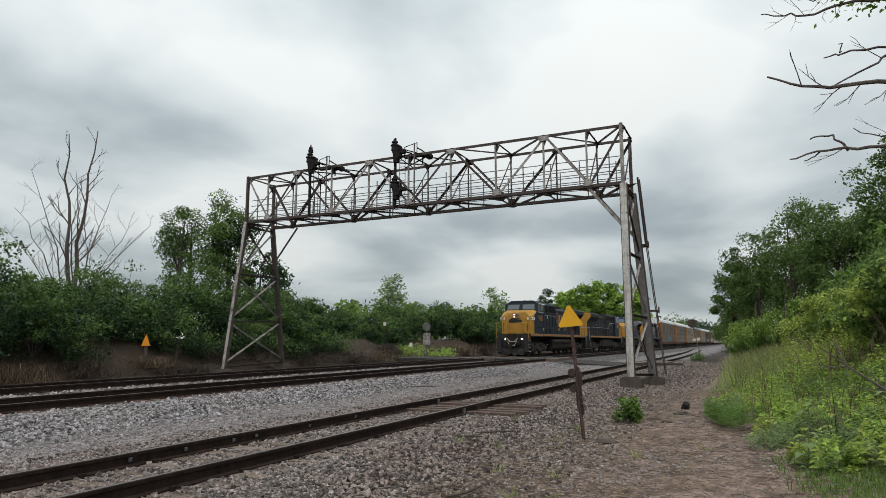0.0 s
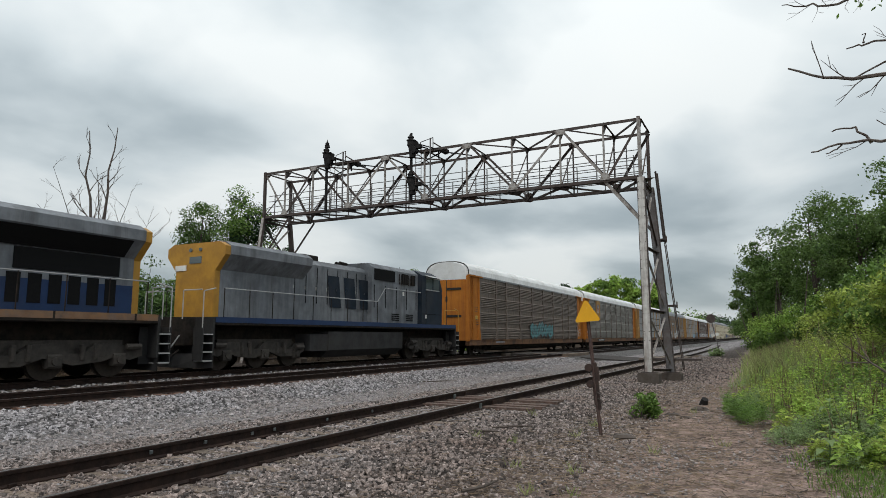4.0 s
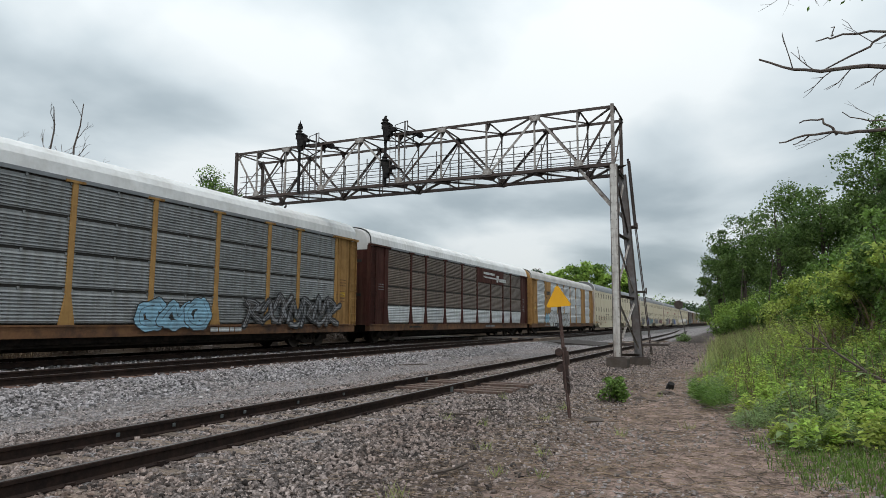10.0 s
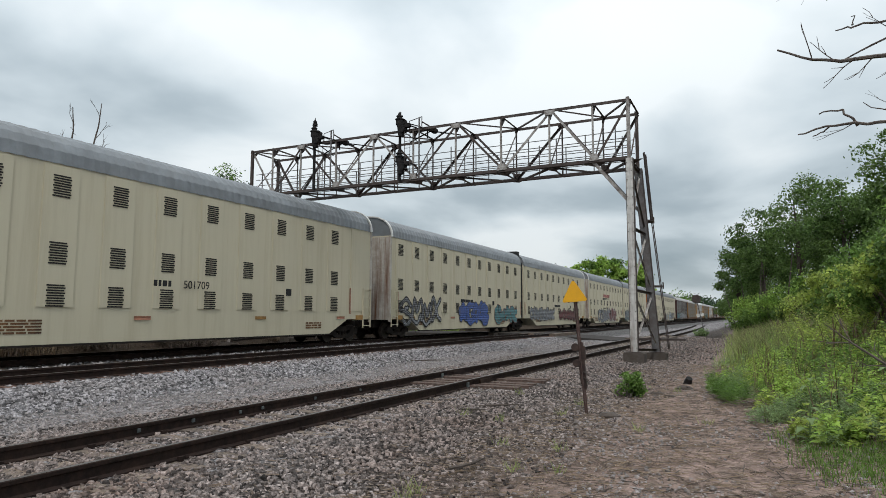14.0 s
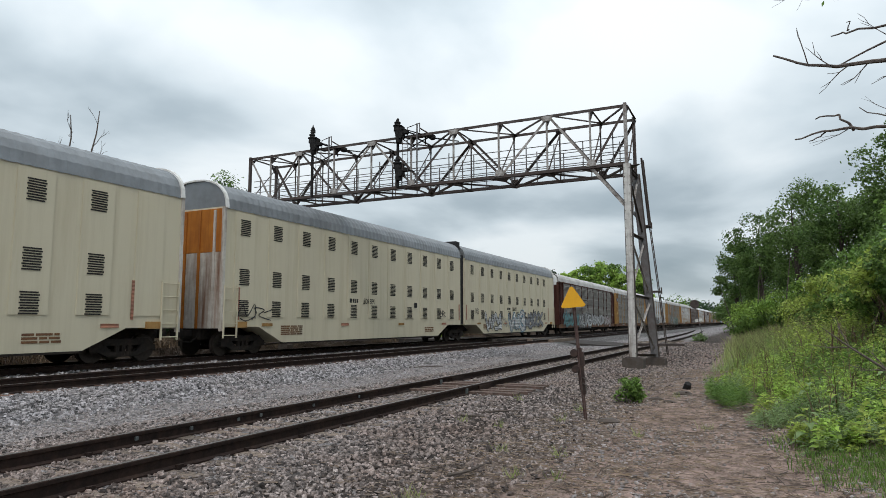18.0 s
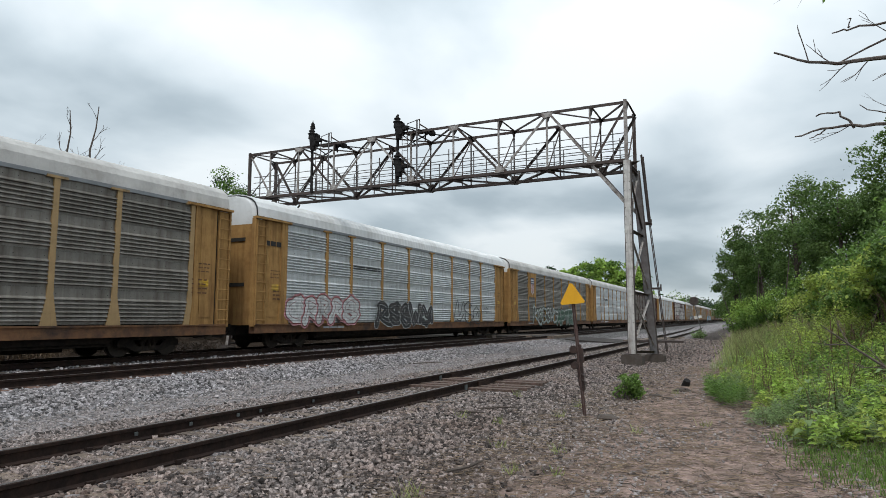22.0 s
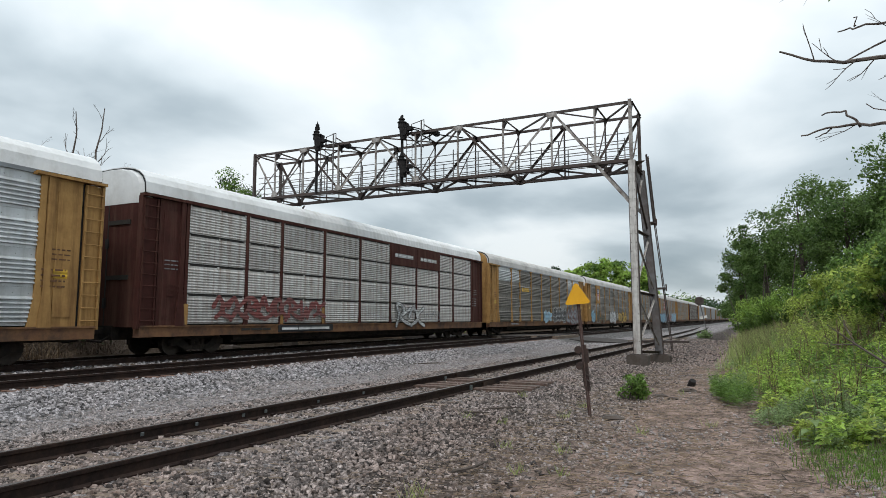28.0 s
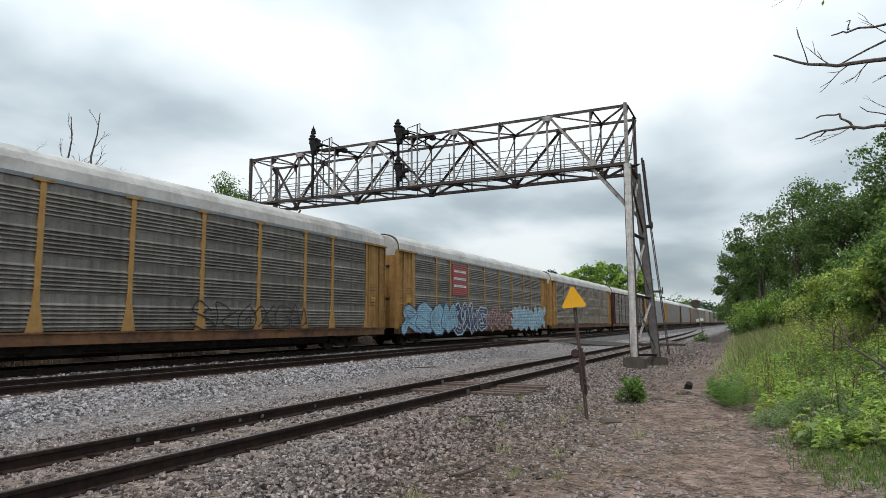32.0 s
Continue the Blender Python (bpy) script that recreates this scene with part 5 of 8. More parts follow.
def cream_car(y0, lead, label, seed):
    """One unit of a two-unit articulated car; lead: its coupler is ahead, the bellows behind."""
    v = thing("articulated_autorack", label, "freight car", "cars of the train")
    part("body", BODY_U, None, v)
    part("roof", ROOF_U, None, v)
    part("underframe", KEEL_U, None, v)
    part("lower_sill", LIP_U, None, v)
    s = 1 if lead else -1
    first = -UL + (1.03 if lead else 1.2)
    for k in range(11):
        y = first + (k - 0.5) * 1.835
        part("side_sheet", SIDE_U, None, v, at=(0, y, 1.32))
        for z in (1.74, 2.9, 4.75) if lead or k < 10 else ():
            part("vent", VENT, None, v, at=(1.547, y + 0.918, z))
    if lead:
        sleeve = part("bellows", BELLOWS, None, v, "black rubber bellows", at=(0, UL, 0))
        for k in range(5):
            part("fold", FOLD, None, sleeve, at=(0, 0.135 * k, 0))
        truck(v, UL + 0.3)
    truck(v, -s * (UL - 1.6))
    part("coupler", COUPLER, None, v, at=pose(0, -s * UL, 0, 0, 0, 0 if lead else 180))
    lad = Mesh()
    for y in (-0.32, 0.32):
        lad.box(1.55, 1.6, y - 0.025, y + 0.025, 0.65, 2.55)
    for k in range(5):
        lad.tube((1.6, -0.32, 0.75 + 0.43 * k), (1.6, 0.32, 0.75 + 0.43 * k), 0.018, n=5)
    part("ladder", lad, BEIGE, v, at=(0, -s * (UL - 0.36), 0))
    e = -s * (UL + 0.02)
    part("end_plate", Mesh().box(-1.5, 1.5, -0.03, 0.03, 1.0, 3.75), END_WHITE, v, "white end plate streaked with rust", at=(0, e, 0))
    part("end_plate", Mesh().box(-1.5, 1.5, -0.03, 0.03, 3.76, 5.35), PAINT["orange"] if seed == 46 else END_WHITE, v, "weathered upper end plate", at=(0, e, 0))
    for x in (-1.1, -0.35, 0.35, 1.1):
        part("end_post", Mesh().box(x - 0.05, x + 0.05, -0.08, -0.03, 1.0, 5.3), END_WHITE if abs(x) > 1 or seed != 46 else PAINT["orange"], v, at=pose(0, e, 0, 0, 0, 0 if s > 0 else 180))
    part("corner_post", Mesh().box(1.44, 1.56, -0.06, 0.06, 0.9, 5.4), END_WHITE, v, at=(0, e, 0))
    arch, pts = Mesh(), [(1.58 * math.copysign(abs(math.cos(w)) ** 0.87, math.cos(w)), 5.36 + 1.14 * abs(math.sin(w)) ** 0.87) for w in (math.pi * i / 14 for i in range(15))]
    for (x0, z0), (x1, z1) in zip(pts, pts[1:]):
        arch.bar((x0, 0, z0), (x1, 0, z1), 0.14, 0.06, up=(0, 0, 1) if abs(x1 - x0) > abs(z1 - z0) else (1, 0, 0))
    part("roof_trim", arch, WHITE_PAINT, v, "white roof end trim", at=(0, -s * (UL - 0.03), 0))
    part("crossover_step", Mesh().box(1.2, 1.58, -0.28, 0.28, 1.02, 1.24), PAINT["yellow"], v, at=(0, -s * (UL - 0.95), 0))
    part("stripe", Mesh().box(1.54, 1.55, -0.07, 0.07, 1.35, 2.35), INK["rust"], v, "orange reflector strip", at=(0, s * (UL - 0.25), 0))
    part("stripe", Mesh().box(1.54, 1.55, -0.05, 0.05, 1.3, 2.5), INK["rust"], v, "orange reflector strip", at=(0, -s * (UL - 0.78 if lead else UL - 1.75), 0))
    for k in range(4):
        part("reflector", Mesh().box(1.54, 1.548, -0.3, 0.3, -0.06, 0.06), INK["rust"] if k % 2 else PAINT["yellow"], v, at=(0, -8 + 5.3 * k, 1.12))
    bars(v, -UL + 3.2, -UL + 4.6, 0.7, 1.1, 5, SILL_DIRT, seed, x=1.532)
    bars(v, UL - 5.0, UL - 3.9, 0.65, 0.95, 3, SILL_DIRT, seed + 1, x=1.532)
    part("placard", Mesh().box(1.54, 1.556, -0.16, 0.16, -0.14, 0.14), BLACK, v, at=(0, 4.2, 2.15))
    vehicles.append((v, y0 + 22.09 / 2 + s * 0.32, 0))
    return v


# ---- train: locomotives ----
def handrail(parent, pts, r=0.02, material=None):
    m = Mesh()
    for a, b in zip(pts, pts[1:]):
        m.tube(a, b, r, n=5)
    return part("handrail", m, material or CHROME, parent)


def locomotive(y0, label, body, cab, nose, stripe, band, reverse, number, wide=True, lit=False, rear=None, length=22.28):
    v = thing("locomotive", label, "locomotive", "locomotives of the train")
    h = length / 2 - 0.55
    part("deck", Mesh().box(-1.5, 1.5, -h + 0.5, h - 0.5, 1.60, 1.88, bev=0.02).box(-0.6, 0.6, -h, h, 0.9, 1.88), UNDER, v)
    part("deck_stripe", Mesh().box(1.5, 1.512, -h + 0.5, h - 0.5, 1.69, 1.885).box(-1.512, -1.5, -h + 0.5, h - 0.5, 1.69, 1.885), stripe, v)
    part("fuel_tank", Mesh().prism([(-1.45, 1.42), (-1.45, 0.62), (-1.05, 0.30), (1.05, 0.30), (1.45, 0.62), (1.45, 1.42)], -3.3, 3.0).box(-1.40, 1.40, 3.0, 4.2, 0.6, 1.3), UNDER if wide else LOCO_GREY, v)
    part("air_reservoir", Mesh().tube((1.32, -3.1, 1.18), (1.32, -0.3, 1.18), 0.24, n=12).tube((1.32, 0.0, 1.18), (1.32, 2.9, 1.18), 0.24, n=12), UNDER, v)
    for s in (-1, 1):
        truck(v, s * 6.9, True)
        part("coupler", COUPLER, None, v, at=pose(0, s * (h + 0.1), 0.0, 0, 0, 0 if s < 0 else 180))
        part("pilot", Mesh().box(-1.5, 1.5, s * (h - 0.45) - 0.04, s * (h - 0.45) + 0.04, 0.55, 1.88), BLACK, v)
        plow = Mesh()
        for e in (-1, 1):
            plow.add([(0, s * (h - 0.0), 0.14), (0, s * (h - 0.1), 0.62), (e * 1.5, s * (h - 0.42), 0.14), (e * 1.5, s * (h - 0.42), 0.62)], [(0, 2, 3, 1)])
            plow.add([(0, s * (h - 0.04), 0.14), (0, s * (h - 0.14), 0.62), (e * 1.5, s * (h - 0.46), 0.14), (e * 1.5, s * (h - 0.46), 0.62)], [(0, 2, 3, 1)])
        part("snow_plow", plow, LOCO_GREY, v)
        for e in (-1, 1):
            st = part("step_well", Mesh().box(e * 1.05 - 0.02, e * 1.05 + 0.02, s * (h - 0.45) - 0.35, s * (h - 0.45) + 0.45, 0.35, 1.5).box(min(e * 1.05, e * 1.5), max(e * 1.05, e * 1.5), s * (h + 0.02) - 0.02, s * (h + 0.02) + 0.02, 0.4, 1.5), BLACK, v)
            for k in range(4):
                part("step", Mesh().box(min(e * 1.05, e * 1.52), max(e * 1.05, e * 1.52), s * (h - 0.2) - 0.2, s * (h - 0.2) + 0.2, 0.36 + 0.3 * k, 0.40 + 0.3 * k), CHROME, st)
            handrail(v, [(e * 1.45, s * (h + 0.02), 0.6), (e * 1.45, s * (h + 0.02), 2.75), (e * 1.45, s * (h - 0.5), 2.88)], 0.022, LOCO_YELLOW if s < 0 else CHROME)
            handrail(v, [(e * 0.5, s * (h + 0.05), 1.8), (e * 0.5, s * (h + 0.05), 2.8), (e * 1.4, s * (h + 0.05), 2.8)], 0.022, LOCO_YELLOW if s < 0 else CHROME)
        part("hose", Mesh().tube((0.4, s * (h + 0.05), 1.25), (0.25, s * (h + 0.25), 0.85), 0.025, n=5).tube((0.25, s * (h + 0.25), 0.85), (-0.25, s * (h + 0.25), 0.85), 0.025, n=5).tube((-0.25, s * (h + 0.25), 0.85), (-0.4, s * (h + 0.05), 1.25), 0.025, n=5), CHROME, v)
    # nose and cab
    c0, c1, c2 = -h + 1.0, -h + 2.35, -h + 4.75
    if wide:
        part("nose", Mesh().add([(-1.25, c0, 1.88), (1.25, c0, 1.88), (1.25, c0, 3.38), (0.85, c0 + 0.1, 3.74), (-0.85, c0 + 0.1, 3.74), (-1.25, c0, 3.38),
                                 (-1.5, c0 + 0.5, 1.88), (1.5, c0 + 0.5, 1.88), (1.5, c0 + 0.5, 3.5), (1.2, c1, 4.0), (-1.2, c1, 4.0), (-1.5, c0 + 0.5, 3.5),
                                 (1.5, c1 + 0.1, 1.88), (1.5, c1 + 0.1, 3.93), (-1.5, c1 + 0.1, 1.88), (-1.5, c1 + 0.1, 3.93)],
                                [(0, 1, 2, 3, 4, 5), (1, 7, 8, 2), (2, 8, 9, 3), (3, 9, 10, 4), (4, 10, 11, 5), (5, 11, 6, 0), (7, 12, 13, 8), (8, 13, 9), (6, 11, 15, 14), (11, 10, 15), (12, 14, 15, 10, 9, 13)]), nose, v)
        part("nose_door", Mesh().box(-0.32, 0.30, c0 - 0.025, c0 + 0.03, 1.95, 3.3), nose, v)
        part("nose_window", Mesh().box(0.02, 0.26, c0 - 0.035, c0 + 0.03, 3.38, 3.62), GLASS, v)
    else:
        part("nose", Mesh().box(-0.75, 0.75, c0, c1 + 0.1, 1.88, 3.6, bev=0.08), nose, v)
    part("cab", Mesh().add([(-1.52, c1, 1.88), (1.52, c1, 1.88), (1.52, c1 - 0.05, 3.9), (-1.52, c1 - 0.05, 3.9), (1.45, c1 + 0.32, 4.6), (-1.45, c1 + 0.32, 4.6), (1.0, c1 + 0.4, 4.86), (-1.0, c1 + 0.4, 4.86),
                            (1.52, c2, 1.88), (-1.52, c2, 1.88), (1.52, c2, 4.56), (-1.52, c2, 4.56), (1.0, c2, 4.86), (-1.0, c2, 4.86), (1.52, c1 + 0.3, 4.56), (-1.52, c1 + 0.3, 4.56)],
                           [(0, 1, 2, 3), (3, 2, 4, 5), (5, 4, 6, 7), (1, 8, 10, 14, 2), (2, 14, 4), (14, 10, 12, 6, 4), (7, 6, 12, 13), (8, 9, 11, 13, 12, 10), (0, 3, 15, 11, 9), (3, 5, 15), (15, 5, 7, 13, 11)]), cab, v)
    for e in (-1, 1):
        part("windscreen", Mesh().add([(e * 0.16, c1 + 0.05, 3.98), (e * 1.30, c1 + 0.05, 3.98), (e * 1.22, c1 + 0.28, 4.5), (e * 0.16, c1 + 0.28, 4.5), (e * 0.16, c1 + 0.12, 3.98), (e * 1.30, c1 + 0.12, 3.98), (e * 1.22, c1 + 0.35, 4.5), (e * 0.16, c1 + 0.35, 4.5)],
                                      [(0, 1, 2, 3), (7, 6, 5, 4), (0, 4, 5, 1), (1, 5, 6, 2), (2, 6, 7, 3), (3, 7, 4, 0)]), GLASS, v, at=(0, -0.05, 0))
        for y in (c1 + 0.72, c1 + 1.55):
            part("side_window", Mesh().box(min(e * 1.50, e * 1.535), max(e * 1.50, e * 1.535), y - 0.34, y + 0.34, 3.82, 4.44), GLASS, v)
            part("window_frame", Mesh().box(min(e * 1.50, e * 1.545), max(e * 1.50, e * 1.545), y - 0.38, y + 0.38, 4.44, 4.49).box(min(e * 1.50, e * 1.545), max(e * 1.50, e * 1.545), y - 0.38, y + 0.38, 3.77, 3.82), CHROME, v)
        part("sun_visor", Mesh().add([(e * 1.52, c1 + 0.35, 4.6), (e * 1.52, c1 + 2.0, 4.6), (e * 1.8, c1 + 2.0, 4.48), (e * 1.8, c1 + 0.35, 4.48)], [(0, 1, 2, 3)]).box(min(e * 1.5, e * 1.54), max(e * 1.5, e * 1.54), c1 + 0.35, c1 + 2.0, 4.57, 4.61), CHROME, v)
        if wide:
            nb = part("number_board", Mesh().box(-0.36, 0.36, -0.03, 0.03, -0.12, 0.12), WHITE_PAINT if lit else GLASS, v, at=pose(e * 1.32, c0 + 0.2, 3.2, 0, 0, e * 42))
            for k in range(4):
                part("digit_bar", Mesh().box(-0.24 + 0.13 * k, -0.16 + 0.13 * k, -0.036, -0.03, -0.07, 0.07), BLACK if lit else WHITE_PAINT, nb)
    for k in range(2):
        part("headlight", Mesh().tube((-0.12, c0 - 0.08, 3.36 + 0.2 * k), (-0.12, c0 + 0.05, 3.36 + 0.2 * k), 0.07, n=12), HEADLIGHT if lit else GLASS, v)
    for e in (-1, 1):
        part("ditch_light", Mesh().tube((e * 0.75, -h + 0.3, 1.42), (e * 0.75, -h + 0.42, 1.42), 0.075, n=12), HEADLIGHT if lit else GLASS, v)
    if wide:
        for e in (-1, 1):
            q = c0 + (0.56 if lit else 1.0)
            part("nose_side", Mesh().slab([(q, 1.9), (c1 + 0.1, 1.9), (c1 + 0.1, 3.9), (c0 + 0.54, 3.47)], min(e * 1.5, e * 1.514), max(e * 1.5, e * 1.514)), cab, v)
        part("nose_mark", Mesh().prism([(-0.62, 2.85), (0.5, 2.85), (0.6, 3.02), (0.2, 3.1), (0.55, 3.2), (-0.4, 3.26), (-0.66, 3.05)], c0 - 0.04, c0 - 0.028), BLACK, v, "black emblem of plain shapes")
        part("headlight_case", Mesh().box(-0.26, 0.02, c0 - 0.05, c0 + 0.02, 3.22, 3.7, bev=0.04), INK["red"] if lit else BLACK, v)
        for e in (-1, 1):
            handrail(v, [(e * 0.62, c0 - 0.12, 2.0), (e * 0.62, c0 - 0.12, 2.75), (e * 0.95, c0 - 0.12, 3.0)], 0.022, LOCO_YELLOW)
            handrail(v, [(e * 1.1, c0 - 0.1, 2.0), (e * 1.1, c0 - 0.1, 2.9)], 0.02, UNDER)
            part("nose_locker", Mesh().box(min(e * 0.5, e * 1.12), max(e * 0.5, e * 1.12), c0 - 0.03, c0 + 0.02, 1.95, 2.6), nose, v)
        part("wiper", Mesh().bar((0.7, c1 + 0.03, 4.0), (0.5, c1 + 0.2, 4.4), 0.03, 0.02), BLACK, v)
        part("cable", Mesh().tube((-0.5, -h - 0.02, 1.5), (-0.2, -h - 0.06, 1.2), 0.035, n=5).tube((-0.2, -h - 0.06, 1.2), (0.2, -h - 0.06, 1.2), 0.035, n=5).tube((0.2, -h - 0.06, 1.2), (0.5, -h - 0.02, 1.5), 0.035, n=5), CHROME, v)
    # hood
    e1 = h - 1.1
    part("equipment_hood", Mesh().prism([(-1.25, 1.88), (1.25, 1.88), (1.25, 4.6), (1.0, 4.82), (-1.0, 4.82), (-1.25, 4.6)], c2, c2 + 4.6), body, v)
    part("engine_hood", Mesh().prism([(-0.98, 1.88), (0.98, 1.88), (0.98, 4.3), (0.7, 4.54), (-0.7, 4.54), (-0.98, 4.3)], c2 + 4.6, e1 - 4.6), body, v)
    part("radiator_hood", Mesh().prism([(-1.0, 1.88), (1.0, 1.88), (1.0, 3.6), (1.5, 4.14), (1.5, 4.46), (1.2, 4.64), (-1.2, 4.64), (-1.5, 4.46), (-1.5, 4.14), (-1.0, 3.6)], e1 - 4.6, e1), body, v)
    part("hood_end", Mesh().prism([(-0.98, 1.88), (0.98, 1.88), (0.98, 3.55), (1.46, 4.12), (1.46, 4.44), (1.15, 4.6), (-1.15, 4.6), (-1.46, 4.44), (-1.46, 4.12), (-0.98, 3.55)], e1, e1 + 0.25), rear or body, v)
    part("hood_end_window", Mesh().box(-0.3, 0.3, e1 + 0.25, e1 + 0.27, 3.85, 4.1), GLASS, v)
    part("brake_grid", Mesh().box(-1.30, 1.30, c2 + 0.35, c2 + 0.75, 3.95, 4.5).box(-1.30, 1.30, c2 + 1.15, c2 + 1.75, 3.95, 4.5).box(-1.30, 1.30, c2 + 2.5, c2 + 4.4, 4.0, 4.55), GRILLE, v)
    part("radiator_grille", Mesh().add([(1.06, e1 - 4.3, 3.61), (1.06, e1 - 0.4, 3.61), (1.49, e1 - 0.4, 4.09), (1.49, e1 - 4.3, 4.09)], [(0, 1, 2, 3)]).box(1.0, 1.03, e1 - 3.6, e1 - 0.5, 3.0, 3.58), GRILLE, v)
    part("band", Mesh().box(0.98, 1.01, c2 + 4.6, e1, 1.9, 2.75).box(1.25, 1.262, c2, c2 + 4.6, 1.9, 2.75), band, v)
    for k in range(7):
        y = c2 + 4.85 + k * 0.75
        part("hood_door", Mesh().box(0.98, 1.0, y, y + 0.68, 2.65, 4.15), body, v)
    for k in range(7):
        y = e1 - 4.3 + k * 0.56
        part("louvre", Mesh().box(0.99, 1.02, y, y + 0.36, 2.1, 2.9), GRILLE, v)
    part("exhaust_stack", Mesh().box(-0.45, 0.45, 2.6, 3.7, 4.5, 4.82, bev=0.04), UNDER, v)
    part("horn", Mesh().tube((0.2, c2 + 5.2, 4.54), (0.2, c2 + 5.2, 4.74), 0.04, n=6).tube((0.05, c2 + 4.9, 4.76), (0.05, c2 + 5.5, 4.76), 0.06, 0.1, n=8).tube((0.35, c2 + 4.9, 4.76), (0.35, c2 + 5.4, 4.76), 0.06, 0.1, n=8), UNDER, v)
    part("fan", Mesh().tube((0, e1 - 2.2, 4.62), (0, e1 - 2.2, 4.68), 0.85, 0.85, n=20), UNDER, v)
    part("antenna", Mesh().tube((0, c1 + 1.2, 4.86), (0, c1 + 1.2, 4.95), 0.09, n=8).tube((0.4, c1 + 1.6, 4.86), (0.4, c1 + 1.6, 5.2), 0.01, n=5), UNDER, v)
    for e in (-1, 1):
        rails = [(e * 1.46, c2, 3.6), (e * 1.46, c2 + 3.7, 3.6), (e * 1.46, c2 + 4.4, 2.9), (e * 1.46, h - 0.9, 2.9)]
        handrail(v, rails, 0.02)
        for k in range(9):
            y = c2 + 4.4 + k * (h - 0.9 - c2 - 4.4) / 8
            part("stanchion", Mesh().tube((e * 1.46, y, 1.88), (e * 1.46, y, 2.9), 0.018, n=5), UNDER, v)
    if number:
        spin = 90
        lettering(number, 0.68, INK["yellow"] if not lit else LOCO_GOLD, v, pose(1.526, c1 + (0.65 if reverse else 1.05), 3.05, 90, 0, spin), "cab_number")
        lettering(number, 0.68, INK["yellow"] if not lit else LOCO_GOLD, v, pose(-1.526, c1 + (0.65 if reverse else 1.05), 3.05, 90, 0, -90), "cab_number")
    # the owner's mark, as plain bars
    mark = LOCO_GOLD if lit else LOCO_BLUE if wide and cab is LOCO_BLUE else LOCO_DULL
    for e in (-1, 1):
        x = e * 1.008
        m = Mesh()
        y, wd, pitch, z0, z1 = (0.5, 0.72, 0.88, 2.86, 3.85) if lit else (-0.9, 1.05, 1.22, 2.5, 3.92)
        for k in range(3):
            a = y + k * pitch
            m.slab([(a, z0), (a + wd * 0.8, z0), (a + wd, z1), (a + wd * 0.2, z1)], min(x, x + e * 0.012), max(x, x + e * 0.012))
        part("owner_mark", m, mark, v)
        if lit:
            for q, s in ((0.0, 1), (3.58, -1)):
                part("bracket", Mesh().slab([(q, 2.6), (q + 0.34 * s, 2.6), (q + 0.34 * s, 2.72), (q + 0.14 * s, 2.72), (q + 0.14 * s, 3.95), (q + 0.34 * s, 3.95), (q + 0.34 * s, 4.07), (q, 4.07)], min(x, x + e * 0.012), max(x, x + e * 0.012)), mark, v)
            for q in (0.42, 0.85, 2.75, 3.1):
                part("dot", Mesh().tube((x, q, 2.42), (x + e * 0.012, q, 2.42), 0.14, n=12), mark, v)
    for k in range(4):
        y = c2 + 0.25 + k * 1.05
        part("hood_panel", Mesh().box(1.25, 1.27, y, y + 0.9, 2.7, 3.7), body, v)
    part("cab_door", Mesh().box(1.25, 1.268, c2 + 0.05, c2 + 0.22, 2.0, 3.7), GRILLE, v)
    part("window_post", Mesh().box(1.5, 1.545, c1 + 1.06, c1 + 1.2, 3.8, 4.46), cab, v)
    for q in (-1, 1):
        part("marker_light", Mesh().tube((q * 0.25, e1 + 0.25, 4.35), (q * 0.25, e1 + 0.3, 4.35), 0.07, n=10), GLASS, v)
    part("rear_board", Mesh().box(0.45, 1.0, e1 + 0.25, e1 + 0.28, 3.6, 3.8), WHITE_PAINT, v)
    for q in range(8):
        part("stripe_gap", Mesh().box(1.512, 1.518, -h + 1.6 + q * 2.5, -h + 1.66 + q * 2.5, 1.68, 1.89), UNDER, v)
    # seams between the hood doors, latches, louvres and notices, on both sides
    for e in (-1, 1):
        def strip(x0, x1, *rest):
            return Mesh().box(min(e * x0, e * x1), max(e * x0, e * x1), *rest)
        for k in range(5):
            y = c2 + 0.2 + k * 1.05
            part("door_seam", strip(1.26, 1.275, y - 0.02, y + 0.02, 2.62, 3.75), GRILLE, v)
        for k in range(8):
            y = c2 + 4.82 + k * 0.75
            part("door_seam", strip(0.99, 1.004, y - 0.018, y + 0.018, 2.62, 4.2), GRILLE, v)
            part("latch", strip(1.0, 1.02, y + 0.06, y + 0.11, 3.2, 3.34), CHROME, v)
        for y in (c2 + 0.55, c2 + 2.0):
            part("louvre_set", Mesh().box(*sorted((e * 1.262, e * 1.28)), y, y + 0.75, 2.02, 2.07).box(*sorted((e * 1.262, e * 1.28)), y, y + 0.75, 2.12, 2.17).box(*sorted((e * 1.262, e * 1.28)), y, y + 0.75, 2.22, 2.27).box(*sorted((e * 1.262, e * 1.28)), y, y + 0.75, 2.32, 2.37), GRILLE, v)
        for k in range(9):
            y = c2 + 0.5 + k * 0.19
            part("vent_bar", strip(1.30, 1.315, y, y + 0.07, 3.92, 4.46), UNDER, v)
        part("cab_seam", strip(1.52, 1.53, c1 + 0.2, c2 - 0.05, 2.42, 2.45), GRILLE, v)
        part("cab_seam", strip(1.52, 1.53, c2 - 0.5, c2 - 0.46, 1.92, 3.7), GRILLE, v)
        part("notice", strip(1.27, 1.276, c2 + 1.5, c2 + 1.68, 3.35, 3.55), WHITE_PAINT, v)
        part("notice", strip(1.52, 1.528, c1 + 1.85, c1 + 2.0, 2.2, 2.4), WHITE_PAINT, v)
    vehicles.append((v, y0 + length / 2, 180 if reverse else 0))
    return v


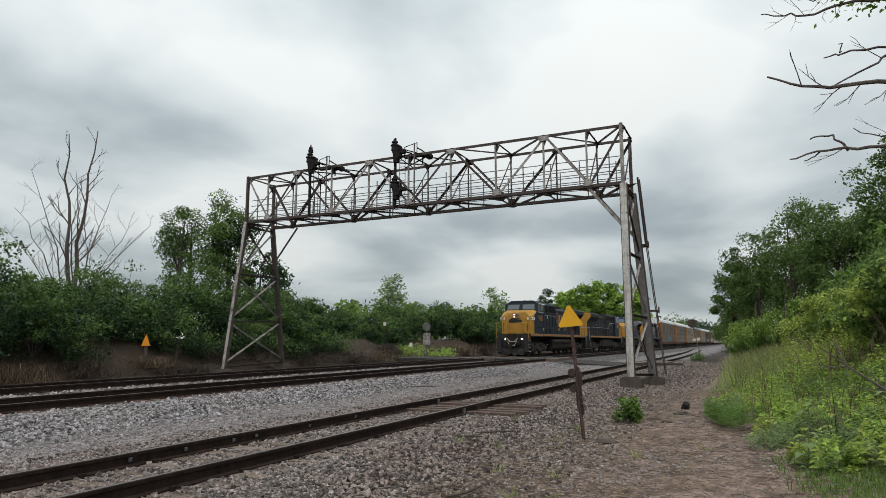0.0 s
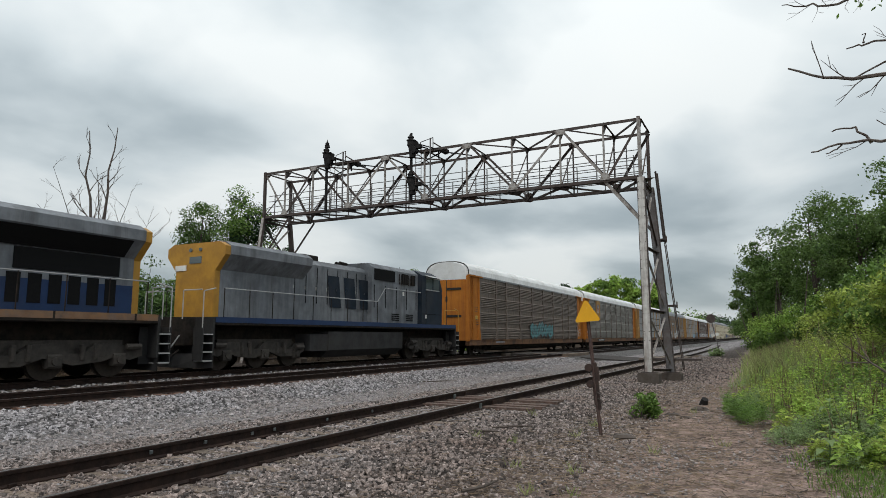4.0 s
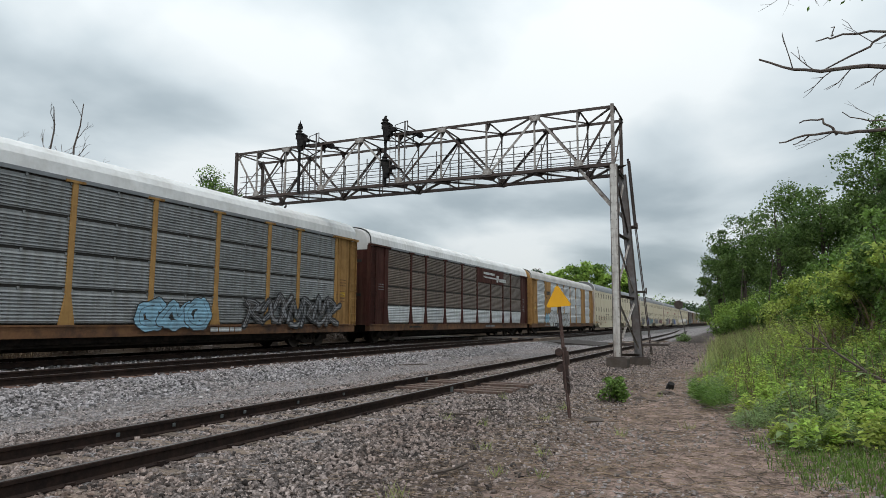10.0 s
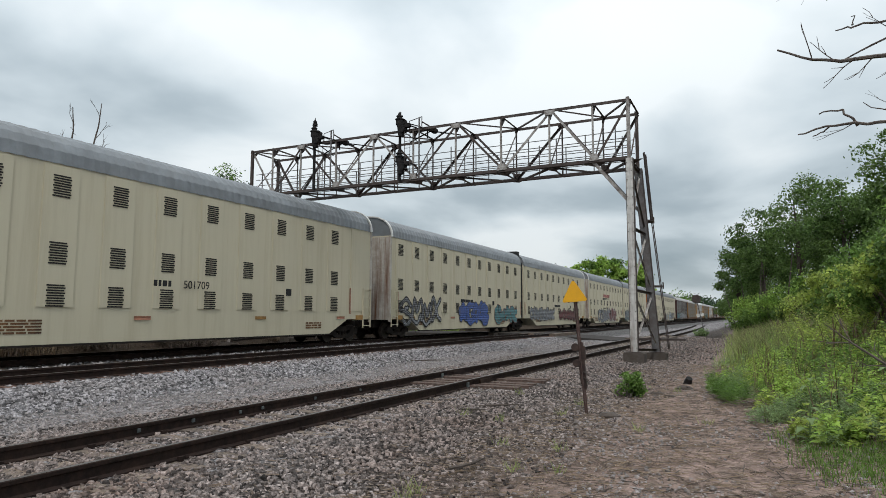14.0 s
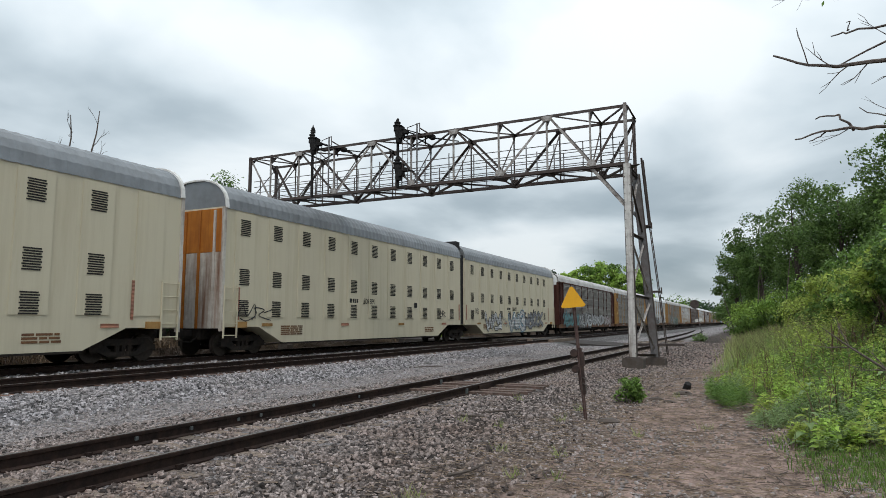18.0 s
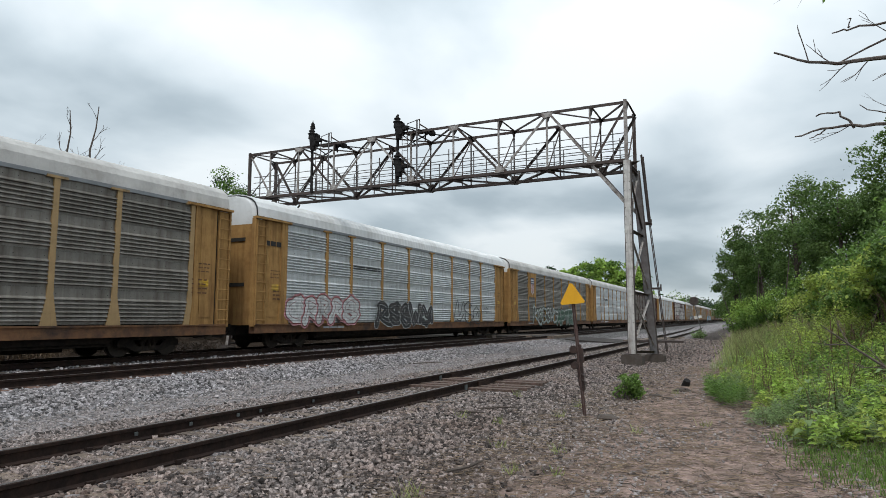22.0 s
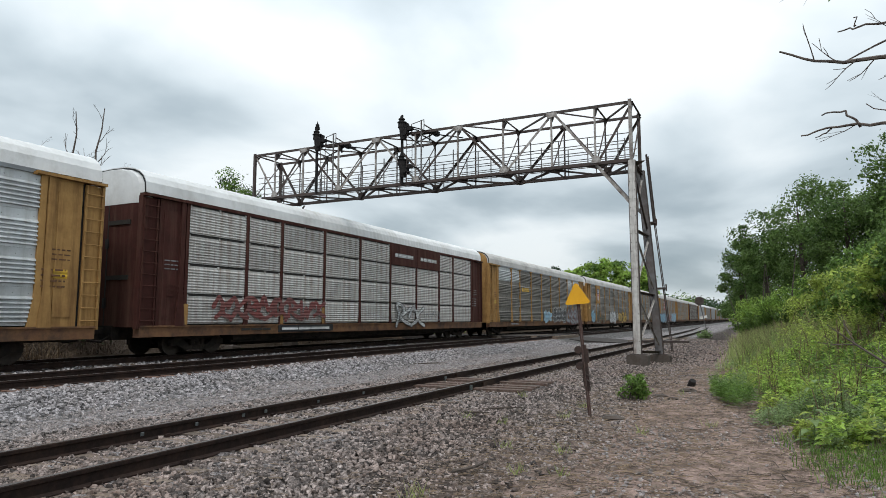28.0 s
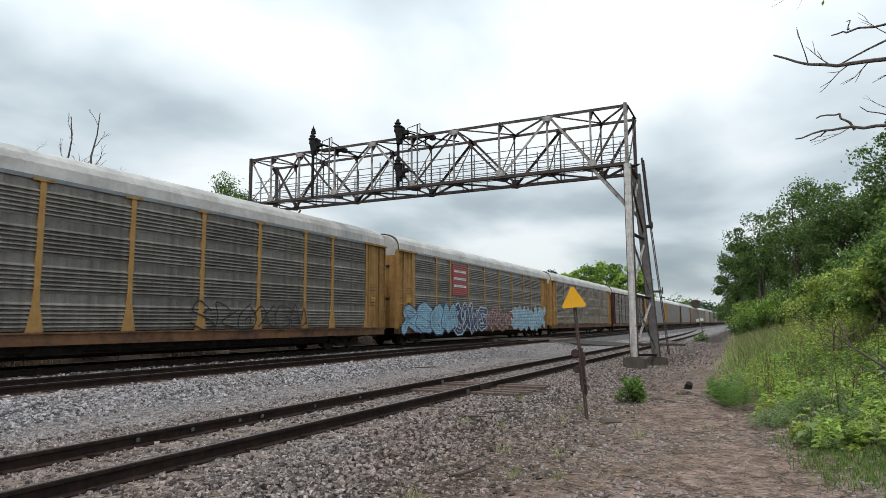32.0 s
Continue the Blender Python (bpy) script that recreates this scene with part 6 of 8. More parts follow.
# ---- train: its make-up, from the front ----
locomotive(50.1, "dark navy wide-cab diesel locomotive with yellow nose and lit headlights", NAVY, NAVY, LOCO_YELLOW, LOCO_GOLD, NAVY, False, "9030", lit=True, rear=LOCO_YELLOW)
locomotive(72.9, "sooty grey diesel locomotive with blue cab running backwards", LOCO_GREY, LOCO_DULL, LOCO_YELLOW, LOCO_GOLD, LOCO_DULL, True, "7381", rear=LOCO_YELLOW, length=21.54)
locomotive(94.6, "grey diesel locomotive with bright blue cab and yellow nose", LOCO_PALE, LOCO_BLUE, LOCO_YELLOW, LOCO_DUSTY, LOCO_BLUE, False, "7858", rear=LOCO_YELLOW, length=21.54)
locomotive(116.4, "dusty grey and blue diesel locomotive with yellow hood end", LOCO_PALE, LOCO_DULL, LOCO_DULL, LOCO_BLUE, LOCO_BLUE, True, "", wide=False, rear=LOCO_YELLOW, length=21.1)

pos = 137.61
step = 28.52


def add(paint, panels, roof, thin=False, full=True, extra="", odd=None, n=[0], hood=None, even=None, post=None):
    global pos
    rname = {ROOF_WHITE: "white", ROOF_DIRTY: "dirty white", ROOF_GREY: "grey"}[roof]
    word = {"bright": "bright galvanised", "mid": "grey", "dark": "sooty grey", "brown": "brown-stained", "white": "chalky white rusting"}[panels]
    n[0] += 1
    v = autorack(pos, paint, panels, roof, "%s autorack, %s panels, %s roof%s" % (paint, word, rname, extra), n[0], thin, full, odd, hood, even, post)
    pos += step
    return v


v = add("orange", "brown", ROOF_WHITE, extra=", teal graffiti", post=PANEL["brown"])
spray(v, 1, -2, 3.5, 1.1, 2.3, "black", "teal")
spray(v, 2, 11.6, 12.7, 1.15, 2.05, "white", w=0.05, wild=0.6)
v = add("orange", "dark", ROOF_WHITE, extra=", shield emblem", post=PANEL["brown"])
y = logo_panel(v, 1, (2, 3), PAINT["yellow"], "yellow panel behind the emblem")
shield(v, y, 4.25, 0.62)
bars(v, y - 0.7, y + 0.7, 3.15, 3.3, 1, BLACK, 5, x=1.622)
part("number_plate", Mesh().box(1.60, 1.625, -8.3, -5.4, 0.70, 0.96), BLACK, v)
bars(v, -8.1, -5.6, 0.74, 0.92, 1, INK["white"], 9, x=1.632)
spray(v, 3, -13.0, -12.2, 1.2, 1.9, "white", w=0.04)
v = add("yellow", "mid", ROOF_WHITE, extra=", black emblem")
part("emblem", Mesh().slab([(-5.6, 3.75), (-5.3, 4.3), (-4.9, 4.3), (-4.5, 3.9), (-4.3, 4.3), (-3.4, 4.3), (-3.7, 3.75)], 1.60, 1.612).box(1.60, 1.612, -6.2, -3.2, 3.55, 3.64).box(1.60, 1.612, -6.2, -3.2, 3.42, 3.48), BLACK, v, "black emblem of plain shapes")
part("number_plate", Mesh().box(1.60, 1.625, -7.6, -4.6, 0.70, 0.96), BLACK, v)
bars(v, -7.4, -4.8, 0.74, 0.92, 1, INK["white"], 9, x=1.632)
spray(v, 64, 4.4, 7.4, 1.1, 2.05, "grey", w=0.05)
bars(v, 4.9, 7.2, 0.68, 0.98, 1, INK["yellow"], 65, x=1.632, name="owner_mark")
v = add("yellow", "brown", ROOF_GREY, extra=", white graffiti", hood=ROOF_WHITE)
part("emblem", Mesh().box(1.60, 1.616, -6.2, -3.9, 3.3, 3.85), BLACK, v, "black name board with plain bars")
for k in range(3):
    part("bar", Mesh().box(1.616, 1.624, -6.0 + 0.7 * k, -5.5 + 0.7 * k, 3.42, 3.74), INK["white"], v)
spray(v, 4, -9.5, -7.0, 1.0, 2.1, "grey", "white", w=0.05, wild=0.4)
spray(v, 5, -3.6, -1.4, 0.85, 1.95, "grey", "white", w=0.04, wild=0.4)
spray(v, 66, -1.2, 0.6, 1.0, 2.5, "grey", "white", w=0.04, wild=0.5)
for k, (a, b) in enumerate(((1.6, 3.5), (3.9, 6.2), (6.6, 8.1), (8.8, 10.8))):
    spray(v, 67 + k, a, b, 1.05, 3.1, "white", w=0.085, wild=0.5)
v = add("yellow", "mid", ROOF_WHITE, extra=", blue and black graffiti")
bars(v, -7.2, -4.6, 3.5, 4.0, 2, BLACK, 12, x=1.616, name="emblem")
spray(v, 7, 0.9, 3.9, 0.85, 1.95, "black", "lightblue", w=0.05, fat=0.34, style=(1, 3, 0))
spray(v, 8, 5.8, 11.9, 0.95, 2.15, "black", "grey", w=0.13, fat=0.1, style=(0, 2, 4, 6), wild=0.3)
bars(v, 4.0, 5.6, 0.70, 0.94, 1, INK["white"], 71, x=1.632, name="owner_mark")
v = add("brown", "brown", ROOF_WHITE, extra=", white script", odd={0: "bright"}, even=True)
for b in (5, 6):
    logo_panel(v, b, (3, 3), PAINT["brown"], "oxide brown name panel")
bars(v, 2.6, 5.0, 4.62, 4.88, 1, INK["white"], 14, x=1.622, name="name_script")
part("name_script", Mesh().slab([(2.5, 4.52), (2.9, 4.40), (5.4, 4.40), (5.4, 4.50)], 1.61, 1.622).slab([(5.4, 4.2), (5.8, 4.2), (6.0, 4.72), (5.4, 4.72)], 1.61, 1.622).box(1.61, 1.622, 6.05, 7.7, 4.25, 4.52), INK["white"], v)
bars(v, 3.0, 5.0, 0.74, 0.94, 1, INK["grey"], 72, x=1.632, name="car_number")
v = add("yellow", "bright", ROOF_DIRTY, extra=", name panel, graffiti", hood=PAINT["yellow"])
logo_panel(v, 7, (0, 3), PAINT["yellow"], "plain yellow full-height panel")
y = logo_panel(v, 1, (0, 3), PAINT["yellow"], "yellow full-height name panel")
part("emblem", Mesh().box(1.612, 1.622, y - 0.85, y - 0.78, 3.6, 4.3).box(1.612, 1.622, y + 0.78, y + 0.85, 3.6, 4.3).box(1.612, 1.622, y - 0.85, y - 0.7, 4.25, 4.3).box(1.612, 1.622, y - 0.85, y - 0.7, 3.6, 3.65).box(1.612, 1.622, y + 0.7, y + 0.85, 4.25, 4.3).box(1.612, 1.622, y + 0.7, y + 0.85, 3.6, 3.65).slab([(y - 0.55, 3.8), (y - 0.22, 3.8), (y - 0.16, 4.15), (y - 0.49, 4.15)], 1.612, 1.622).slab([(y - 0.14, 3.8), (y + 0.18, 3.8), (y + 0.24, 4.15), (y - 0.08, 4.15)], 1.612, 1.622).slab([(y + 0.26, 3.8), (y + 0.58, 3.8), (y + 0.64, 4.15), (y + 0.32, 4.15)], 1.612, 1.622), BLACK, v, "black bracketed bars")
for q in (-0.6, -0.42, 0.42, 0.6):
    part("dot", Mesh().tube((1.612, y + q, 3.5), (1.622, y + q, 3.5), 0.07, n=10), BLACK, v)
spray(v, 10, -9.1, -7.8, 1.0, 2.0, "black", "lightblue", w=0.06, fat=0.5, style=(3,))
spray(v, 11, -7.6, -3.4, 0.66, 2.15, "black", "white", w=0.07, fat=0.42, wild=0.12)
spray(v, 12, -2.5, 0.5, 1.4, 2.1, "black", "white", w=0.06, fat=0.38, wild=0.12)
spray(v, 73, -2.5, 0.5, 0.66, 1.35, "black", "white", w=0.06, fat=0.38, wild=0.12)
part("car_plate", Mesh().box(1.60, 1.66, -5.6, -2.9, 0.66, 1.03), BLACK, v, "black plate with the car number")
lettering("690099", 0.34, INK["white"], v, pose(1.664, -3.75, 0.73, 90, 0, 90), "car_number")
bars(v, -5.45, -4.75, 0.74, 0.96, 1, INK["white"], 77, x=1.668, name="reporting_mark")
step = 22.1
units = []
for k in range(8):
    units.append(cream_car(pos, k % 2 == 0, "cream articulated autorack unit with vents and graffiti" if k in (0, 2, 3, 4, 5, 7) else "clean cream articulated autorack unit with slotted vents", 40 + k))
    pos += 22.09
u = units
for k, text in ((0, "501709"), (1, "501709"), (4, "314372"), (5, "314372"), (6, "501891"), (7, "501891")):
    lettering(text, 0.38, BLACK, u[k], pose(1.545, -0.6 if k not in (4, 5) else -0.25, 2.1, 90, 0, 90), "car_number")
    bars(u[k], -2.35 if k not in (4, 5) else -2.6, -1.6 if k not in (4, 5) else -1.35, 2.08, 2.38, 1, BLACK, 3 + k, x=1.548, name="reporting_mark")
for k in (2, 3):
    bars(u[k], -1.5, 0.5, 2.05, 2.35, 1, BLACK, 4 + k, x=1.548, name="car_number")
spray(u[0], 20, -7.8, -2.4, 0.9, 1.95, "rust", x=1.552, w=0.05, wild=0.3)
spray(u[0], 21, -11.0, -9.4, 3.2, 3.75, "rust", x=1.552, w=0.04)
spray(u[0], 74, -9.4, -8.1, 0.98, 1.4, "rust", x=1.552, w=0.03)
spray(u[2], 22, -9.3, -4.6, 0.75, 2.1, "black", "grey", x=1.552, w=0.12, fat=0.1, wild=0.35)
spray(u[2], 23, -1.7, 3.1, 0.7, 2.2, "black", "blue", x=1.552, fat=0.34)
spray(u[2], 75, 4.5, 8.9, 0.7, 2.0, "maroon", "teal", x=1.552, fat=0.3)
spray(u[3], 24, -8.8, -2.0, 0.9, 2.0, "black", "grey", x=1.552)
spray(u[3], 25, 0.0, 6.0, 0.9, 1.9, "black", "maroon", x=1.552)
for k in (4, 5):
    for j in range(4):
        q = -2.55 + 0.95 * j
        part("emblem", Mesh().slab([(q, 3.58), (q + 0.78, 3.6), (q + 0.92, 3.98), (q + 0.14, 3.96)], 1.54, 1.55), INK["red"], u[k], "red slanted name bars")
    part("emblem_trim", Mesh().slab([(-2.95, 3.28), (0.9, 3.44), (0.95, 3.5), (-2.75, 3.5)], 1.54, 1.55), BLACK, u[k])
spray(u[4], 26, -5.6, 0.6, 0.6, 2.1, "black", "grey", x=1.552, w=0.1)
spray(u[4], 28, 0.9, 4.9, 0.5, 2.35, "white", "maroon", x=1.552, w=0.05, fat=0.34, halo="grey", style=(4, 2, 1))
spray(u[5], 29, -9.3, -4.5, 0.6, 2.25, "black", "grey", x=1.552, w=0.09, fat=0.16, halo="teal")
spray(u[5], 30, -3.6, 0.2, 0.5, 2.3, "lightblue", "blue", x=1.552, w=0.05, fat=0.4, style=(1, 3, 0))
spray(u[6], 31, 7.3, 8.0, 1.5, 1.95, "black", x=1.552, w=0.05, wild=0.5)
spray(u[6], 32, -9.6, -8.0, 1.2, 2.0, "black", x=1.552, w=0.05)
spray(u[7], 33, -6.7, -3.8, 0.6, 1.95, "black", "white", x=1.552, w=0.09, fat=0.18)
spray(u[7], 76, -3.8, -1.9, 0.7, 1.8, "grey", x=1.552, w=0.05, wild=0.5)
spray(u[7], 34, -1.8, 1.6, 0.6, 2.15, "black", "white", x=1.552, w=0.09, fat=0.2, halo="lightblue")
spray(u[7], 35, 1.7, 6.5, 0.7, 2.15, "black", "grey", x=1.552, w=0.1, fat=0.16)
spray(u[7], 36, -8.6, -8.1, 1.75, 2.2, "black", x=1.552, w=0.05)
step = 28.54
v = add("brown", "dark", ROOF_DIRTY, thin=True, extra=", pale graffiti", hood=ROOF_WHITE)
spray(v, 41, -12.1, -6.2, 0.75, 2.1, "black", "teal", w=0.07, fat=0.2, wild=0.4, style=(0, 2, 4, 6))
spray(v, 42, -5.7, -0.1, 0.75, 2.1, "black", "white", w=0.16, fat=0.14, word="NUMB", halo="grey", wild=0.08)
spray(v, 43, 0.4, 6.6, 0.9, 2.0, "grey", "white", w=0.08, fat=0.12)
spray(v, 78, 7.0, 10.6, 0.75, 1.9, "maroon", "white", w=0.05, fat=0.1, wild=0.4)
bars(v, -3.6, -2.0, 3.5, 4.0, 2, BLACK, 79, x=1.60, name="emblem", fill=0.4)
v = add("yellow", "dark", ROOF_DIRTY, extra=", round emblem", hood=ROOF_WHITE, post=DUSTY_POST)
e = part("emblem", Mesh().tube((1.575, -HL + 1.2, 4.25), (1.586, -HL + 1.2, 4.25), 0.34, n=20), INK["navy"], v, "round blue and white emblem")
part("ring", Mesh().tube((1.586, -HL + 1.2, 4.25), (1.590, -HL + 1.2, 4.25), 0.22, n=20), INK["lightblue"], e)
part("cross", Mesh().box(1.590, 1.594, -HL + 1.16, -HL + 1.24, 4.03, 4.47).box(1.590, 1.594, -HL + 0.98, -HL + 1.42, 4.21, 4.29), INK["white"], e)
v = add("yellow", "bright", ROOF_WHITE, extra=", pink and black graffiti")
bars(v, -6.9, -4.4, 3.5, 3.75, 1, BLACK, 23, x=1.59, name="name_script")
bars(v, -13.0, -12.0, 4.0, 4.3, 1, BLACK, 80, x=1.59, name="name_script")
spray(v, 44, -11.6, -6.7, 1.0, 2.2, "maroon", "white", w=0.07, fat=0.32, halo="pink")
spray(v, 45, -4.7, 1.1, 0.75, 2.15, "white", "black", w=0.05, fat=0.26, wild=0.3)
spray(v, 46, 4.6, 8.9, 0.8, 2.4, "black", w=0.085, wild=0.25, style=(0, 3, 3, 1))
spray(v, 81, 9.0, 10.2, 1.5, 2.0, "black", w=0.04, wild=0.5)
v = add("yellow", "dark", ROOF_DIRTY, extra=", emblem, green graffiti", hood=ROOF_WHITE)
y = logo_panel(v, 1, (2, 3), PAINT["yellow"], "yellow panel behind the emblem")
shield(v, y, 4.05, 0.95)
spray(v, 47, -7.9, -0.6, 0.8, 2.3, "green", "white", w=0.09, fat=0.1, wild=0.35)
spray(v, 48, -0.6, 6.5, 0.65, 2.25, "white", "green", w=0.07, fat=0.34, word="APTER", halo="green", wild=0.1)
spray(v, 82, 9.3, 10.9, 1.25, 2.2, "white", w=0.05, wild=0.5, style=(3, 1))
v = add("yellow", "bright", ROOF_DIRTY, extra=", black script")
bars(v, -7.6, -4.9, 3.4, 3.85, 1, BLACK, 25, x=1.59, name="name_script")
spray(v, 49, 1.8, 3.1, 0.8, 2.1, "black", w=0.08, style=(0,))
spray(v, 83, 9.2, 11.2, 0.85, 2.2, "black", w=0.07, style=(0,))
bars(v, -7.0, -4.9, 0.72, 0.95, 1, INK["white"], 84, x=1.632, name="car_number")
v = add("brown", "brown", ROOF_DIRTY, thin=True, extra=", white graffiti")
spray(v, 50, -5.1, 6.2, 0.8, 1.9, "white", w=0.09, wild=0.4)
v = add("yellow", "bright", ROOF_WHITE, extra=", worn end doors")
v = add("brown", "white", ROOF_WHITE, thin=True, extra=", name panel")
for b in (5, 6):
    y = logo_panel(v, b, (3, 3), PAINT["brown"], "oxide brown name panel")
    bars(v, y - 1.0, y + 1.0, 4.4, 4.7, 1, INK["white"], 26 + b, x=1.622, name="name_bar")
part("number_plate", Mesh().box(1.60, 1.625, -7.2, -3.6, 0.70, 0.98), BLACK, v)
bars(v, -7.0, -3.8, 0.74, 0.92, 1, INK["white"], 29, x=1.632)
spray(v, 51, -10.7, -4.4, 1.05, 2.1, "maroon", w=0.2, wild=0.12, style=(4, 6, 0, 2))
spray(v, 52, 1.9, 4.8, 0.75, 2.1, "black", "white", w=0.06, fat=0.12, wild=0.3)
spray(v, 53, 5.0, 7.1, 0.9, 1.9, "grey", w=0.06, wild=0.5)
for e in (-HL + END + 0.02, -HL + END + 4.82, -HL + END + 7.52):
    part("reflector", Mesh().box(1.60, 1.615, e - 0.09, e + 0.09, 1.02, 1.7), PAINT["yellow"], v)
v = add("yellow", "dark", ROOF_DIRTY, extra=", pale graffiti", odd={(0, 3): "bright", (1, 3): "bright", (7, 3): "bright", (8, 3): "bright"}, hood=PAINT["yellow"])
bars(v, -6.6, -4.8, 3.3, 3.8, 1, INK["yellow"], 31, x=1.60, name="emblem")
spray(v, 54, -0.8, 1.1, 0.95, 1.9, "white", "lightblue", w=0.05, fat=0.3)
spray(v, 85, 2.0, 6.0, 0.9, 2.2, "white", "black", w=0.08, fat=0.36, wild=0.1)
spray(v, 55, 6.7, 11.5, 0.8, 2.2, "black", "grey", w=0.06, fat=0.2, wild=0.4, halo="maroon")
v = add("yellow", "dark", ROOF_DIRTY, extra=", emblem, blue graffiti", hood=ROOF_WHITE)
y = logo_panel(v, 1, (2, 3), PAINT["yellow"], "yellow panel behind the emblem")
shield(v, y, 4.05, 0.95)
spray(v, 56, -11.6, -10.2, 0.75, 2.2, "black", "lightblue", w=0.06, fat=0.3)
spray(v, 86, -8.9, -4.8, 0.75, 1.9, "rust", "green", w=0.05, fat=0.14, wild=0.4)
spray(v, 57, -1.6, 1.8, 0.75, 2.2, "black", "white", w=0.07, fat=0.26, wild=0.3, halo="grey")
spray(v, 87, 2.6, 3.7, 1.3, 2.0, "white", w=0.06, wild=0.5)
spray(v, 58, 3.7, 9.2, 0.75, 2.1, "black", "yellow", w=0.08, fat=0.16, wild=0.35)
v = add("yellow", "dark", ROOF_DIRTY, extra=", small pale emblem")
part("emblem", Mesh().box(1.60, 1.612, -9.2, -7.1, 3.1, 4.9), PAINT["yellow"], v, "yellow board with a white and green emblem")
part("emblem_field", Mesh().slab([(-8.9, 3.5), (-7.35, 3.5), (-7.35, 4.2), (-8.2, 4.6), (-8.9, 4.6)], 1.612, 1.618), INK["white"], v)
part("emblem_trim", Mesh().slab([(-8.5, 3.45), (-7.3, 3.45), (-7.3, 4.3)], 1.618, 1.626), INK["green"], v)
spray(v, 59, 1.0, 7.1, 0.8, 2.1, "black", w=0.07, wild=0.3)
v = add("yellow", "dark", ROOF_DIRTY, extra=", red panel, graffiti")
part("logo_panel", Mesh().box(1.56, 1.616, -6.8, -4.5, 2.95, 4.9), INK["red"], v, "red name panel with white bars")
bars(v, -6.6, -4.7, 3.3, 4.7, 3, INK["white"], 33, x=1.624, name="name_bar", fill=0.4)
spray(v, 60, -13.0, -6.6, 0.6, 2.4, "navy", "lightblue", w=0.09, fat=0.3, wild=0.3)
spray(v, 61, -6.6, -1.5, 0.6, 2.3, "white", "navy", w=0.09, fat=0.2, wild=0.3, halo="lightblue")
spray(v, 62, -1.5, 4.0, 0.6, 2.2, "white", "maroon", w=0.06, fat=0.2, wild=0.3)
spray(v, 63, 4.0, 12.2, 0.6, 2.4, "white", "lightblue", w=0.08, fat=0.26, wild=0.3)
v = add("yellow", "dark", ROOF_DIRTY, extra=", plain sides")
v = add("brown", "dark", ROOF_DIRTY, thin=True, extra=", plain sides")
v = add("yellow", "mid", ROOF_WHITE, full=False, extra=", far back")
for k in range(24):
    add("brown" if k % 4 == 1 else "yellow", ("dark", "mid", "brown", "dark", "mid")[k % 5], ROOF_DIRTY if k % 3 else ROOF_WHITE, full=False, extra=", far back")

# ---- plants ----
def leaf_quads(c, size, rng, long=0.62, facing=None, loose=0.7):
    """Diamond leaves at the places c, facing more or less the given way."""
    n = len(c)
    w = rng.normal(size=(n, 3))
    w = w if facing is None else facing + w * loose
    w /= np.linalg.norm(w, axis=1)[:, None]
    u = np.cross(w, rng.normal(size=(n, 3)))
    u /= np.linalg.norm(u, axis=1)[:, None]
    v = np.cross(w, u)
    s = (size * rng.uniform(0.6, 1.35, n))[:, None]
    verts = np.stack([c - u * s * 0.5, c + v * s * long * 0.5, c + u * s * 0.5, c - v * s * long * 0.5], 1).reshape(-1, 3)
    return verts, np.arange(4 * n).reshape(n, 4)


def lobes(rng, centre, radii, count, per, size, low=-0.7):
    """Leaf places over the rounded lobes of an uneven crown, and the way each leaf faces."""
    d = rng.normal(size=(count * 3, 3))
    d /= np.linalg.norm(d, axis=1)[:, None]
    d = d[d[:, 2] > low][:count]
    n = len(d)
    p = np.asarray(centre) + d * np.asarray(radii) * (0.2 + 0.74 * rng.random(n) ** 0.6)[:, None]
    r = size * rng.uniform(0.6, 1.25, n)
    e = rng.normal(size=(n * per, 3))
    e[:, 2] += 0.45
    e /= np.linalg.norm(e, axis=1)[:, None]
    rr = np.repeat(r, per)[:, None] * ((0.45 + 0.68 * rng.random(n * per) ** 0.6) * np.where(rng.random(n * per) < 0.14, 1.45, 1.0))[:, None]
    q = np.repeat(p, per, 0) + e * rr * np.array([1, 1, 0.75])
    return q, e * 0.8 + np.array([0, 0, 0.45]), p


def limbs(m, base, tips, r0, rng, bend=0.25):
    base = Vector(base)
    for t in tips:
        t = Vector(t)
        mid = base.lerp(t, 0.5) + Vector(rng.normal(size=3) * bend)
        mid.z += 0.15 * (t - base).length
        m.tube(base, mid, r0, r0 * 0.6, n=5).tube(mid, t, r0 * 0.6, r0 * 0.2, n=5)


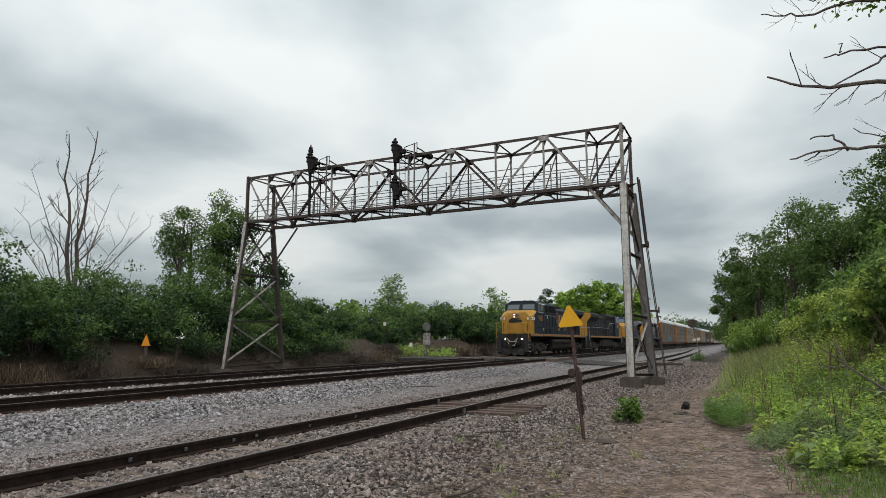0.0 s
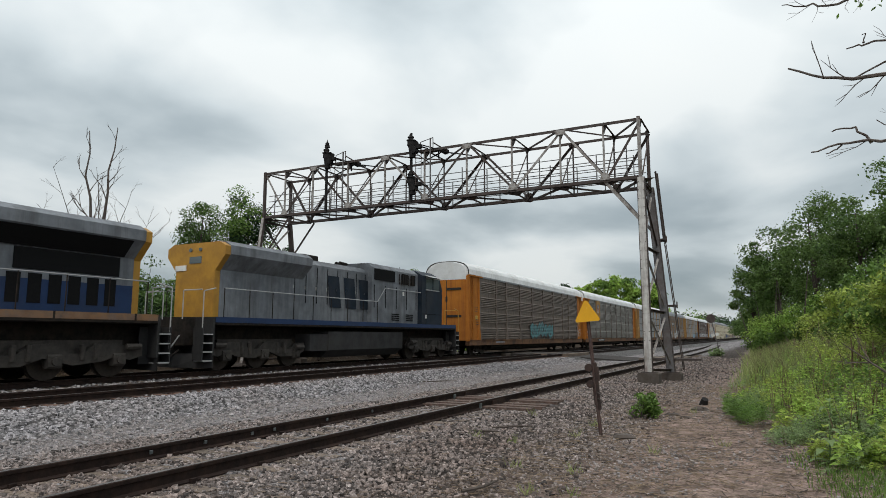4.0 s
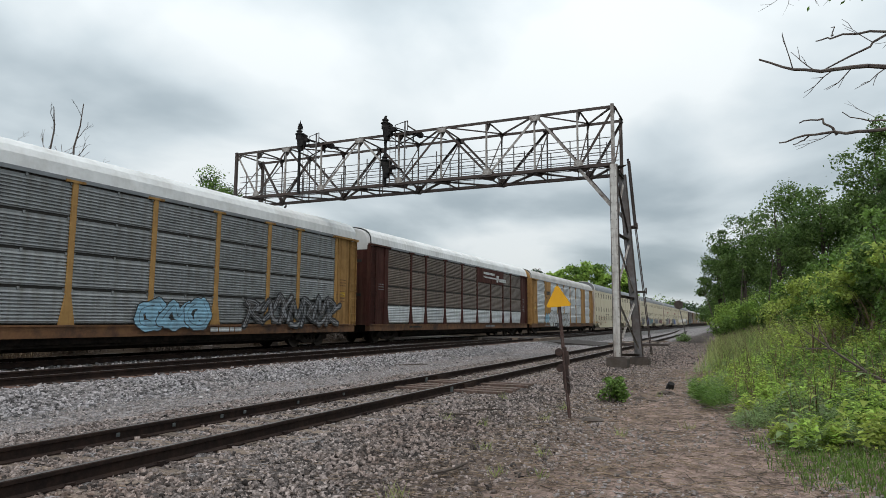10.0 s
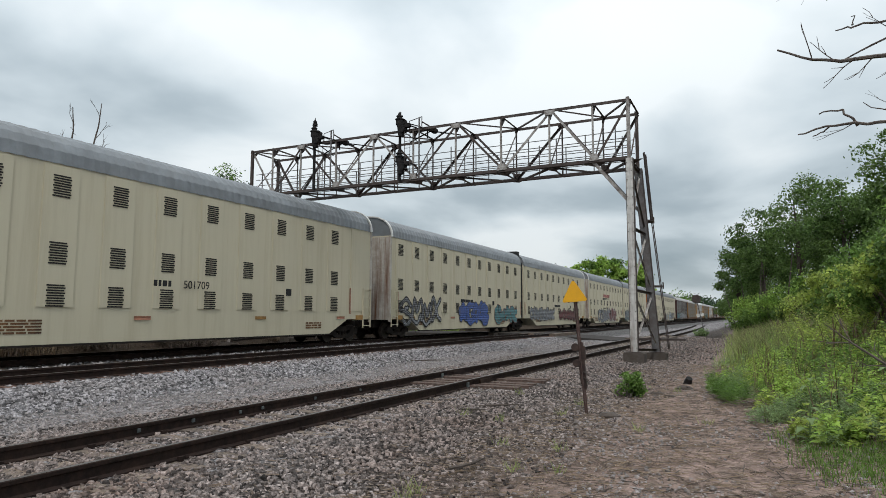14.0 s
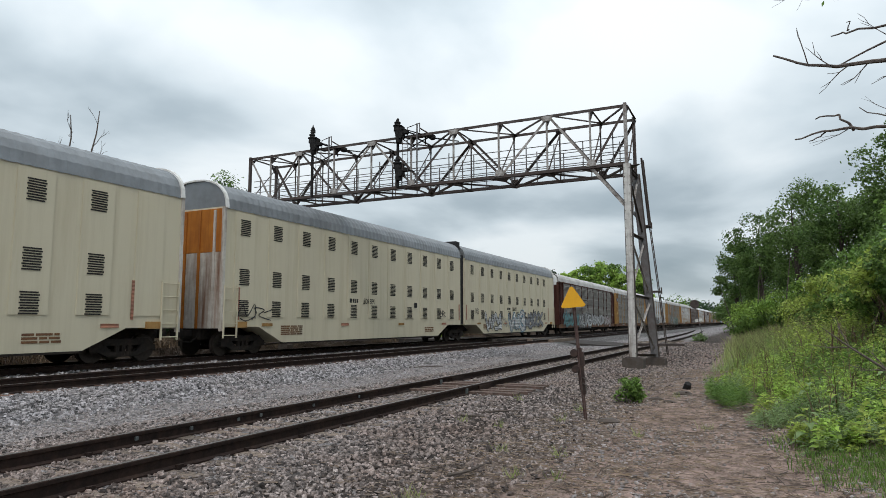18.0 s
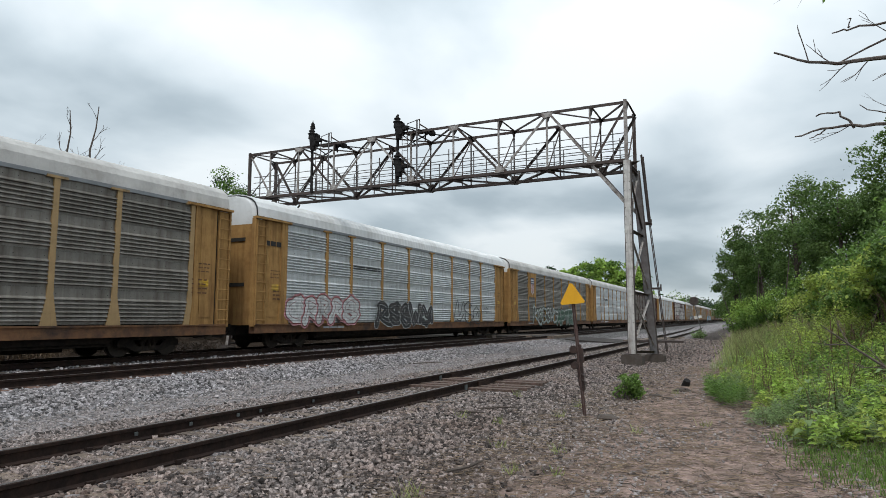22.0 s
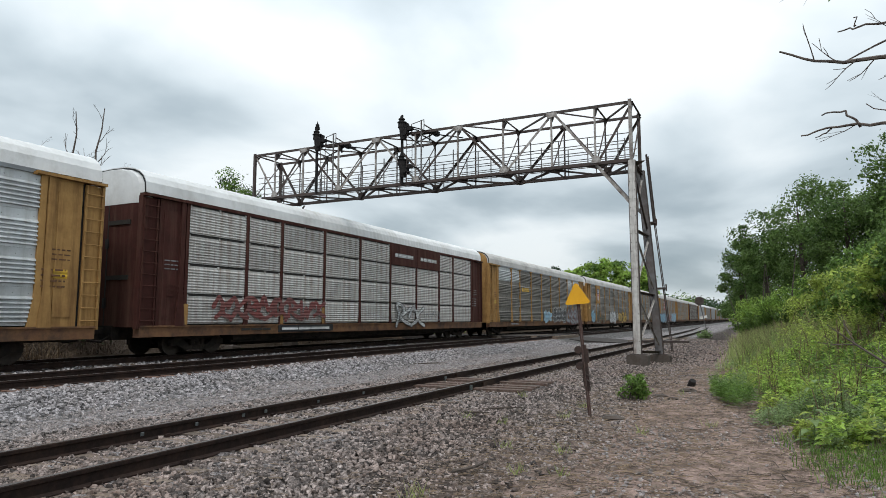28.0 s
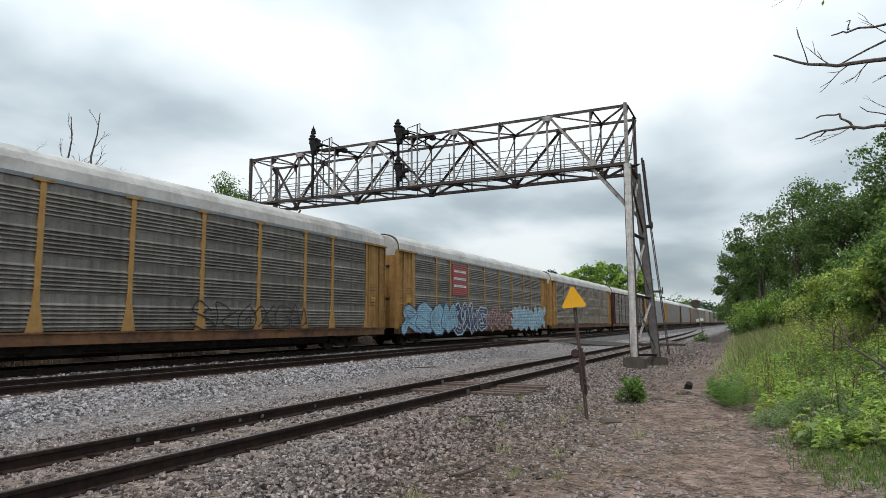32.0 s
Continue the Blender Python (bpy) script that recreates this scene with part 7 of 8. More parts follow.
def tree(x, y, top, crown, low, seed, leaf=LEAF_DARK, size=0.24, count=30, per=170, name="tree", label="", second=None, group="trees beside the tracks", lobe=0.36):
    """A leafy tree: tapered trunk with limbs, crown of leafy lobes from low to top."""
    rng = np.random.default_rng(seed)
    z0 = float(ground_z(x, y))
    t = thing(name, label or "leafy green deciduous tree beside the railway", "tree", group, at=(x, y, z0))
    mid, half = (low + top) / 2 - z0, (top - low) / 2
    q, e, p = lobes(rng, (0, 0, mid), (crown, crown, half), count, per, crown * lobe)
    n = len(p)
    m = Mesh()
    bend = rng.normal(size=2) * 0.3
    m.tube((0, 0, -0.2), (bend[0], bend[1], mid * 0.7), 0.05 + top * 0.014, 0.03 + top * 0.009, n=8).tube((bend[0], bend[1], mid * 0.7), (bend[0] * 1.5, bend[1], mid + half * 0.6), 0.03 + top * 0.009, 0.03, n=7)
    trunk = part("trunk", m, BARK, t)
    for tip in p[:: max(1, n // 12)]:
        lm = Mesh()
        limbs(lm, (bend[0], bend[1], mid * 0.62), [tip], 0.015 + top * 0.0014, rng)
        part("limb", lm, BARK, trunk)
    k = int(n * 0.62) * per if second else n * per
    for i0, i1, lf in ((0, k, leaf), (k, n * per, second)):
        if i1 > i0:
            v, f = leaf_quads(q[i0:i1], size, rng, facing=e[i0:i1])
            part("crown", quick("crown", v, f, lf), None, t)
    return t


def bush(x, y, top, wide, seed, leaf=LEAF_MID, size=0.2, count=20, per=110, deep=None, label="", group="bushes beside the tracks", low=0.15, name="bush", second=None, lobe=0.36):
    rng = np.random.default_rng(seed)
    z0 = float(ground_z(x, y))
    t = thing(name, label or "dense green bush at the edge of the railway", "bush", group, at=(x, y, z0))
    h = top - z0
    q, e, p = lobes(rng, (0, 0, h * (0.5 + low / 2)), (wide, deep or wide, h * (0.5 - low / 2)), count, per, wide * lobe, -0.9)
    q[:, 2] = np.maximum(q[:, 2], 0.03)
    # lit tops put into the colour: mostly upper lobes take the lighter second leaf
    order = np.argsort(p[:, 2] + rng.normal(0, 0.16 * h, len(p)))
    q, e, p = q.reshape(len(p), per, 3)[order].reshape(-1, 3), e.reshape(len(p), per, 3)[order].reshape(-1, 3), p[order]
    for tip in p[:: max(1, len(p) // 5)]:
        m = Mesh()
        limbs(m, (0, 0, -0.1), [tip], 0.035, rng, 0.15)
        part("stem", m, BARK, t)
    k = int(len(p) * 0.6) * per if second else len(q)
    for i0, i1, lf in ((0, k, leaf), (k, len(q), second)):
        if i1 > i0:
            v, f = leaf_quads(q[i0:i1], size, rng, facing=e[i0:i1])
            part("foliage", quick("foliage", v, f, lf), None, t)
    return t


def brush(x, y, wide, tall, seed, n=700, label="tangle of dry brown brush at the track edge"):
    """Dry, leafless stalks that rise, arch over and hang down."""
    rng = np.random.default_rng(seed)
    t = thing("dry_brush", label, "brush", "dry brush at the track edge", at=(x, y, float(ground_z(x, y))))
    a = rng.normal(size=(n, 2)) * wide * 0.35
    d = rng.normal(size=(n, 2)) * wide * 0.6
    h = tall * rng.uniform(0.25, 1.0, n)
    s = np.column_stack([-d[:, 1], d[:, 0], np.zeros(n)])
    s = s / (np.linalg.norm(s, axis=1)[:, None] + 1e-6) * rng.uniform(0.006, 0.014, n)[:, None]
    rows = []
    for f in (0.0, 0.3, 0.55, 0.8, 1.0):
        c = np.column_stack([a + d * f ** 1.2, h * (1.9 * f - 1.35 * f ** 2.2)])
        rows += [c - s * (1.1 - f), c + s * (1.1 - f)]
    v = np.stack(rows, 1).reshape(-1, 3)
    o = np.arange(n)[:, None] * 10
    f = np.concatenate([o + 2 * k + np.array([0, 1, 3, 2]) for k in range(4)])
    tagged(part("tangle", quick("tangle", v, f, BRUSH if seed % 3 else DRY), None, t), kind="stuff")
    return t


def fork(m, p, d, length, r, depth, rng, spread=0.45):
    """Bare wood that forks into ever thinner twigs."""
    p, d = Vector(p), Vector(d).normalized()
    bent = (d + Vector(rng.normal(size=3)) * 0.12).normalized()
    q = p + d * length * 0.5
    e = q + bent * length * 0.5
    m.tube(p, q, r, r * 0.82, n=5).tube(q, e, r * 0.82, r * 0.6, n=5)
    if depth == 0:
        return
    for k in range(2 if depth > 1 else 3):
        nd = (bent + Vector(rng.normal(size=3)) * spread)
        nd.z += 0.15
        fork(m, e if k < 2 else q, nd, length * rng.uniform(0.55, 0.8), r * 0.58, depth - 1, rng, spread)
    if depth > 1:
        nd = (bent + Vector(rng.normal(size=3)) * spread * 1.5)
        fork(m, q, nd, length * 0.5, r * 0.4, depth - 2, rng, spread)


def dead_tree(x, y, trunks, seed, label):
    """Bare stems from one root; lean, height, girth and how many boughs each has."""
    rng = np.random.default_rng(seed)
    t = thing("dead_tree", label, "dead tree", "bare dead trees", at=(x, y, float(ground_z(x, y))))
    z0 = float(ground_z(x, y))
    for lean_x, lean_y, top, r, boughs in trunks:
        m = Mesh()
        h, n = top - z0, 9
        prev, pts = Vector((lean_x * 0.1, lean_y * 0.05, -0.2)), []
        for k in range(n):
            f = (k + 1) / n
            p = Vector((lean_x * f + rng.normal() * 0.06, lean_y * f ** 1.5 + rng.normal() * 0.09, h * f))
            m.tube(prev, p, r * (1 - 0.85 * (k / n)), r * (1 - 0.85 * f), n=6)
            pts.append((prev, p, f))
            prev = p
        stem = part("trunk", m, DEADWOOD, t)
        for k in range(boughs * 2):
            a, b, f = pts[3 + k * 6 // (boughs * 2)]
            bm_ = Mesh()
            side = rng.choice((-1, 1))
            fork(bm_, a.lerp(b, rng.random()), (rng.normal() * 0.4, side * (0.35 + 0.4 * rng.random()), 0.9), 1.7 - 1.1 * f, r * 0.36 * (1.2 - f) + 0.008, 2, rng, 0.3)
            part("bough", bm_, DEADWOOD, stem)
    return t


# the thicket beyond the main line
g = random.Random(11)
tops = lambda y: np.interp(y, [0, 10, 16.7, 18.5, 23.7, 30.7, 36.4, 39.7, 45.2, 51, 57, 66, 90, 140], [5.5, 6, 6.0, 5.1, 5.6, 6.2, 5.0, 4.7, 3.8, 3.8, 4.7, 5.0, 5.5, 6.5])
k = 0
y = 4.0
while y < 100:
    for x in (-27.4, -30.2, -33.6):
        if 37 < y < 62 and x > -28:
            continue
        xx, yy = x + g.uniform(-0.9, 0.9), y + g.uniform(-0.8, 0.8)
        top = float(tops(yy)) * (0.78 if x > -28 else 1.06 if x > -31 else 1.16) + g.uniform(-0.5, 0.4)
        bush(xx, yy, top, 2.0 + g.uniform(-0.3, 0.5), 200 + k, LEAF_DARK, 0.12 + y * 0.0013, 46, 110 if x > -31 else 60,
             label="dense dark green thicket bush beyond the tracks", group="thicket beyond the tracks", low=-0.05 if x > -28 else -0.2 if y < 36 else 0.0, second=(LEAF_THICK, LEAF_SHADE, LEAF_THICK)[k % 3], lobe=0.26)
        k += 1
    y += 3.0 + y * 0.012
for i in range(9):
    y = 12.0 + 3.0 * i + g.uniform(-0.9, 0.9)
    brush(-25.4 + g.uniform(-0.6, 0.5), y, 1.9 + g.uniform(-0.5, 0.7), 0.75 + g.uniform(-0.25, 0.5), 300 + i, 300)
for i, (x, y, w, h) in enumerate(((-24.6, 14.6, 2.2, 1.25), (-24.6, 22.9, 2.3, 0.8), (-25.4, 38.5, 1.6, 1.0), (-25.2, 41.2, 1.7, 1.25), (-26.0, 44.0, 1.6, 1.2), (-26.8, 46.5, 1.3, 1.0), (-25.5, 58, 2.0, 1.5), (-25.5, 63, 2.0, 1.6), (-25.5, 69, 2.0, 1.6))):
    brush(x, y, w, h, 330 + i, 520)
for i in range(17):
    y = 7.0 + 1.9 * i + g.uniform(-0.6, 0.6)
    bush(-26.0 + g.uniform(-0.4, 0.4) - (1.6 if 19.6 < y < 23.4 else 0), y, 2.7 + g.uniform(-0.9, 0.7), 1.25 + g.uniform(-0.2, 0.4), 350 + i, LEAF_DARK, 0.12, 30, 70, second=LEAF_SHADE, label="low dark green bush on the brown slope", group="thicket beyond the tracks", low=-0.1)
rl = np.random.default_rng(66)
n = 2600
x, y = -24.3 - 4.2 * rl.random(n), 8 + 62 * rl.random(n)
c = np.column_stack([x, y, ground_z(x, y) + 0.03])
v, f = leaf_quads(c, 0.17, rl, 0.3, facing=np.tile([0.5, -0.2, 0.6], (n, 1)))
tagged(new("leaf_litter", quick("leaf_litter", v, f, BRUSH)), "dead leaves and sticks on the brown slope", "litter", kind="stuff")
bush(-27.2, 50.5, 1.1, 1.9, 340, LEAF_BRIGHT, 0.16, 18, 60, label="bright green low weeds by the crossing", low=0.0)
bush(-25.6, 53.5, 0.9, 1.4, 341, LEAF_BRIGHT, 0.16, 16, 60, label="bright green low weeds by the crossing", low=0.0)

# trees behind the thicket
tree(-34.2, 35.4, 13.2, 1.9, 3.5, 401, LEAF_DARK, 0.17, 50, 230, second=LEAF_MID, label="tall dark green tree behind the thicket", lobe=0.42)
tree(-34.5, 32.2, 11.2, 2.2, 4.0, 402, LEAF_THICK, 0.14, 70, 150, second=LEAF_MID, label="sparse pale green tree behind the thicket", lobe=0.26)
tree(-34.5, 30.6, 10.4, 1.4, 6.4, 408, LEAF_THICK, 0.13, 24, 90, label="thin sparse treetop behind the thicket", lobe=0.4)
tree(-33.5, 38.0, 8.6, 2.2, 3.0, 403, LEAF_DARK, 0.24, 26, 150, label="dark green tree behind the signal bridge")
tree(-45, 77, 11.3, 2.5, 4.0, 404, LEAF_PALE, 0.3, 20, 80, label="slender pale silvery tree standing alone")
tree(-46, 121, 12.5, 3.0, 5.0, 405, LEAF_PALE, 0.4, 20, 80, label="slender pale green tree in the distance")
tree(-45, 96, 7.8, 2.6, 3.0, 406, LEAF_DARK, 0.36, 20, 90, label="small dark tree in the distance")
tree(-46.5, 158, 14.8, 2.6, 4.0, 407, LEAF_DARK, 0.5, 24, 90, label="dark conical tree in the distance")
for i, (x, y, top, w) in enumerate(((-43, 166, 14.6, 5.0), (-38, 160, 16.2, 5.0), (-33, 163, 17.6, 5.5), (-27.5, 168, 16.0, 5.0))):
    tree(x, y, top, w, 2.0, 410 + i, LEAF_BRIGHT, 0.6, 110, 100, second=LEAF_MID, label="broad light green tree in the distance", group="distant trees", lobe=0.2)
dead_tree(-38, 26.0, ((0, -1.1, 14.5, 0.17, 4), (0.2, 0.85, 15.3, 0.17, 4), (0.2, -0.3, 12.3, 0.07, 5), (0, -3.0, 11.7, 0.06, 4), (-0.3, -3.4, 9.4, 0.06, 3), (0.3, -4.4, 8.1, 0.05, 3), (0.2, 2.3, 11.4, 0.07, 4), (0.3, 5.2, 9.6, 0.07, 3), (0.1, 4.6, 10.2, 0.05, 3)), 21, "bare grey dead tree standing over the thicket")

# trees on the bank
for i, (x, y, top, w, low) in enumerate(((-1.1, 62, 9.0, 2.2, 1.2), (0.5, 54, 10.4, 2.5, 1.4), (2.8, 46.5, 10.7, 2.7, 2.0), (4.5, 40, 9.4, 2.3, 2.8), (6.5, 33.5, 10.7, 2.2, 3.4), (6.7, 27.5, 9.2, 2.0, 4.2), (4.6, 52, 10.6, 3.0, 2.0), (7.6, 44, 11.0, 3.2, 2.0), (8.6, 36, 11.0, 3.2, 2.4), (3.0, 66, 10.0, 3.6, 2.0), (1.2, 82, 9.0, 3.8, 1.5), (-1.2, 104, 8.0, 3.6, 1.0), (-4.6, 142, 5.0, 3.5, 0.5))):
    tree(x, y, top, w, low, 430 + i, LEAF_SHADE, 0.10 + y * 0.0013, 66, 210 if i < 6 else 90, second=LEAF_THICK if i % 2 else LEAF_SHADE, label="dark green leafy tree on the grassy bank", group="trees on the bank", lobe=0.25)
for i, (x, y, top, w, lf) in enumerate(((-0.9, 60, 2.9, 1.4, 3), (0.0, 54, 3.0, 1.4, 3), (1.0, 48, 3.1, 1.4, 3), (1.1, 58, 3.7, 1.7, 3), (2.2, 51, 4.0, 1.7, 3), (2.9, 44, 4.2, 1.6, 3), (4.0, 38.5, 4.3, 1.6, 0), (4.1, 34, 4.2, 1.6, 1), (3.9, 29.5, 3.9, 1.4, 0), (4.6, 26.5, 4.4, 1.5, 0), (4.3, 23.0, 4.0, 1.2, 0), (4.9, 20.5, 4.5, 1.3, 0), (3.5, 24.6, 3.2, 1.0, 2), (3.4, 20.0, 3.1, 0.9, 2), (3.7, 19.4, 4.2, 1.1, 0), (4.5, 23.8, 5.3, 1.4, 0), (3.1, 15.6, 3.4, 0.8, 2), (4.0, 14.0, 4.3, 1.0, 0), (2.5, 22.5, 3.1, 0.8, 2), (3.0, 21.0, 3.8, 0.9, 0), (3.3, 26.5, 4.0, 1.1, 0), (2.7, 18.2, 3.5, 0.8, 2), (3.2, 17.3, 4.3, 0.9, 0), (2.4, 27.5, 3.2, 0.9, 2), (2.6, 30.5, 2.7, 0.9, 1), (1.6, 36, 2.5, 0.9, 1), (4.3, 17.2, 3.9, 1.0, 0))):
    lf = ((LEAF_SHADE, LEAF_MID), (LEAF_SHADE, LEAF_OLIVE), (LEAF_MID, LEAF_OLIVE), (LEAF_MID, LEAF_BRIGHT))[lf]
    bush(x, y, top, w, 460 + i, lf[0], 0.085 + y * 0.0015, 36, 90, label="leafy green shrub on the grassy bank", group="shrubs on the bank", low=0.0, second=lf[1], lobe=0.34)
for i, (x, y, w, h) in enumerate(((2.6, 30.0, 1.4, 1.5), (3.2, 25.0, 1.3, 1.6), (3.0, 21.0, 1.2, 1.4), (2.2, 17.5, 1.0, 1.0), (1.4, 34.0, 1.3, 1.2), (3.3, 17.0, 1.1, 1.5))):
    brush(x, y, w, h, 345 + 3 * i, 150, "tangle of dry grey twigs in the bank shrubs")
for i, (x, y, h, lx) in enumerate(((-0.6, 56, 5.0, -0.5), (0.1, 52, 5.5, 0.4), (0.8, 50, 4.8, -0.3), (-1.5, 60, 4.2, -1.0), (1.6, 44, 4.6, 0.5))):
    z0 = float(ground_z(x, y))
    t = thing("sapling", "thin pale bare sapling under the trees", "sapling", "thin saplings on the bank", at=(x, y, z0))
    part("stem", Mesh().tube((0, 0, -0.1), (lx * 0.4, 0, h * 0.5), 0.05, 0.04, n=5).tube((lx * 0.4, 0, h * 0.5), (lx, 0, h), 0.04, 0.02, n=5), DEADWOOD, t)


# weeds and grass on the bank
def weeds(name, rng, groups, each, y0, y1, d0, d1, tall, leaf, material, label, leaves=16, slim=0.4, loose=0.22, droop=0.25):
    """Leafy weeds: clumps of upright stems ringed by leaves, with bare gaps between them."""
    cy0 = y0 + (y1 - y0) * rng.random(groups) ** 1.35
    cy, cd = np.repeat(cy0, each), np.repeat(d0 + (d1 - d0) * rng.random(groups), each)
    vigour = np.repeat(rng.uniform(0.45, 1.2, groups), each)
    n = len(cy)
    y = cy + rng.normal(0, loose, n)
    d = np.maximum(cd + rng.normal(0, loose, n), 0.0)
    x = bank_edge(y) + d
    z = ground_z(x, y)
    far = np.hypot(y - cy, d - cd) / (2.2 * loose)
    h = tall * vigour * np.clip(1.1 - 0.6 * far, 0.3, 1) * rng.uniform(0.75, 1.1, n)
    k = np.tile(np.arange(leaves), n)
    i = np.repeat(np.arange(n), leaves)
    f = 0.25 + 0.75 * (k + 0.6) / leaves
    a = k * 2.4 + np.repeat(rng.random(n) * 6, leaves)
    lean = np.repeat(rng.normal(0, 0.2, (n, 2)), leaves, 0)
    size = (leaf * (1.2 - 0.6 * f) * rng.uniform(0.7, 1.3, len(k)))[:, None]
    rise = rng.uniform(-droop, 0.9, len(k)) * (0.4 + f)
    out = np.column_stack([np.cos(a), np.sin(a), rise])
    out /= np.linalg.norm(out, axis=1)[:, None]
    side = np.cross(out, np.array([0, 0, 1.0]) + rng.normal(0, 0.45, (len(k), 3)))
    side /= np.linalg.norm(side, axis=1)[:, None]
    c = np.column_stack([x[i] + lean[:, 0] * f * h[i], y[i] + lean[:, 1] * f * h[i], z[i] + h[i] * f])
    tip = c + out * size
    tip[:, 2] -= 0.25 * size[:, 0]
    mid = c + out * size * 0.5
    v = np.stack([c, mid + side * size * slim * 0.5, tip, mid - side * size * slim * 0.5], 1).reshape(-1, 3)
    ob = new(name, quick(name, v, np.arange(len(v)).reshape(-1, 4), material))
    return tagged(ob, label, "weeds", kind="stuff")


def blades(name, rng, n, y0, y1, d0, d1, tall, wide, material, label, power=1.4):
    y = y0 + (y1 - y0) * rng.random(n) ** power
    d = d0 + (d1 - d0) * rng.random(n)
    patch = np.sin(y * 2.3 - d * 1.7 + 2) + np.sin(y * 0.7 + d * 2.9) + rng.normal(0, 0.7, n)
    keep = (patch > -0.2) & (rng.random(n) < np.clip(0.08 + d, 0.05, 1))
    y, d = y[keep], d[keep]
    n = len(y)
    x = bank_edge(y) + d
    b = np.column_stack([x, y, ground_z(x, y) - 0.02])
    a = rng.random(n) * 6.28
    s = np.column_stack([np.cos(a), np.sin(a), np.zeros(n)]) * (wide * rng.uniform(0.6, 1.4, n))[:, None] / 2
    h = tall * rng.uniform(0.4, 1.2, n)
    bend = rng.normal(0, 0.28, (n, 2)) * h[:, None]
    m1 = b + np.column_stack([bend * 0.3, h * 0.6])
    t = b + np.column_stack([bend, h])
    v = np.stack([b - s, b + s, m1 + s * 0.7, m1 - s * 0.7, t + s * 0.1, t - s * 0.1], 1).reshape(-1, 3)
    o = np.arange(n)[:, None] * 6
    f = np.concatenate([o + np.array([0, 1, 2, 3]), o + np.array([3, 2, 4, 5])])
    ob = new(name, quick(name, v, f, material))
    return tagged(ob, label, "grass", kind="stuff")


rng = np.random.default_rng(77)
weeds("leafy_weeds", rng, 130, 7, 9.3, 26, 0.6, 4.6, 0.62, 0.125, LEAF_BRIGHT, "bright green leafy weeds covering the bank", 24, 0.46)
weeds("dark_weeds", rng, 110, 7, 10.0, 34, 0.9, 5.0, 0.55, 0.11, LEAF_SHADE, "dark green weeds among the brighter ones", 20, 0.4)
weeds("olive_weeds", rng, 130, 7, 9.0, 30, 0.5, 5.0, 0.5, 0.11, LEAF_OLIVE, "olive green leafy weeds covering the bank", 24, 0.46)
weeds("tall_weeds", rng, 120, 7, 13.0, 46, 1.6, 6.0, 0.85, 0.125, LEAF_MID, "taller green weeds and brambles on the bank", 18, loose=0.3)
weeds("pale_weeds", rng, 26, 22, 9.5, 26, 0.2, 2.6, 0.5, 0.12, LEAF_PALE, "grey-green feathery weeds at the foot of the bank", 26, 0.16)
weeds("shrubby_weeds", rng, 50, 8, 18.0, 40, 2.4, 6.0, 1.3, 0.16, LEAF_OLIVE, "yellow-green shrubby growth on the upper bank", 26, loose=0.3)
weeds("edge_weeds", rng, 9, 30, 13.5, 17.5, -0.1, 0.4, 0.48, 0.12, LEAF_MID, "narrow-leaved green weeds at the edge of the path", 22, 0.13, droop=-0.2)
blades("grass", rng, 6500, 9.5, 40, 0.1, 5.0, 0.36, 0.012, GRASS, "long green grass on the bank")
blades("low_grass", rng, 30000, 4.2, 10.5, 0.0, 2.8, 0.11, 0.012, LEAF_MID, "short green grass at the edge of the dirt", 1.0)
blades("dry_stalks", rng, 5200, 10.5, 60, 0.7, 6.0, 0.95, 0.012, DRY, "dry brown weed stalks standing on the bank")
blades("far_grass", rng, 24000, 22, 110, 0.0, 5.0, 0.85, 0.028, GRASS, "long grass along the foot of the trees", 1.2)

# big-leaved plants on the bank
for i, (x, y, h) in enumerate(((1.0, 11.0, 0.75), (1.55, 10.4, 0.9), (0.75, 12.6, 0.6), (0.55, 9.8, 0.55), (1.9, 12.8, 0.7))):
    rng = np.random.default_rng(600 + i)
    p = thing("broadleaf_plant", "pale green broad-leaved plant in the weeds", "plant", "broad-leaved plants on the bank", at=(x, y, float(ground_z(x, y))))
    part("stalk", Mesh().tube((0, 0, -0.05), (0.03, 0.02, h), 0.014, 0.006, n=5), LEAF_PALE, p)
    for k in range(11):
        f = (k + 0.5) / 11
        ln, a = (0.30 - 0.17 * f), k * 2.4 + i
        m, pts = Mesh(), []
        for j in range(5):
            s = j / 4
            r = ln * s
            pts.append((r, h * f * 0.9 + 0.02 + ln * (0.55 * s - 0.75 * s * s), 0.06 * math.sin(math.pi * min(0.97, s * 0.92 + 0.08)) * (ln / 0.30 + 0.3)))
        for r, z, w in pts:
            m.v += [(r, -w, z + 0.25 * w), (r, 0, z), (r, w, z + 0.25 * w)]
        for j in range(4):
            m.f += [(3 * j, 3 * j + 1, 3 * j + 4, 3 * j + 3), (3 * j + 1, 3 * j + 2, 3 * j + 5, 3 * j + 4)]
        m.mi = [0] * len(m.f)
        part("leaf", m, LEAF_OLIVE if k % 3 else LEAF_PALE, p, at=pose(0, 0, 0, 0, 0, math.degrees(a)))
bush(-2.4, 13.9, 0.42, 0.30, 620, LEAF_MID, 0.07, 26, 46, label="small bright green bush growing in the gravel", low=-0.1, name="small_bush")
bush(-4.3, 58.8, 0.6, 0.6, 621, LEAF_PALE, 0.14, 40, 20, label="grey-green weed at the foot of the stop sign", low=-0.1, name="small_bush")

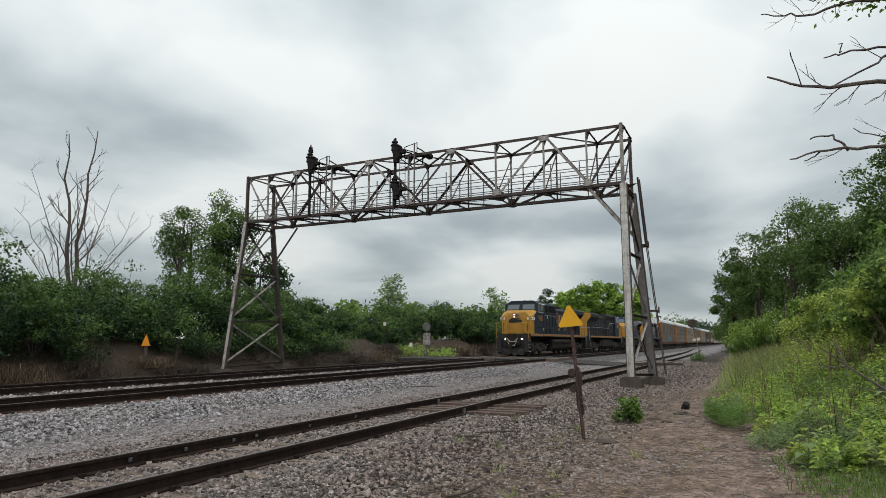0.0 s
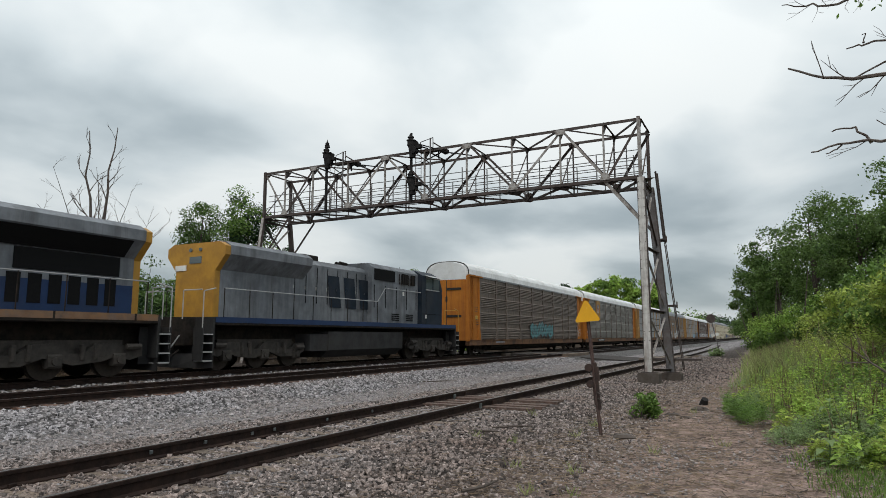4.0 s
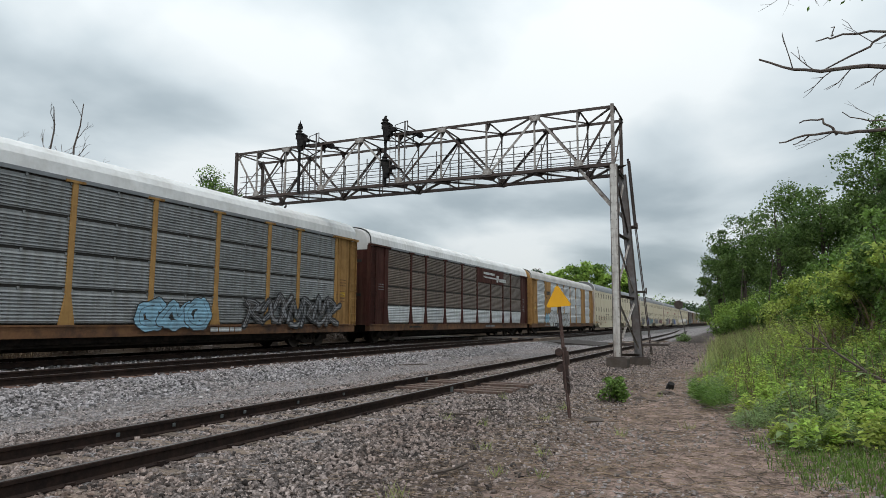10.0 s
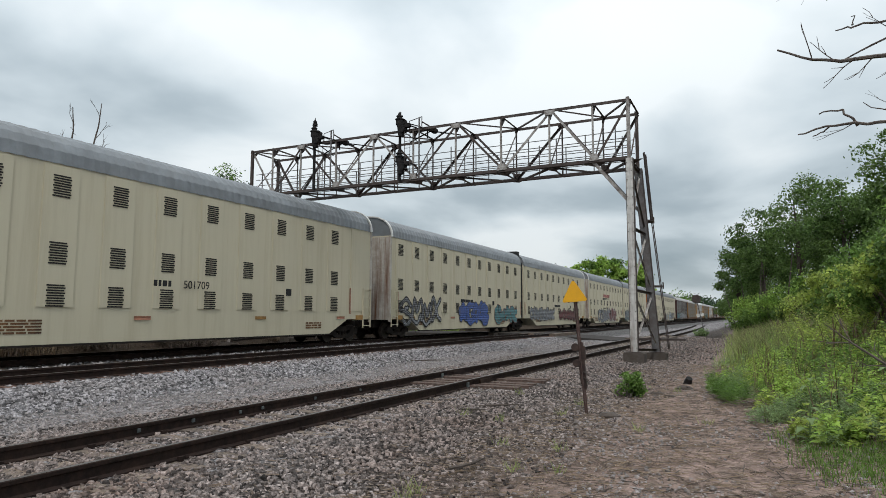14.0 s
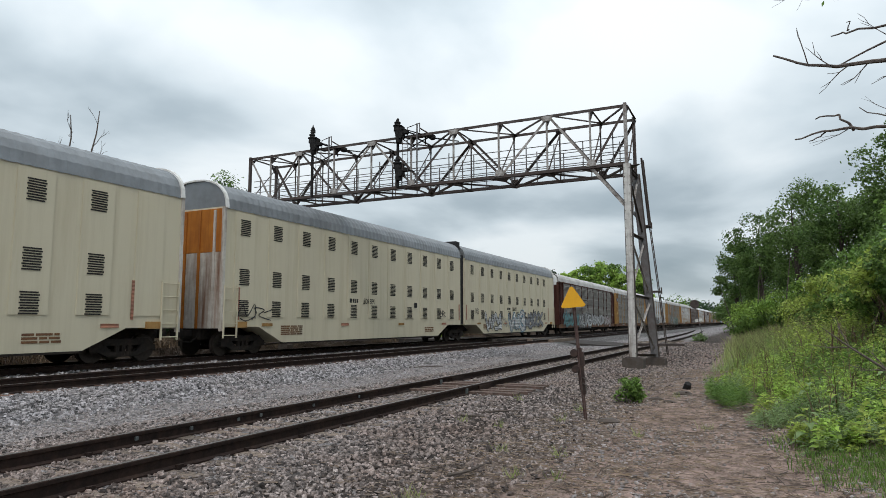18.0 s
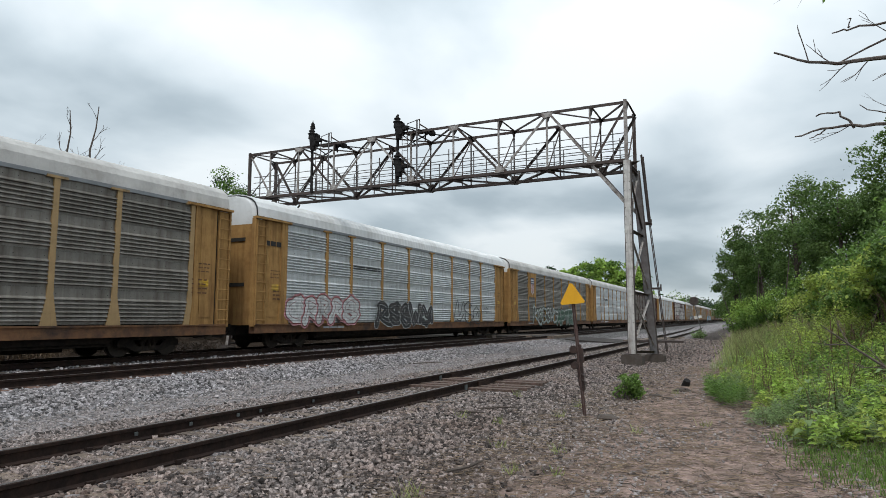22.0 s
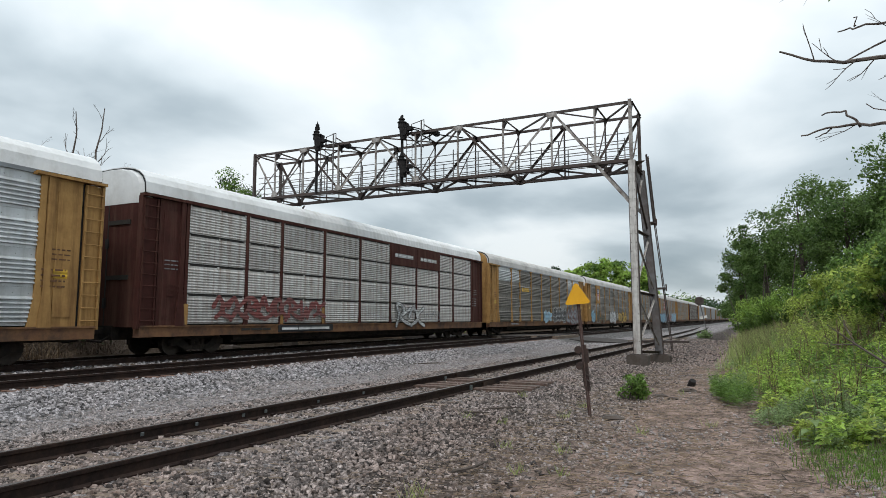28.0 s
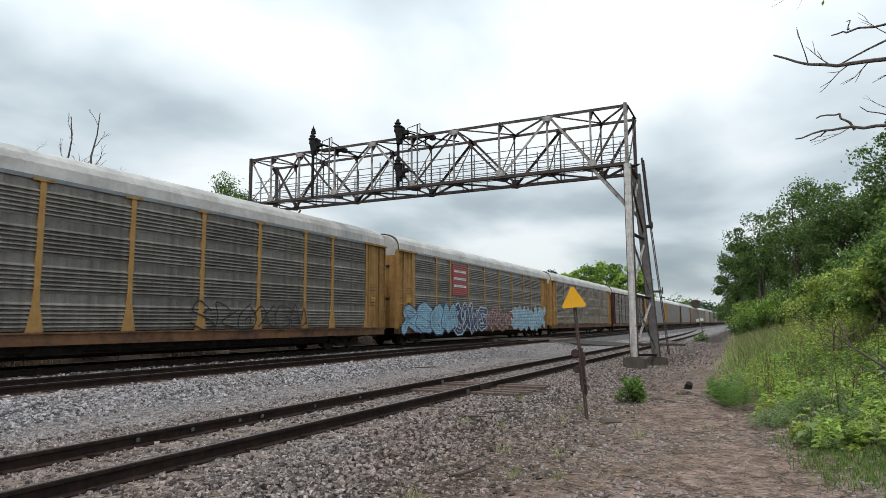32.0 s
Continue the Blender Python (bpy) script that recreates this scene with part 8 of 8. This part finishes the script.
# the dead tree whose limbs reach over the bank
snag = thing("dead_tree", "bare dead tree reaching bare limbs over the bank", "dead tree", "bare dead trees", at=(3.9, 11.6, float(ground_z(3.9, 11.6))))
zb = -float(ground_z(3.9, 11.6))
part("trunk", Mesh().tube((0, 0, -0.3), (0.1, 0, 3.2 + zb), 0.2, 0.16, n=9).tube((0.1, 0, 3.2 + zb), (-0.1, 0.1, 7.6 + zb), 0.16, 0.05, n=8), DEADWOOD, snag)


def limb(path, r0, r1, twigs, seed):
    """One bare limb along a few bends, with twigs on it."""
    rng = np.random.default_rng(seed)
    m = Mesh()
    pts = [Vector((x - 3.9, y - 11.6, z + zb)) for x, y, z in path]
    fine = []
    for a, b in zip(pts, pts[1:]):
        for k in range(3):
            fine.append(a.lerp(b, k / 3) + Vector(rng.normal(size=3)) * 0.018)
    fine.append(pts[-1])
    n = len(fine) - 1
    for i in range(n):
        m.tube(fine[i], fine[i + 1], r0 + (r1 - r0) * i / n, r0 + (r1 - r0) * (i + 1) / n, n=6)
    for k in range(twigs):
        i = int(n * (0.35 + 0.6 * k / max(1, twigs)))
        d = (fine[min(i + 1, n)] - fine[max(i - 1, 0)]).normalized() + Vector((rng.normal() * 0.4, rng.normal() * 0.4, rng.choice((-0.8, 0.9))))
        fork(m, fine[i], d, 0.16 + 0.2 * rng.random(), r1 * 0.7, 1, rng, 0.4)
    part("limb", m, DEADWOOD, snag)


limb(((3.85, 11.6, 4.7), (2.6, 11.2, 5.30), (1.93, 11, 5.38), (1.31, 11, 5.39), (0.94, 11, 5.47), (0.47, 11, 5.72)), 0.045, 0.014, 5, 1)
limb(((3.85, 11.6, 5.3), (2.6, 11.2, 5.95), (1.96, 11, 5.89), (1.48, 11, 5.90), (1.26, 11, 5.88)), 0.026, 0.009, 1, 2)
limb(((2.3, 11.05, 5.9), (1.9, 11, 5.68), (1.35, 11, 5.41)), 0.02, 0.011, 1, 3)
limb(((1.48, 11, 5.9), (1.49, 11, 5.98), (1.47, 11, 6.06)), 0.010, 0.006, 0, 4)
limb(((3.85, 11.6, 3.9), (2.5, 11.1, 4.46), (1.87, 11, 4.40), (1.43, 11, 4.43), (1.07, 11, 4.41), (0.69, 11, 4.34)), 0.036, 0.010, 2, 5)
limb(((1.45, 11, 4.43), (1.36, 11, 4.55), (1.23, 11, 4.66), (0.98, 11, 4.62)), 0.020, 0.009, 0, 6)
limb(((1.1, 11, 4.41), (1.0, 11, 4.33), (0.88, 11, 4.29)), 0.012, 0.007, 0, 7)
limb(((2.2, 11, 4.5), (1.9, 11, 4.55), (1.55, 11, 4.72)), 0.014, 0.006, 1, 10)
limb(((3.85, 11.6, 6.2), (2.2, 11.1, 6.72), (1.5, 11, 6.68), (1.05, 11, 6.58), (0.75, 11, 6.72), (0.45, 11, 6.78)), 0.030, 0.007, 7, 8)
limb(((2.1, 11.05, 6.7), (1.6, 11, 6.9), (1.2, 11, 6.85), (0.8, 11, 6.95)), 0.014, 0.006, 5, 9)
rng = np.random.default_rng(9)
q = np.array([-1.75, -0.5, 6.85 + zb]) + rng.normal(size=(260, 3)) * np.array([0.35, 0.25, 0.14])
v, f = leaf_quads(q, 0.09, rng)
part("last_leaves", quick("last_leaves", v, f, LEAF_MID), None, snag)
# a fallen bare branch in the weeds
fallen = thing("fallen_branch", "fallen grey dead branch lying in the bank weeds", "branch", at=(1.6, 11.5, 0.9))
m = Mesh()
rng = np.random.default_rng(31)
line = [Vector((0.55, 0.15, -0.30)), Vector((0.13, 0, -0.06)), Vector((-0.33, 0, 0.28)), Vector((-0.68, 0, 0.57))]
for k in range(3):
    m.tube(line[k], line[k + 1], 0.032 - 0.009 * k, 0.023 - 0.008 * k, n=6)
for k, d in ((1, (-0.5, 0.1, 0.7)), (1, (-0.9, -0.2, 0.1)), (2, (-0.4, 0.2, 0.9)), (2, (-1.0, 0.1, 0.0))):
    fork(m, line[k], d, 0.3, 0.010, 1, rng, 0.4)
part("wood", m, DEADWOOD, fallen)


# woods far off
def woods(name, seed, n, xs, ys, hs, size, material, label):
    rng = np.random.default_rng(seed)
    s = rng.random(n)
    c = np.column_stack([np.interp(s, np.linspace(0, 1, len(xs)), xs), np.interp(s, np.linspace(0, 1, len(ys)), ys)]) + rng.normal(0, 2.5, (n, 2))
    h = np.interp(s, np.linspace(0, 1, len(hs)), hs) * rng.uniform(0.75, 1.12, n)
    per = 60
    p = np.repeat(np.column_stack([c, h * 0.55]), per, 0)
    d = rng.normal(size=(n * per, 3))
    d /= np.linalg.norm(d, axis=1)[:, None]
    hh = np.repeat(h, per)
    p = p + d * np.column_stack([hh * 0.36, hh * 0.36, hh * 0.5]) * rng.uniform(0.75, 1.1, n * per)[:, None]
    p[:, 2] = np.maximum(p[:, 2], 0.2)
    v, f = leaf_quads(p, size, rng)
    return tagged(new(name, quick(name, v, f, material)), label, "woods", kind="stuff")


woods("far_woods", 81, 130, [-50, -46, -44, -40, -36], [60, 95, 150, 260, 420], [6, 7, 8, 12, 15], 0.9, LEAF_MID, "distant green woods beyond the train")
woods("far_woods", 82, 90, [-90, -60, -45, -30, -24], [420, 560, 640, 700, 760], [17, 20, 20, 17, 16], 2.2, LEAF_DARK, "hazy dark woods on the horizon")
woods("far_woods", 83, 60, [2, -4, -10, -17], [150, 260, 420, 640], [10, 12, 13, 14], 1.0, LEAF_DARK, "distant dark woods along the track")
woods("far_woods", 84, 120, [-70, -75, -80, -70], [10, 40, 90, 200], [8, 8, 9, 10], 0.8, LEAF_DARK, "green woods behind the thicket")

# ---- signs and small things ----
UNDER_RUST = mat("black_rusty_iron", (0.03, 0.022, 0.02), 0.85, second=(0.07, 0.04, 0.032), scale=14, detail=0.7, stain=(0.015, 0.013, 0.013), stain_scale=6, stain_amount=0.9)
sign = thing("triangle_sign", "yellow triangular metal sign on a rusty flaking post", "sign", at=(-2.72, 11.3, -0.1))
lean = pose(0, 0, 0, 0, -4.6, 6)
part("post", Mesh().prism([(-0.03, -0.2), (0.03, -0.2), (0.03, 2.05), (-0.03, 2.05)], -0.006, 0.006).box(-0.006, 0.006, -0.045, 0.0, -0.2, 2.05), POST_RUST, sign, at=lean)
m = Mesh()
m.prism([(-0.215, 0.03), (-0.19, 0.0), (0.19, 0.0), (0.215, 0.03), (0.03, 0.355), (0.0, 0.37), (-0.03, 0.355)], -0.006, 0.006)
board = part("board", m, YELLOW_SIGN, sign, at=lean @ pose(0, -0.06, 1.93))
for z in (0.06, 0.24):
    part("bolt", Mesh().tube((0, -0.012, z), (0, -0.004, z), 0.01, n=8), YELLOW_SIGN, board)
dev = part("lock_bracket", Mesh().box(0.0, 0.055, -0.02, 0.06, 0.42, 1.22, bev=0.01).box(-0.05, 0.0, 0.0, 0.05, 0.5, 0.95, bev=0.01).box(0.03, 0.085, -0.03, 0.05, 0.9, 1.15, bev=0.01), UNDER_RUST, sign, "dark rusty bracket on the post", at=lean)
for z in (1.14, 0.86):
    part("round_lobe", Mesh().tube((-0.08, -0.03, z), (-0.08, 0.06, z), 0.068, n=14).box(-0.08, 0.03, 0.0, 0.05, z - 0.025, z + 0.025), UNDER_RUST, dev)
for k, z in enumerate((0.62, 0.72)):
    part("hasp", Mesh().tube((0.02, -0.04, z), (0.12, -0.06, z - 0.08), 0.012, n=6), STEEL_RUST, dev)

mark = thing("triangle_sign", "small orange triangular sign on a low post", "sign", at=(-25.6, 21.45, float(ground_z(-25.6, 21.45))))
part("post", Mesh().box(-0.07, 0.07, -0.04, 0.04, -0.2, 1.1), BARK, mark, at=pose(0, 0, 0, 0, 0, 40))
part("board", Mesh().prism([(-0.2, 0.0), (0.2, 0.0), (0.0, 0.56)], -0.01, 0.01), ORANGE_SIGN, mark, at=pose(0.05, -0.06, 1.0, 0, 0, 40))

stop = thing("stop_sign", "leaning stop sign with weathered brown back", "sign", at=(-4.0, 59.3, -0.12))
tilt = pose(0, 0, 0, 0, -11, 15)
part("post", Mesh().box(-0.035, 0.035, -0.02, 0.02, -0.2, 3.5), STEEL_GREY, stop, at=tilt)
part("board", Mesh().prism([(0.4 * math.cos(math.pi * (k + 0.5) / 4), 3.25 + 0.4 * math.sin(math.pi * (k + 0.5) / 4)) for k in range(8)], -0.035, -0.022), STEEL_RUST, stop, at=tilt)
for dx in (-0.17, 0.17):
    part("plate", Mesh().box(dx - 0.13, dx + 0.13, -0.04, -0.022, 1.75, 1.98), WHITE_PAINT, stop, at=tilt)

cab = thing("track_cabinet", "small white trackside cabinet", "cabinet", at=(-5.6, 190, -0.03))
part("box", Mesh().box(-0.7, 0.7, -0.5, 0.5, 0.1, 2.2, bev=0.05), WHITE_PAINT, cab)
part("plinth", Mesh().box(-0.6, 0.6, -0.45, 0.45, -0.2, 0.1), CONCRETE, cab)

back = thing("signal_post", "grey railway signal seen from behind", "railway signal", at=(-24.6, 48.4, float(ground_z(-24.6, 48.4))))
part("post", Mesh().tube((0, 0, -0.2), (0, 0, 3.0), 0.055, n=8), STEEL_GREY, back)
part("disc", Mesh().tube((0, -0.05, 2.85), (0, 0.0, 2.85), 0.36, n=20), STEEL_GREY, back)
part("case", Mesh().box(-0.28, 0.28, -0.15, 0.15, 1.35, 2.3, bev=0.03), STEEL_WHITE, back)
for x, y, h in ((-23.6, 43.8, 1.5), (-27.4, 46.3, 2.4)):
    mp = thing("marker_post", "thin post with a white marker plate", "marker post", "marker posts by the crossing", at=(x, y, float(ground_z(x, y))))
    part("post", Mesh().tube((0, 0, -0.2), (0, 0, h), 0.03, n=6), STEEL_RUST, mp)
    part("plate", Mesh().box(-0.13, 0.13, -0.04, -0.03, h - 0.3, h, bev=0.0), WHITE_PAINT, mp)

OLD_TIE = mat("old_grey_tie", (0.15, 0.105, 0.085), 0.9, second=(0.05, 0.034, 0.028), scale=12, stain=(0.13, 0.06, 0.05), stain_scale=2.5, bump=0.6)
# long switch ties and joint bars at the siding's joint
for k in range(5):
    y = 13.55 + 0.56 * k
    part("long_tie", Mesh().box(-8.0, -4.72 + 0.08 * (k % 2), y - 0.12, y + 0.12, -0.24, 0.03 - 0.012 * (k % 3)), OLD_TIE, siding, at=pose(0, 0, 0, 0, 0, 0))
INSULATED = mat("pale_joint_bar", (0.13, 0.145, 0.145), 0.6, 0.2, second=(0.07, 0.08, 0.08), scale=8)
for off, ys in ((-0.7525, (15.1, 16.1)), (0.7525, (13.3, 14.35))):
    for k, y in enumerate(ys):
        x = SIDING + off + 0.03
        part("joint_bar", Mesh().box(x - 0.012, x + 0.02, y - (0.05 if k != 1 else 0.35), y + (0.05 if k != 1 else 0.35), HEAD_SIDING - 0.155, HEAD_SIDING - 0.045, bev=0.006), INSULATED if k != 1 else RAIL_SIDE, siding)
for y in (6.02, 6.93, 7.87, 8.38, 9.78, 11.28):
    part("rail_clip", Mesh().box(SIDING - 0.735, SIDING - 0.71, y - 0.022, y + 0.022, HEAD_SIDING - 0.11, HEAD_SIDING - 0.06, bev=0.006), INSULATED, siding)
for k in range(26):
    for off in (-0.7525, 0.7525):
        y = 3.2 + 1.06 * k
        part("rail_anchor", Mesh().box(SIDING + off + 0.05, SIDING + off + 0.10, y - 0.04, y + 0.04, HEAD_SIDING - 0.19, HEAD_SIDING - 0.135), RAIL_SIDE, siding)
        part("rail_anchor", Mesh().box(SIDING + off - 0.10, SIDING + off - 0.05, y - 0.04, y + 0.04, HEAD_SIDING - 0.19, HEAD_SIDING - 0.135), RAIL_SIDE, siding)

# ---- loose ballast ----
BLOCK = np.array([(x, y, z) for z in (-0.62, 0.62) for x, y in ((-0.7, -0.6), (0.7, -0.6), (0.6, 0.65), (-0.6, 0.65))], dtype=float)
BFACE = np.array([(4, 5, 6, 7), (0, 1, 5, 4), (1, 2, 6, 5), (2, 3, 7, 6), (3, 0, 4, 7)])


def stones(name, x, y, size, rng, material, label, sink=0.25, category="gravel"):
    n = len(x)
    v = BLOCK[None] * rng.uniform(0.55, 1.2, (n, 8, 1)) + rng.normal(0, 0.17, (n, 8, 3))
    v = v * rng.uniform([0.8, 0.7, 0.55], [1.25, 1.1, 1.0], (n, 3))[:, None, :]
    a, b = rng.random(n) * 6.28, rng.normal(0, 0.5, n)
    ca, sa, cb, sb = np.cos(a), np.sin(a), np.cos(b), np.sin(b)
    xx, yy, zz = v[..., 0], v[..., 1], v[..., 2]
    yy, zz = yy * cb[:, None] - zz * sb[:, None], yy * sb[:, None] + zz * cb[:, None]
    xx, yy = xx * ca[:, None] - yy * sa[:, None], xx * sa[:, None] + yy * ca[:, None]
    s = (size * rng.uniform(0.6, 1.45, n))[:, None]
    z = ground_z(x, y)[:, None] + s * sink + rng.normal(0, 0.006, n)[:, None]
    v = np.stack([x[:, None] + xx * s, y[:, None] + yy * s, z + zz * s], -1).reshape(-1, 3)
    f = (np.arange(n)[:, None, None] * 8 + BFACE[None]).reshape(-1, 4)
    return tagged(new(name, quick(name, v, f, material)), label, category, kind="stuff")


def scatter(rng, n, x0, x1, y0, y1, power):
    y = y0 + (y1 - y0) * rng.random(n) ** power
    return x0 + (x1 - x0) * rng.random(n), y


rng = np.random.default_rng(123)
x, y = scatter(rng, 58000, -9.0, -1.9, 3.2, 27, 1.9)
fade = np.clip((-1.9 - x) / 2.0, 0, 1)
off = np.abs(x - SIDING)
tie_near = np.abs((y - 2.0 + 0.265) % 0.53 - 0.265) < 0.13
keep = (rng.random(len(x)) < 0.15 + 0.85 * fade) & ~((np.abs(off - 0.7525) < 0.09)) & ~((off < 1.36) & tie_near & (rng.random(len(x)) < 0.62)) & ~((x > -5.5) & (x < -4.6) & (y > 13.3) & (y < 16.0))
stones("loose_ballast", x[keep], y[keep], 0.0285, rng, STONE_BROWN, "dirty brown-grey crushed ballast stones")
x, y = scatter(rng, 22000, -11.0, -7.9, 3.2, 40, 1.5)
stones("fine_gravel", x, y, 0.02, rng, STONE_FINE, "fine grey gravel between the tracks")
x, y = scatter(rng, 38000, -12.86, -9.6, 4.0, 42, 1.7)
shoulder = np.clip((-10.5 - x) / 0.8, 0, 1)
keep = rng.random(len(x)) < 0.04 + 0.96 * shoulder
stones("main_ballast", x[keep], y[keep], 0.035, rng, STONE, "light grey crushed stone ballast of the main line")
x, y = scatter(rng, 9000, -20.8, -12.4, 6.0, 34, 1.2)
keep = (np.abs(np.abs(x - MAIN_B) - 0.7525) > 0.1) & (np.abs(np.abs(x - MAIN_A) - 0.7525) > 0.1)
stones("track_ballast", x[keep], y[keep], 0.045, rng, STONE, "grey ballast between the main line rails")
x, y = scatter(rng, 8000, -7.5, -1.6, 24, 55, 1.0)
keep = np.abs(np.abs(x - siding_x(y)) - 0.7525) > 0.1
stones("far_gravel", x[keep], y[keep], 0.036, rng, STONE_BROWN, "grey gravel along the siding")
x, y = scatter(rng, 16000, -3.6, 1.2, 4.5, 26, 1.4)
keep = np.sin(x * 2.1 + y * 0.6) + np.sin(y * 1.3 - x) + rng.normal(0, 0.8, len(x)) > 0
stones("pebbles", x[keep], y[keep], 0.021, rng, STONE_FINE, "scattered pebbles on the brown dirt")
for i, (x, y, s) in enumerate(((-1.55, 15.9, 0.17), (-2.3, 11.0, 0.16), (-2.0, 14.6, 0.12), (-2.15, 13.4, 0.07), (-1.7, 14.3, 0.10), (-0.75, 18.5, 0.12))):
    r2 = np.random.default_rng(700 + i)
    rock = thing("rock", "pale flat rock lying in the dirt", "rock", "rocks by the path", at=(x, y, float(ground_z(x, y))))
    m = Mesh()
    n = 9
    for k, (rr, z) in enumerate(((1.0, -0.1), (1.08, 0.25), (0.75, 0.5))):
        for j in range(n):
            q = 1 + 0.22 * r2.normal()
            m.v.append((s * rr * q * math.cos(6.283 * j / n), s * rr * q * 0.8 * math.sin(6.283 * j / n), s * z))
    for k in range(2):
        for j in range(n):
            m.f.append((k * n + j, k * n + (j + 1) % n, (k + 1) * n + (j + 1) % n, (k + 1) * n + j))
    m.f.append(tuple(range(2 * n, 3 * n)))
    m.mi = [0] * len(m.f)
    part("stone", m, CONCRETE, rock)
hole = thing("broken_pipe", "dark broken pipe end in the dirt", "pipe", at=(-1.62, 17.2, -0.1))
part("ring", Mesh().tube((0, 0, 0), (0.06, -0.08, 0.16), 0.10, 0.08, n=12), STEEL_DARK, hole)


# ---- sticks and litter of the dirt ----
def litter(name, rng, n, x0, x1, y0, y1, long, thick, material, label):
    x, y = scatter(rng, n, x0, x1, y0, y1, 1.4)
    a = rng.random(n) * 6.28
    ln = long * rng.uniform(0.3, 1.3, n)
    d = np.column_stack([np.cos(a), np.sin(a), rng.normal(0, 0.08, n)]) * ln[:, None] / 2
    s = np.column_stack([-np.sin(a), np.cos(a), np.zeros(n)]) * thick
    u = np.array([0, 0, thick * 1.4])
    c = np.column_stack([x, y, ground_z(x, y) + 0.012 + np.abs(rng.normal(0, 0.008, n))])
    v = np.stack([c - d - s, c - d + s, c - d + u, c + d - s * 0.6, c + d + s * 0.6, c + d + u * 0.6], 1).reshape(-1, 3)
    o = np.arange(n)[:, None] * 6
    f = np.concatenate([o + np.array([0, 3, 5, 2]), o + np.array([1, 2, 5, 4])])
    return tagged(new(name, quick(name, v, f, material)), label, "litter", kind="stuff")


litter("twigs", rng, 5200, -3.4, 1.6, 4.4, 24, 0.24, 0.0045, DRY, "dry twigs and straw scattered on the dirt")
litter("straw", rng, 9000, -3.6, 1.9, 4.4, 26, 0.10, 0.0035, STRAW, "pale dry straw scattered over the dirt")
litter("dark_straw", rng, 4200, -3.6, 1.9, 4.4, 26, 0.09, 0.004, BRUSH, "dark rotted straw scattered over the dirt")
litter("dark_twigs", rng, 1500, -3.6, 1.8, 4.4, 22, 0.26, 0.006, BRUSH, "dark dead sticks scattered on the dirt")
litter("wood_chips", rng, 900, -5.0, 0.5, 4.6, 20, 0.16, 0.008, TIE, "old wood chips lying on the gravel")
for i, (x, y, ln, a) in enumerate(((-4.1, 10.7, 0.7, 12), (-4.3, 10.0, 0.6, -25), (-10.3, 20.0, 1.2, 10), (-2.9, 6.6, 0.5, 60))):
    st = thing("stick", "broken dark stick on the ballast", "stick", "sticks on the ballast", at=(x, y, float(ground_z(x, y)) + 0.05))
    bend = 0.06 * (-1) ** i
    m = Mesh().tube((-ln / 2, 0, 0), (0, bend, 0.03), 0.022, 0.018, n=6)
    part("wood", m.tube((0, bend, 0.03), (ln / 2, 0.02, 0.05), 0.018, 0.009, n=6), BARK, st, at=pose(0, 0, 0, 0, 0, a))
    part("twig", Mesh().tube((0.02, bend, 0.03), (ln * 0.3, bend + 0.16, 0.07), 0.01, 0.005, n=5), BARK, st, at=pose(0, 0, 0, 0, 0, a))
rng = np.random.default_rng(55)
x, y = scatter(rng, 18, -4.6, 0.4, 5.0, 16, 1.2)
tufts = []
for px, py in zip(x, y):
    n = 22
    a = rng.random(n) * 6.28
    h = rng.uniform(0.05, 0.16, n)
    b = np.column_stack([px + rng.normal(0, 0.05, n), py + rng.normal(0, 0.05, n), np.full(n, float(ground_z(px, py)))])
    s = np.column_stack([np.cos(a), np.sin(a), np.zeros(n)]) * 0.006
    t = b + np.column_stack([np.cos(a) * h * 0.5, np.sin(a) * h * 0.5, h])
    tufts.append(np.stack([b - s, b + s, t + s * 0.2, t - s * 0.2], 1).reshape(-1, 3))
v = np.concatenate(tufts)
tagged(new("grass_tufts", quick("grass_tufts", v, np.arange(len(v)).reshape(-1, 4), GRASS)), "small grass tufts growing in the gravel", "grass", kind="stuff")


# ---- what moves ----
def advance(t):
    """How far the train has come since the start, in metres."""
    q = t / 10
    sway = np.interp(t, [0, 1, 2, 3, 4.5, 6, 10, 11, 12, 13, 14, 17, 19, 20, 21, 22, 23, 25, 28, 29, 30, 32], [-2.3, -1.85, -0.8, -0.55, -0.8, -1.0, -1.1, -0.85, -0.52, -0.45, -0.61, -0.41, -0.47, -0.37, -0.29, -0.36, -1.17, -1.0, -0.54, -0.65, -0.91, -1.18])
    return 254.793 * q - 0.7024 * q ** 2 - 0.653 * q ** 3 + 0.126 * q ** 4 + sway


def motions():
    """The train runs by along the far main track."""
    for v, y, turn in vehicles:
        walk(v, [(t, pose(MAIN_A, y - advance(t), HEAD_MAIN, 0, 0, turn)) for t in (0, 1, 2, 3, 4.5, 6, 8, 10, 11, 12, 13, 14, 17, 18, 19, 20, 21, 22, 23, 24, 25, 28, 29, 30, 31, 32)])


motions()
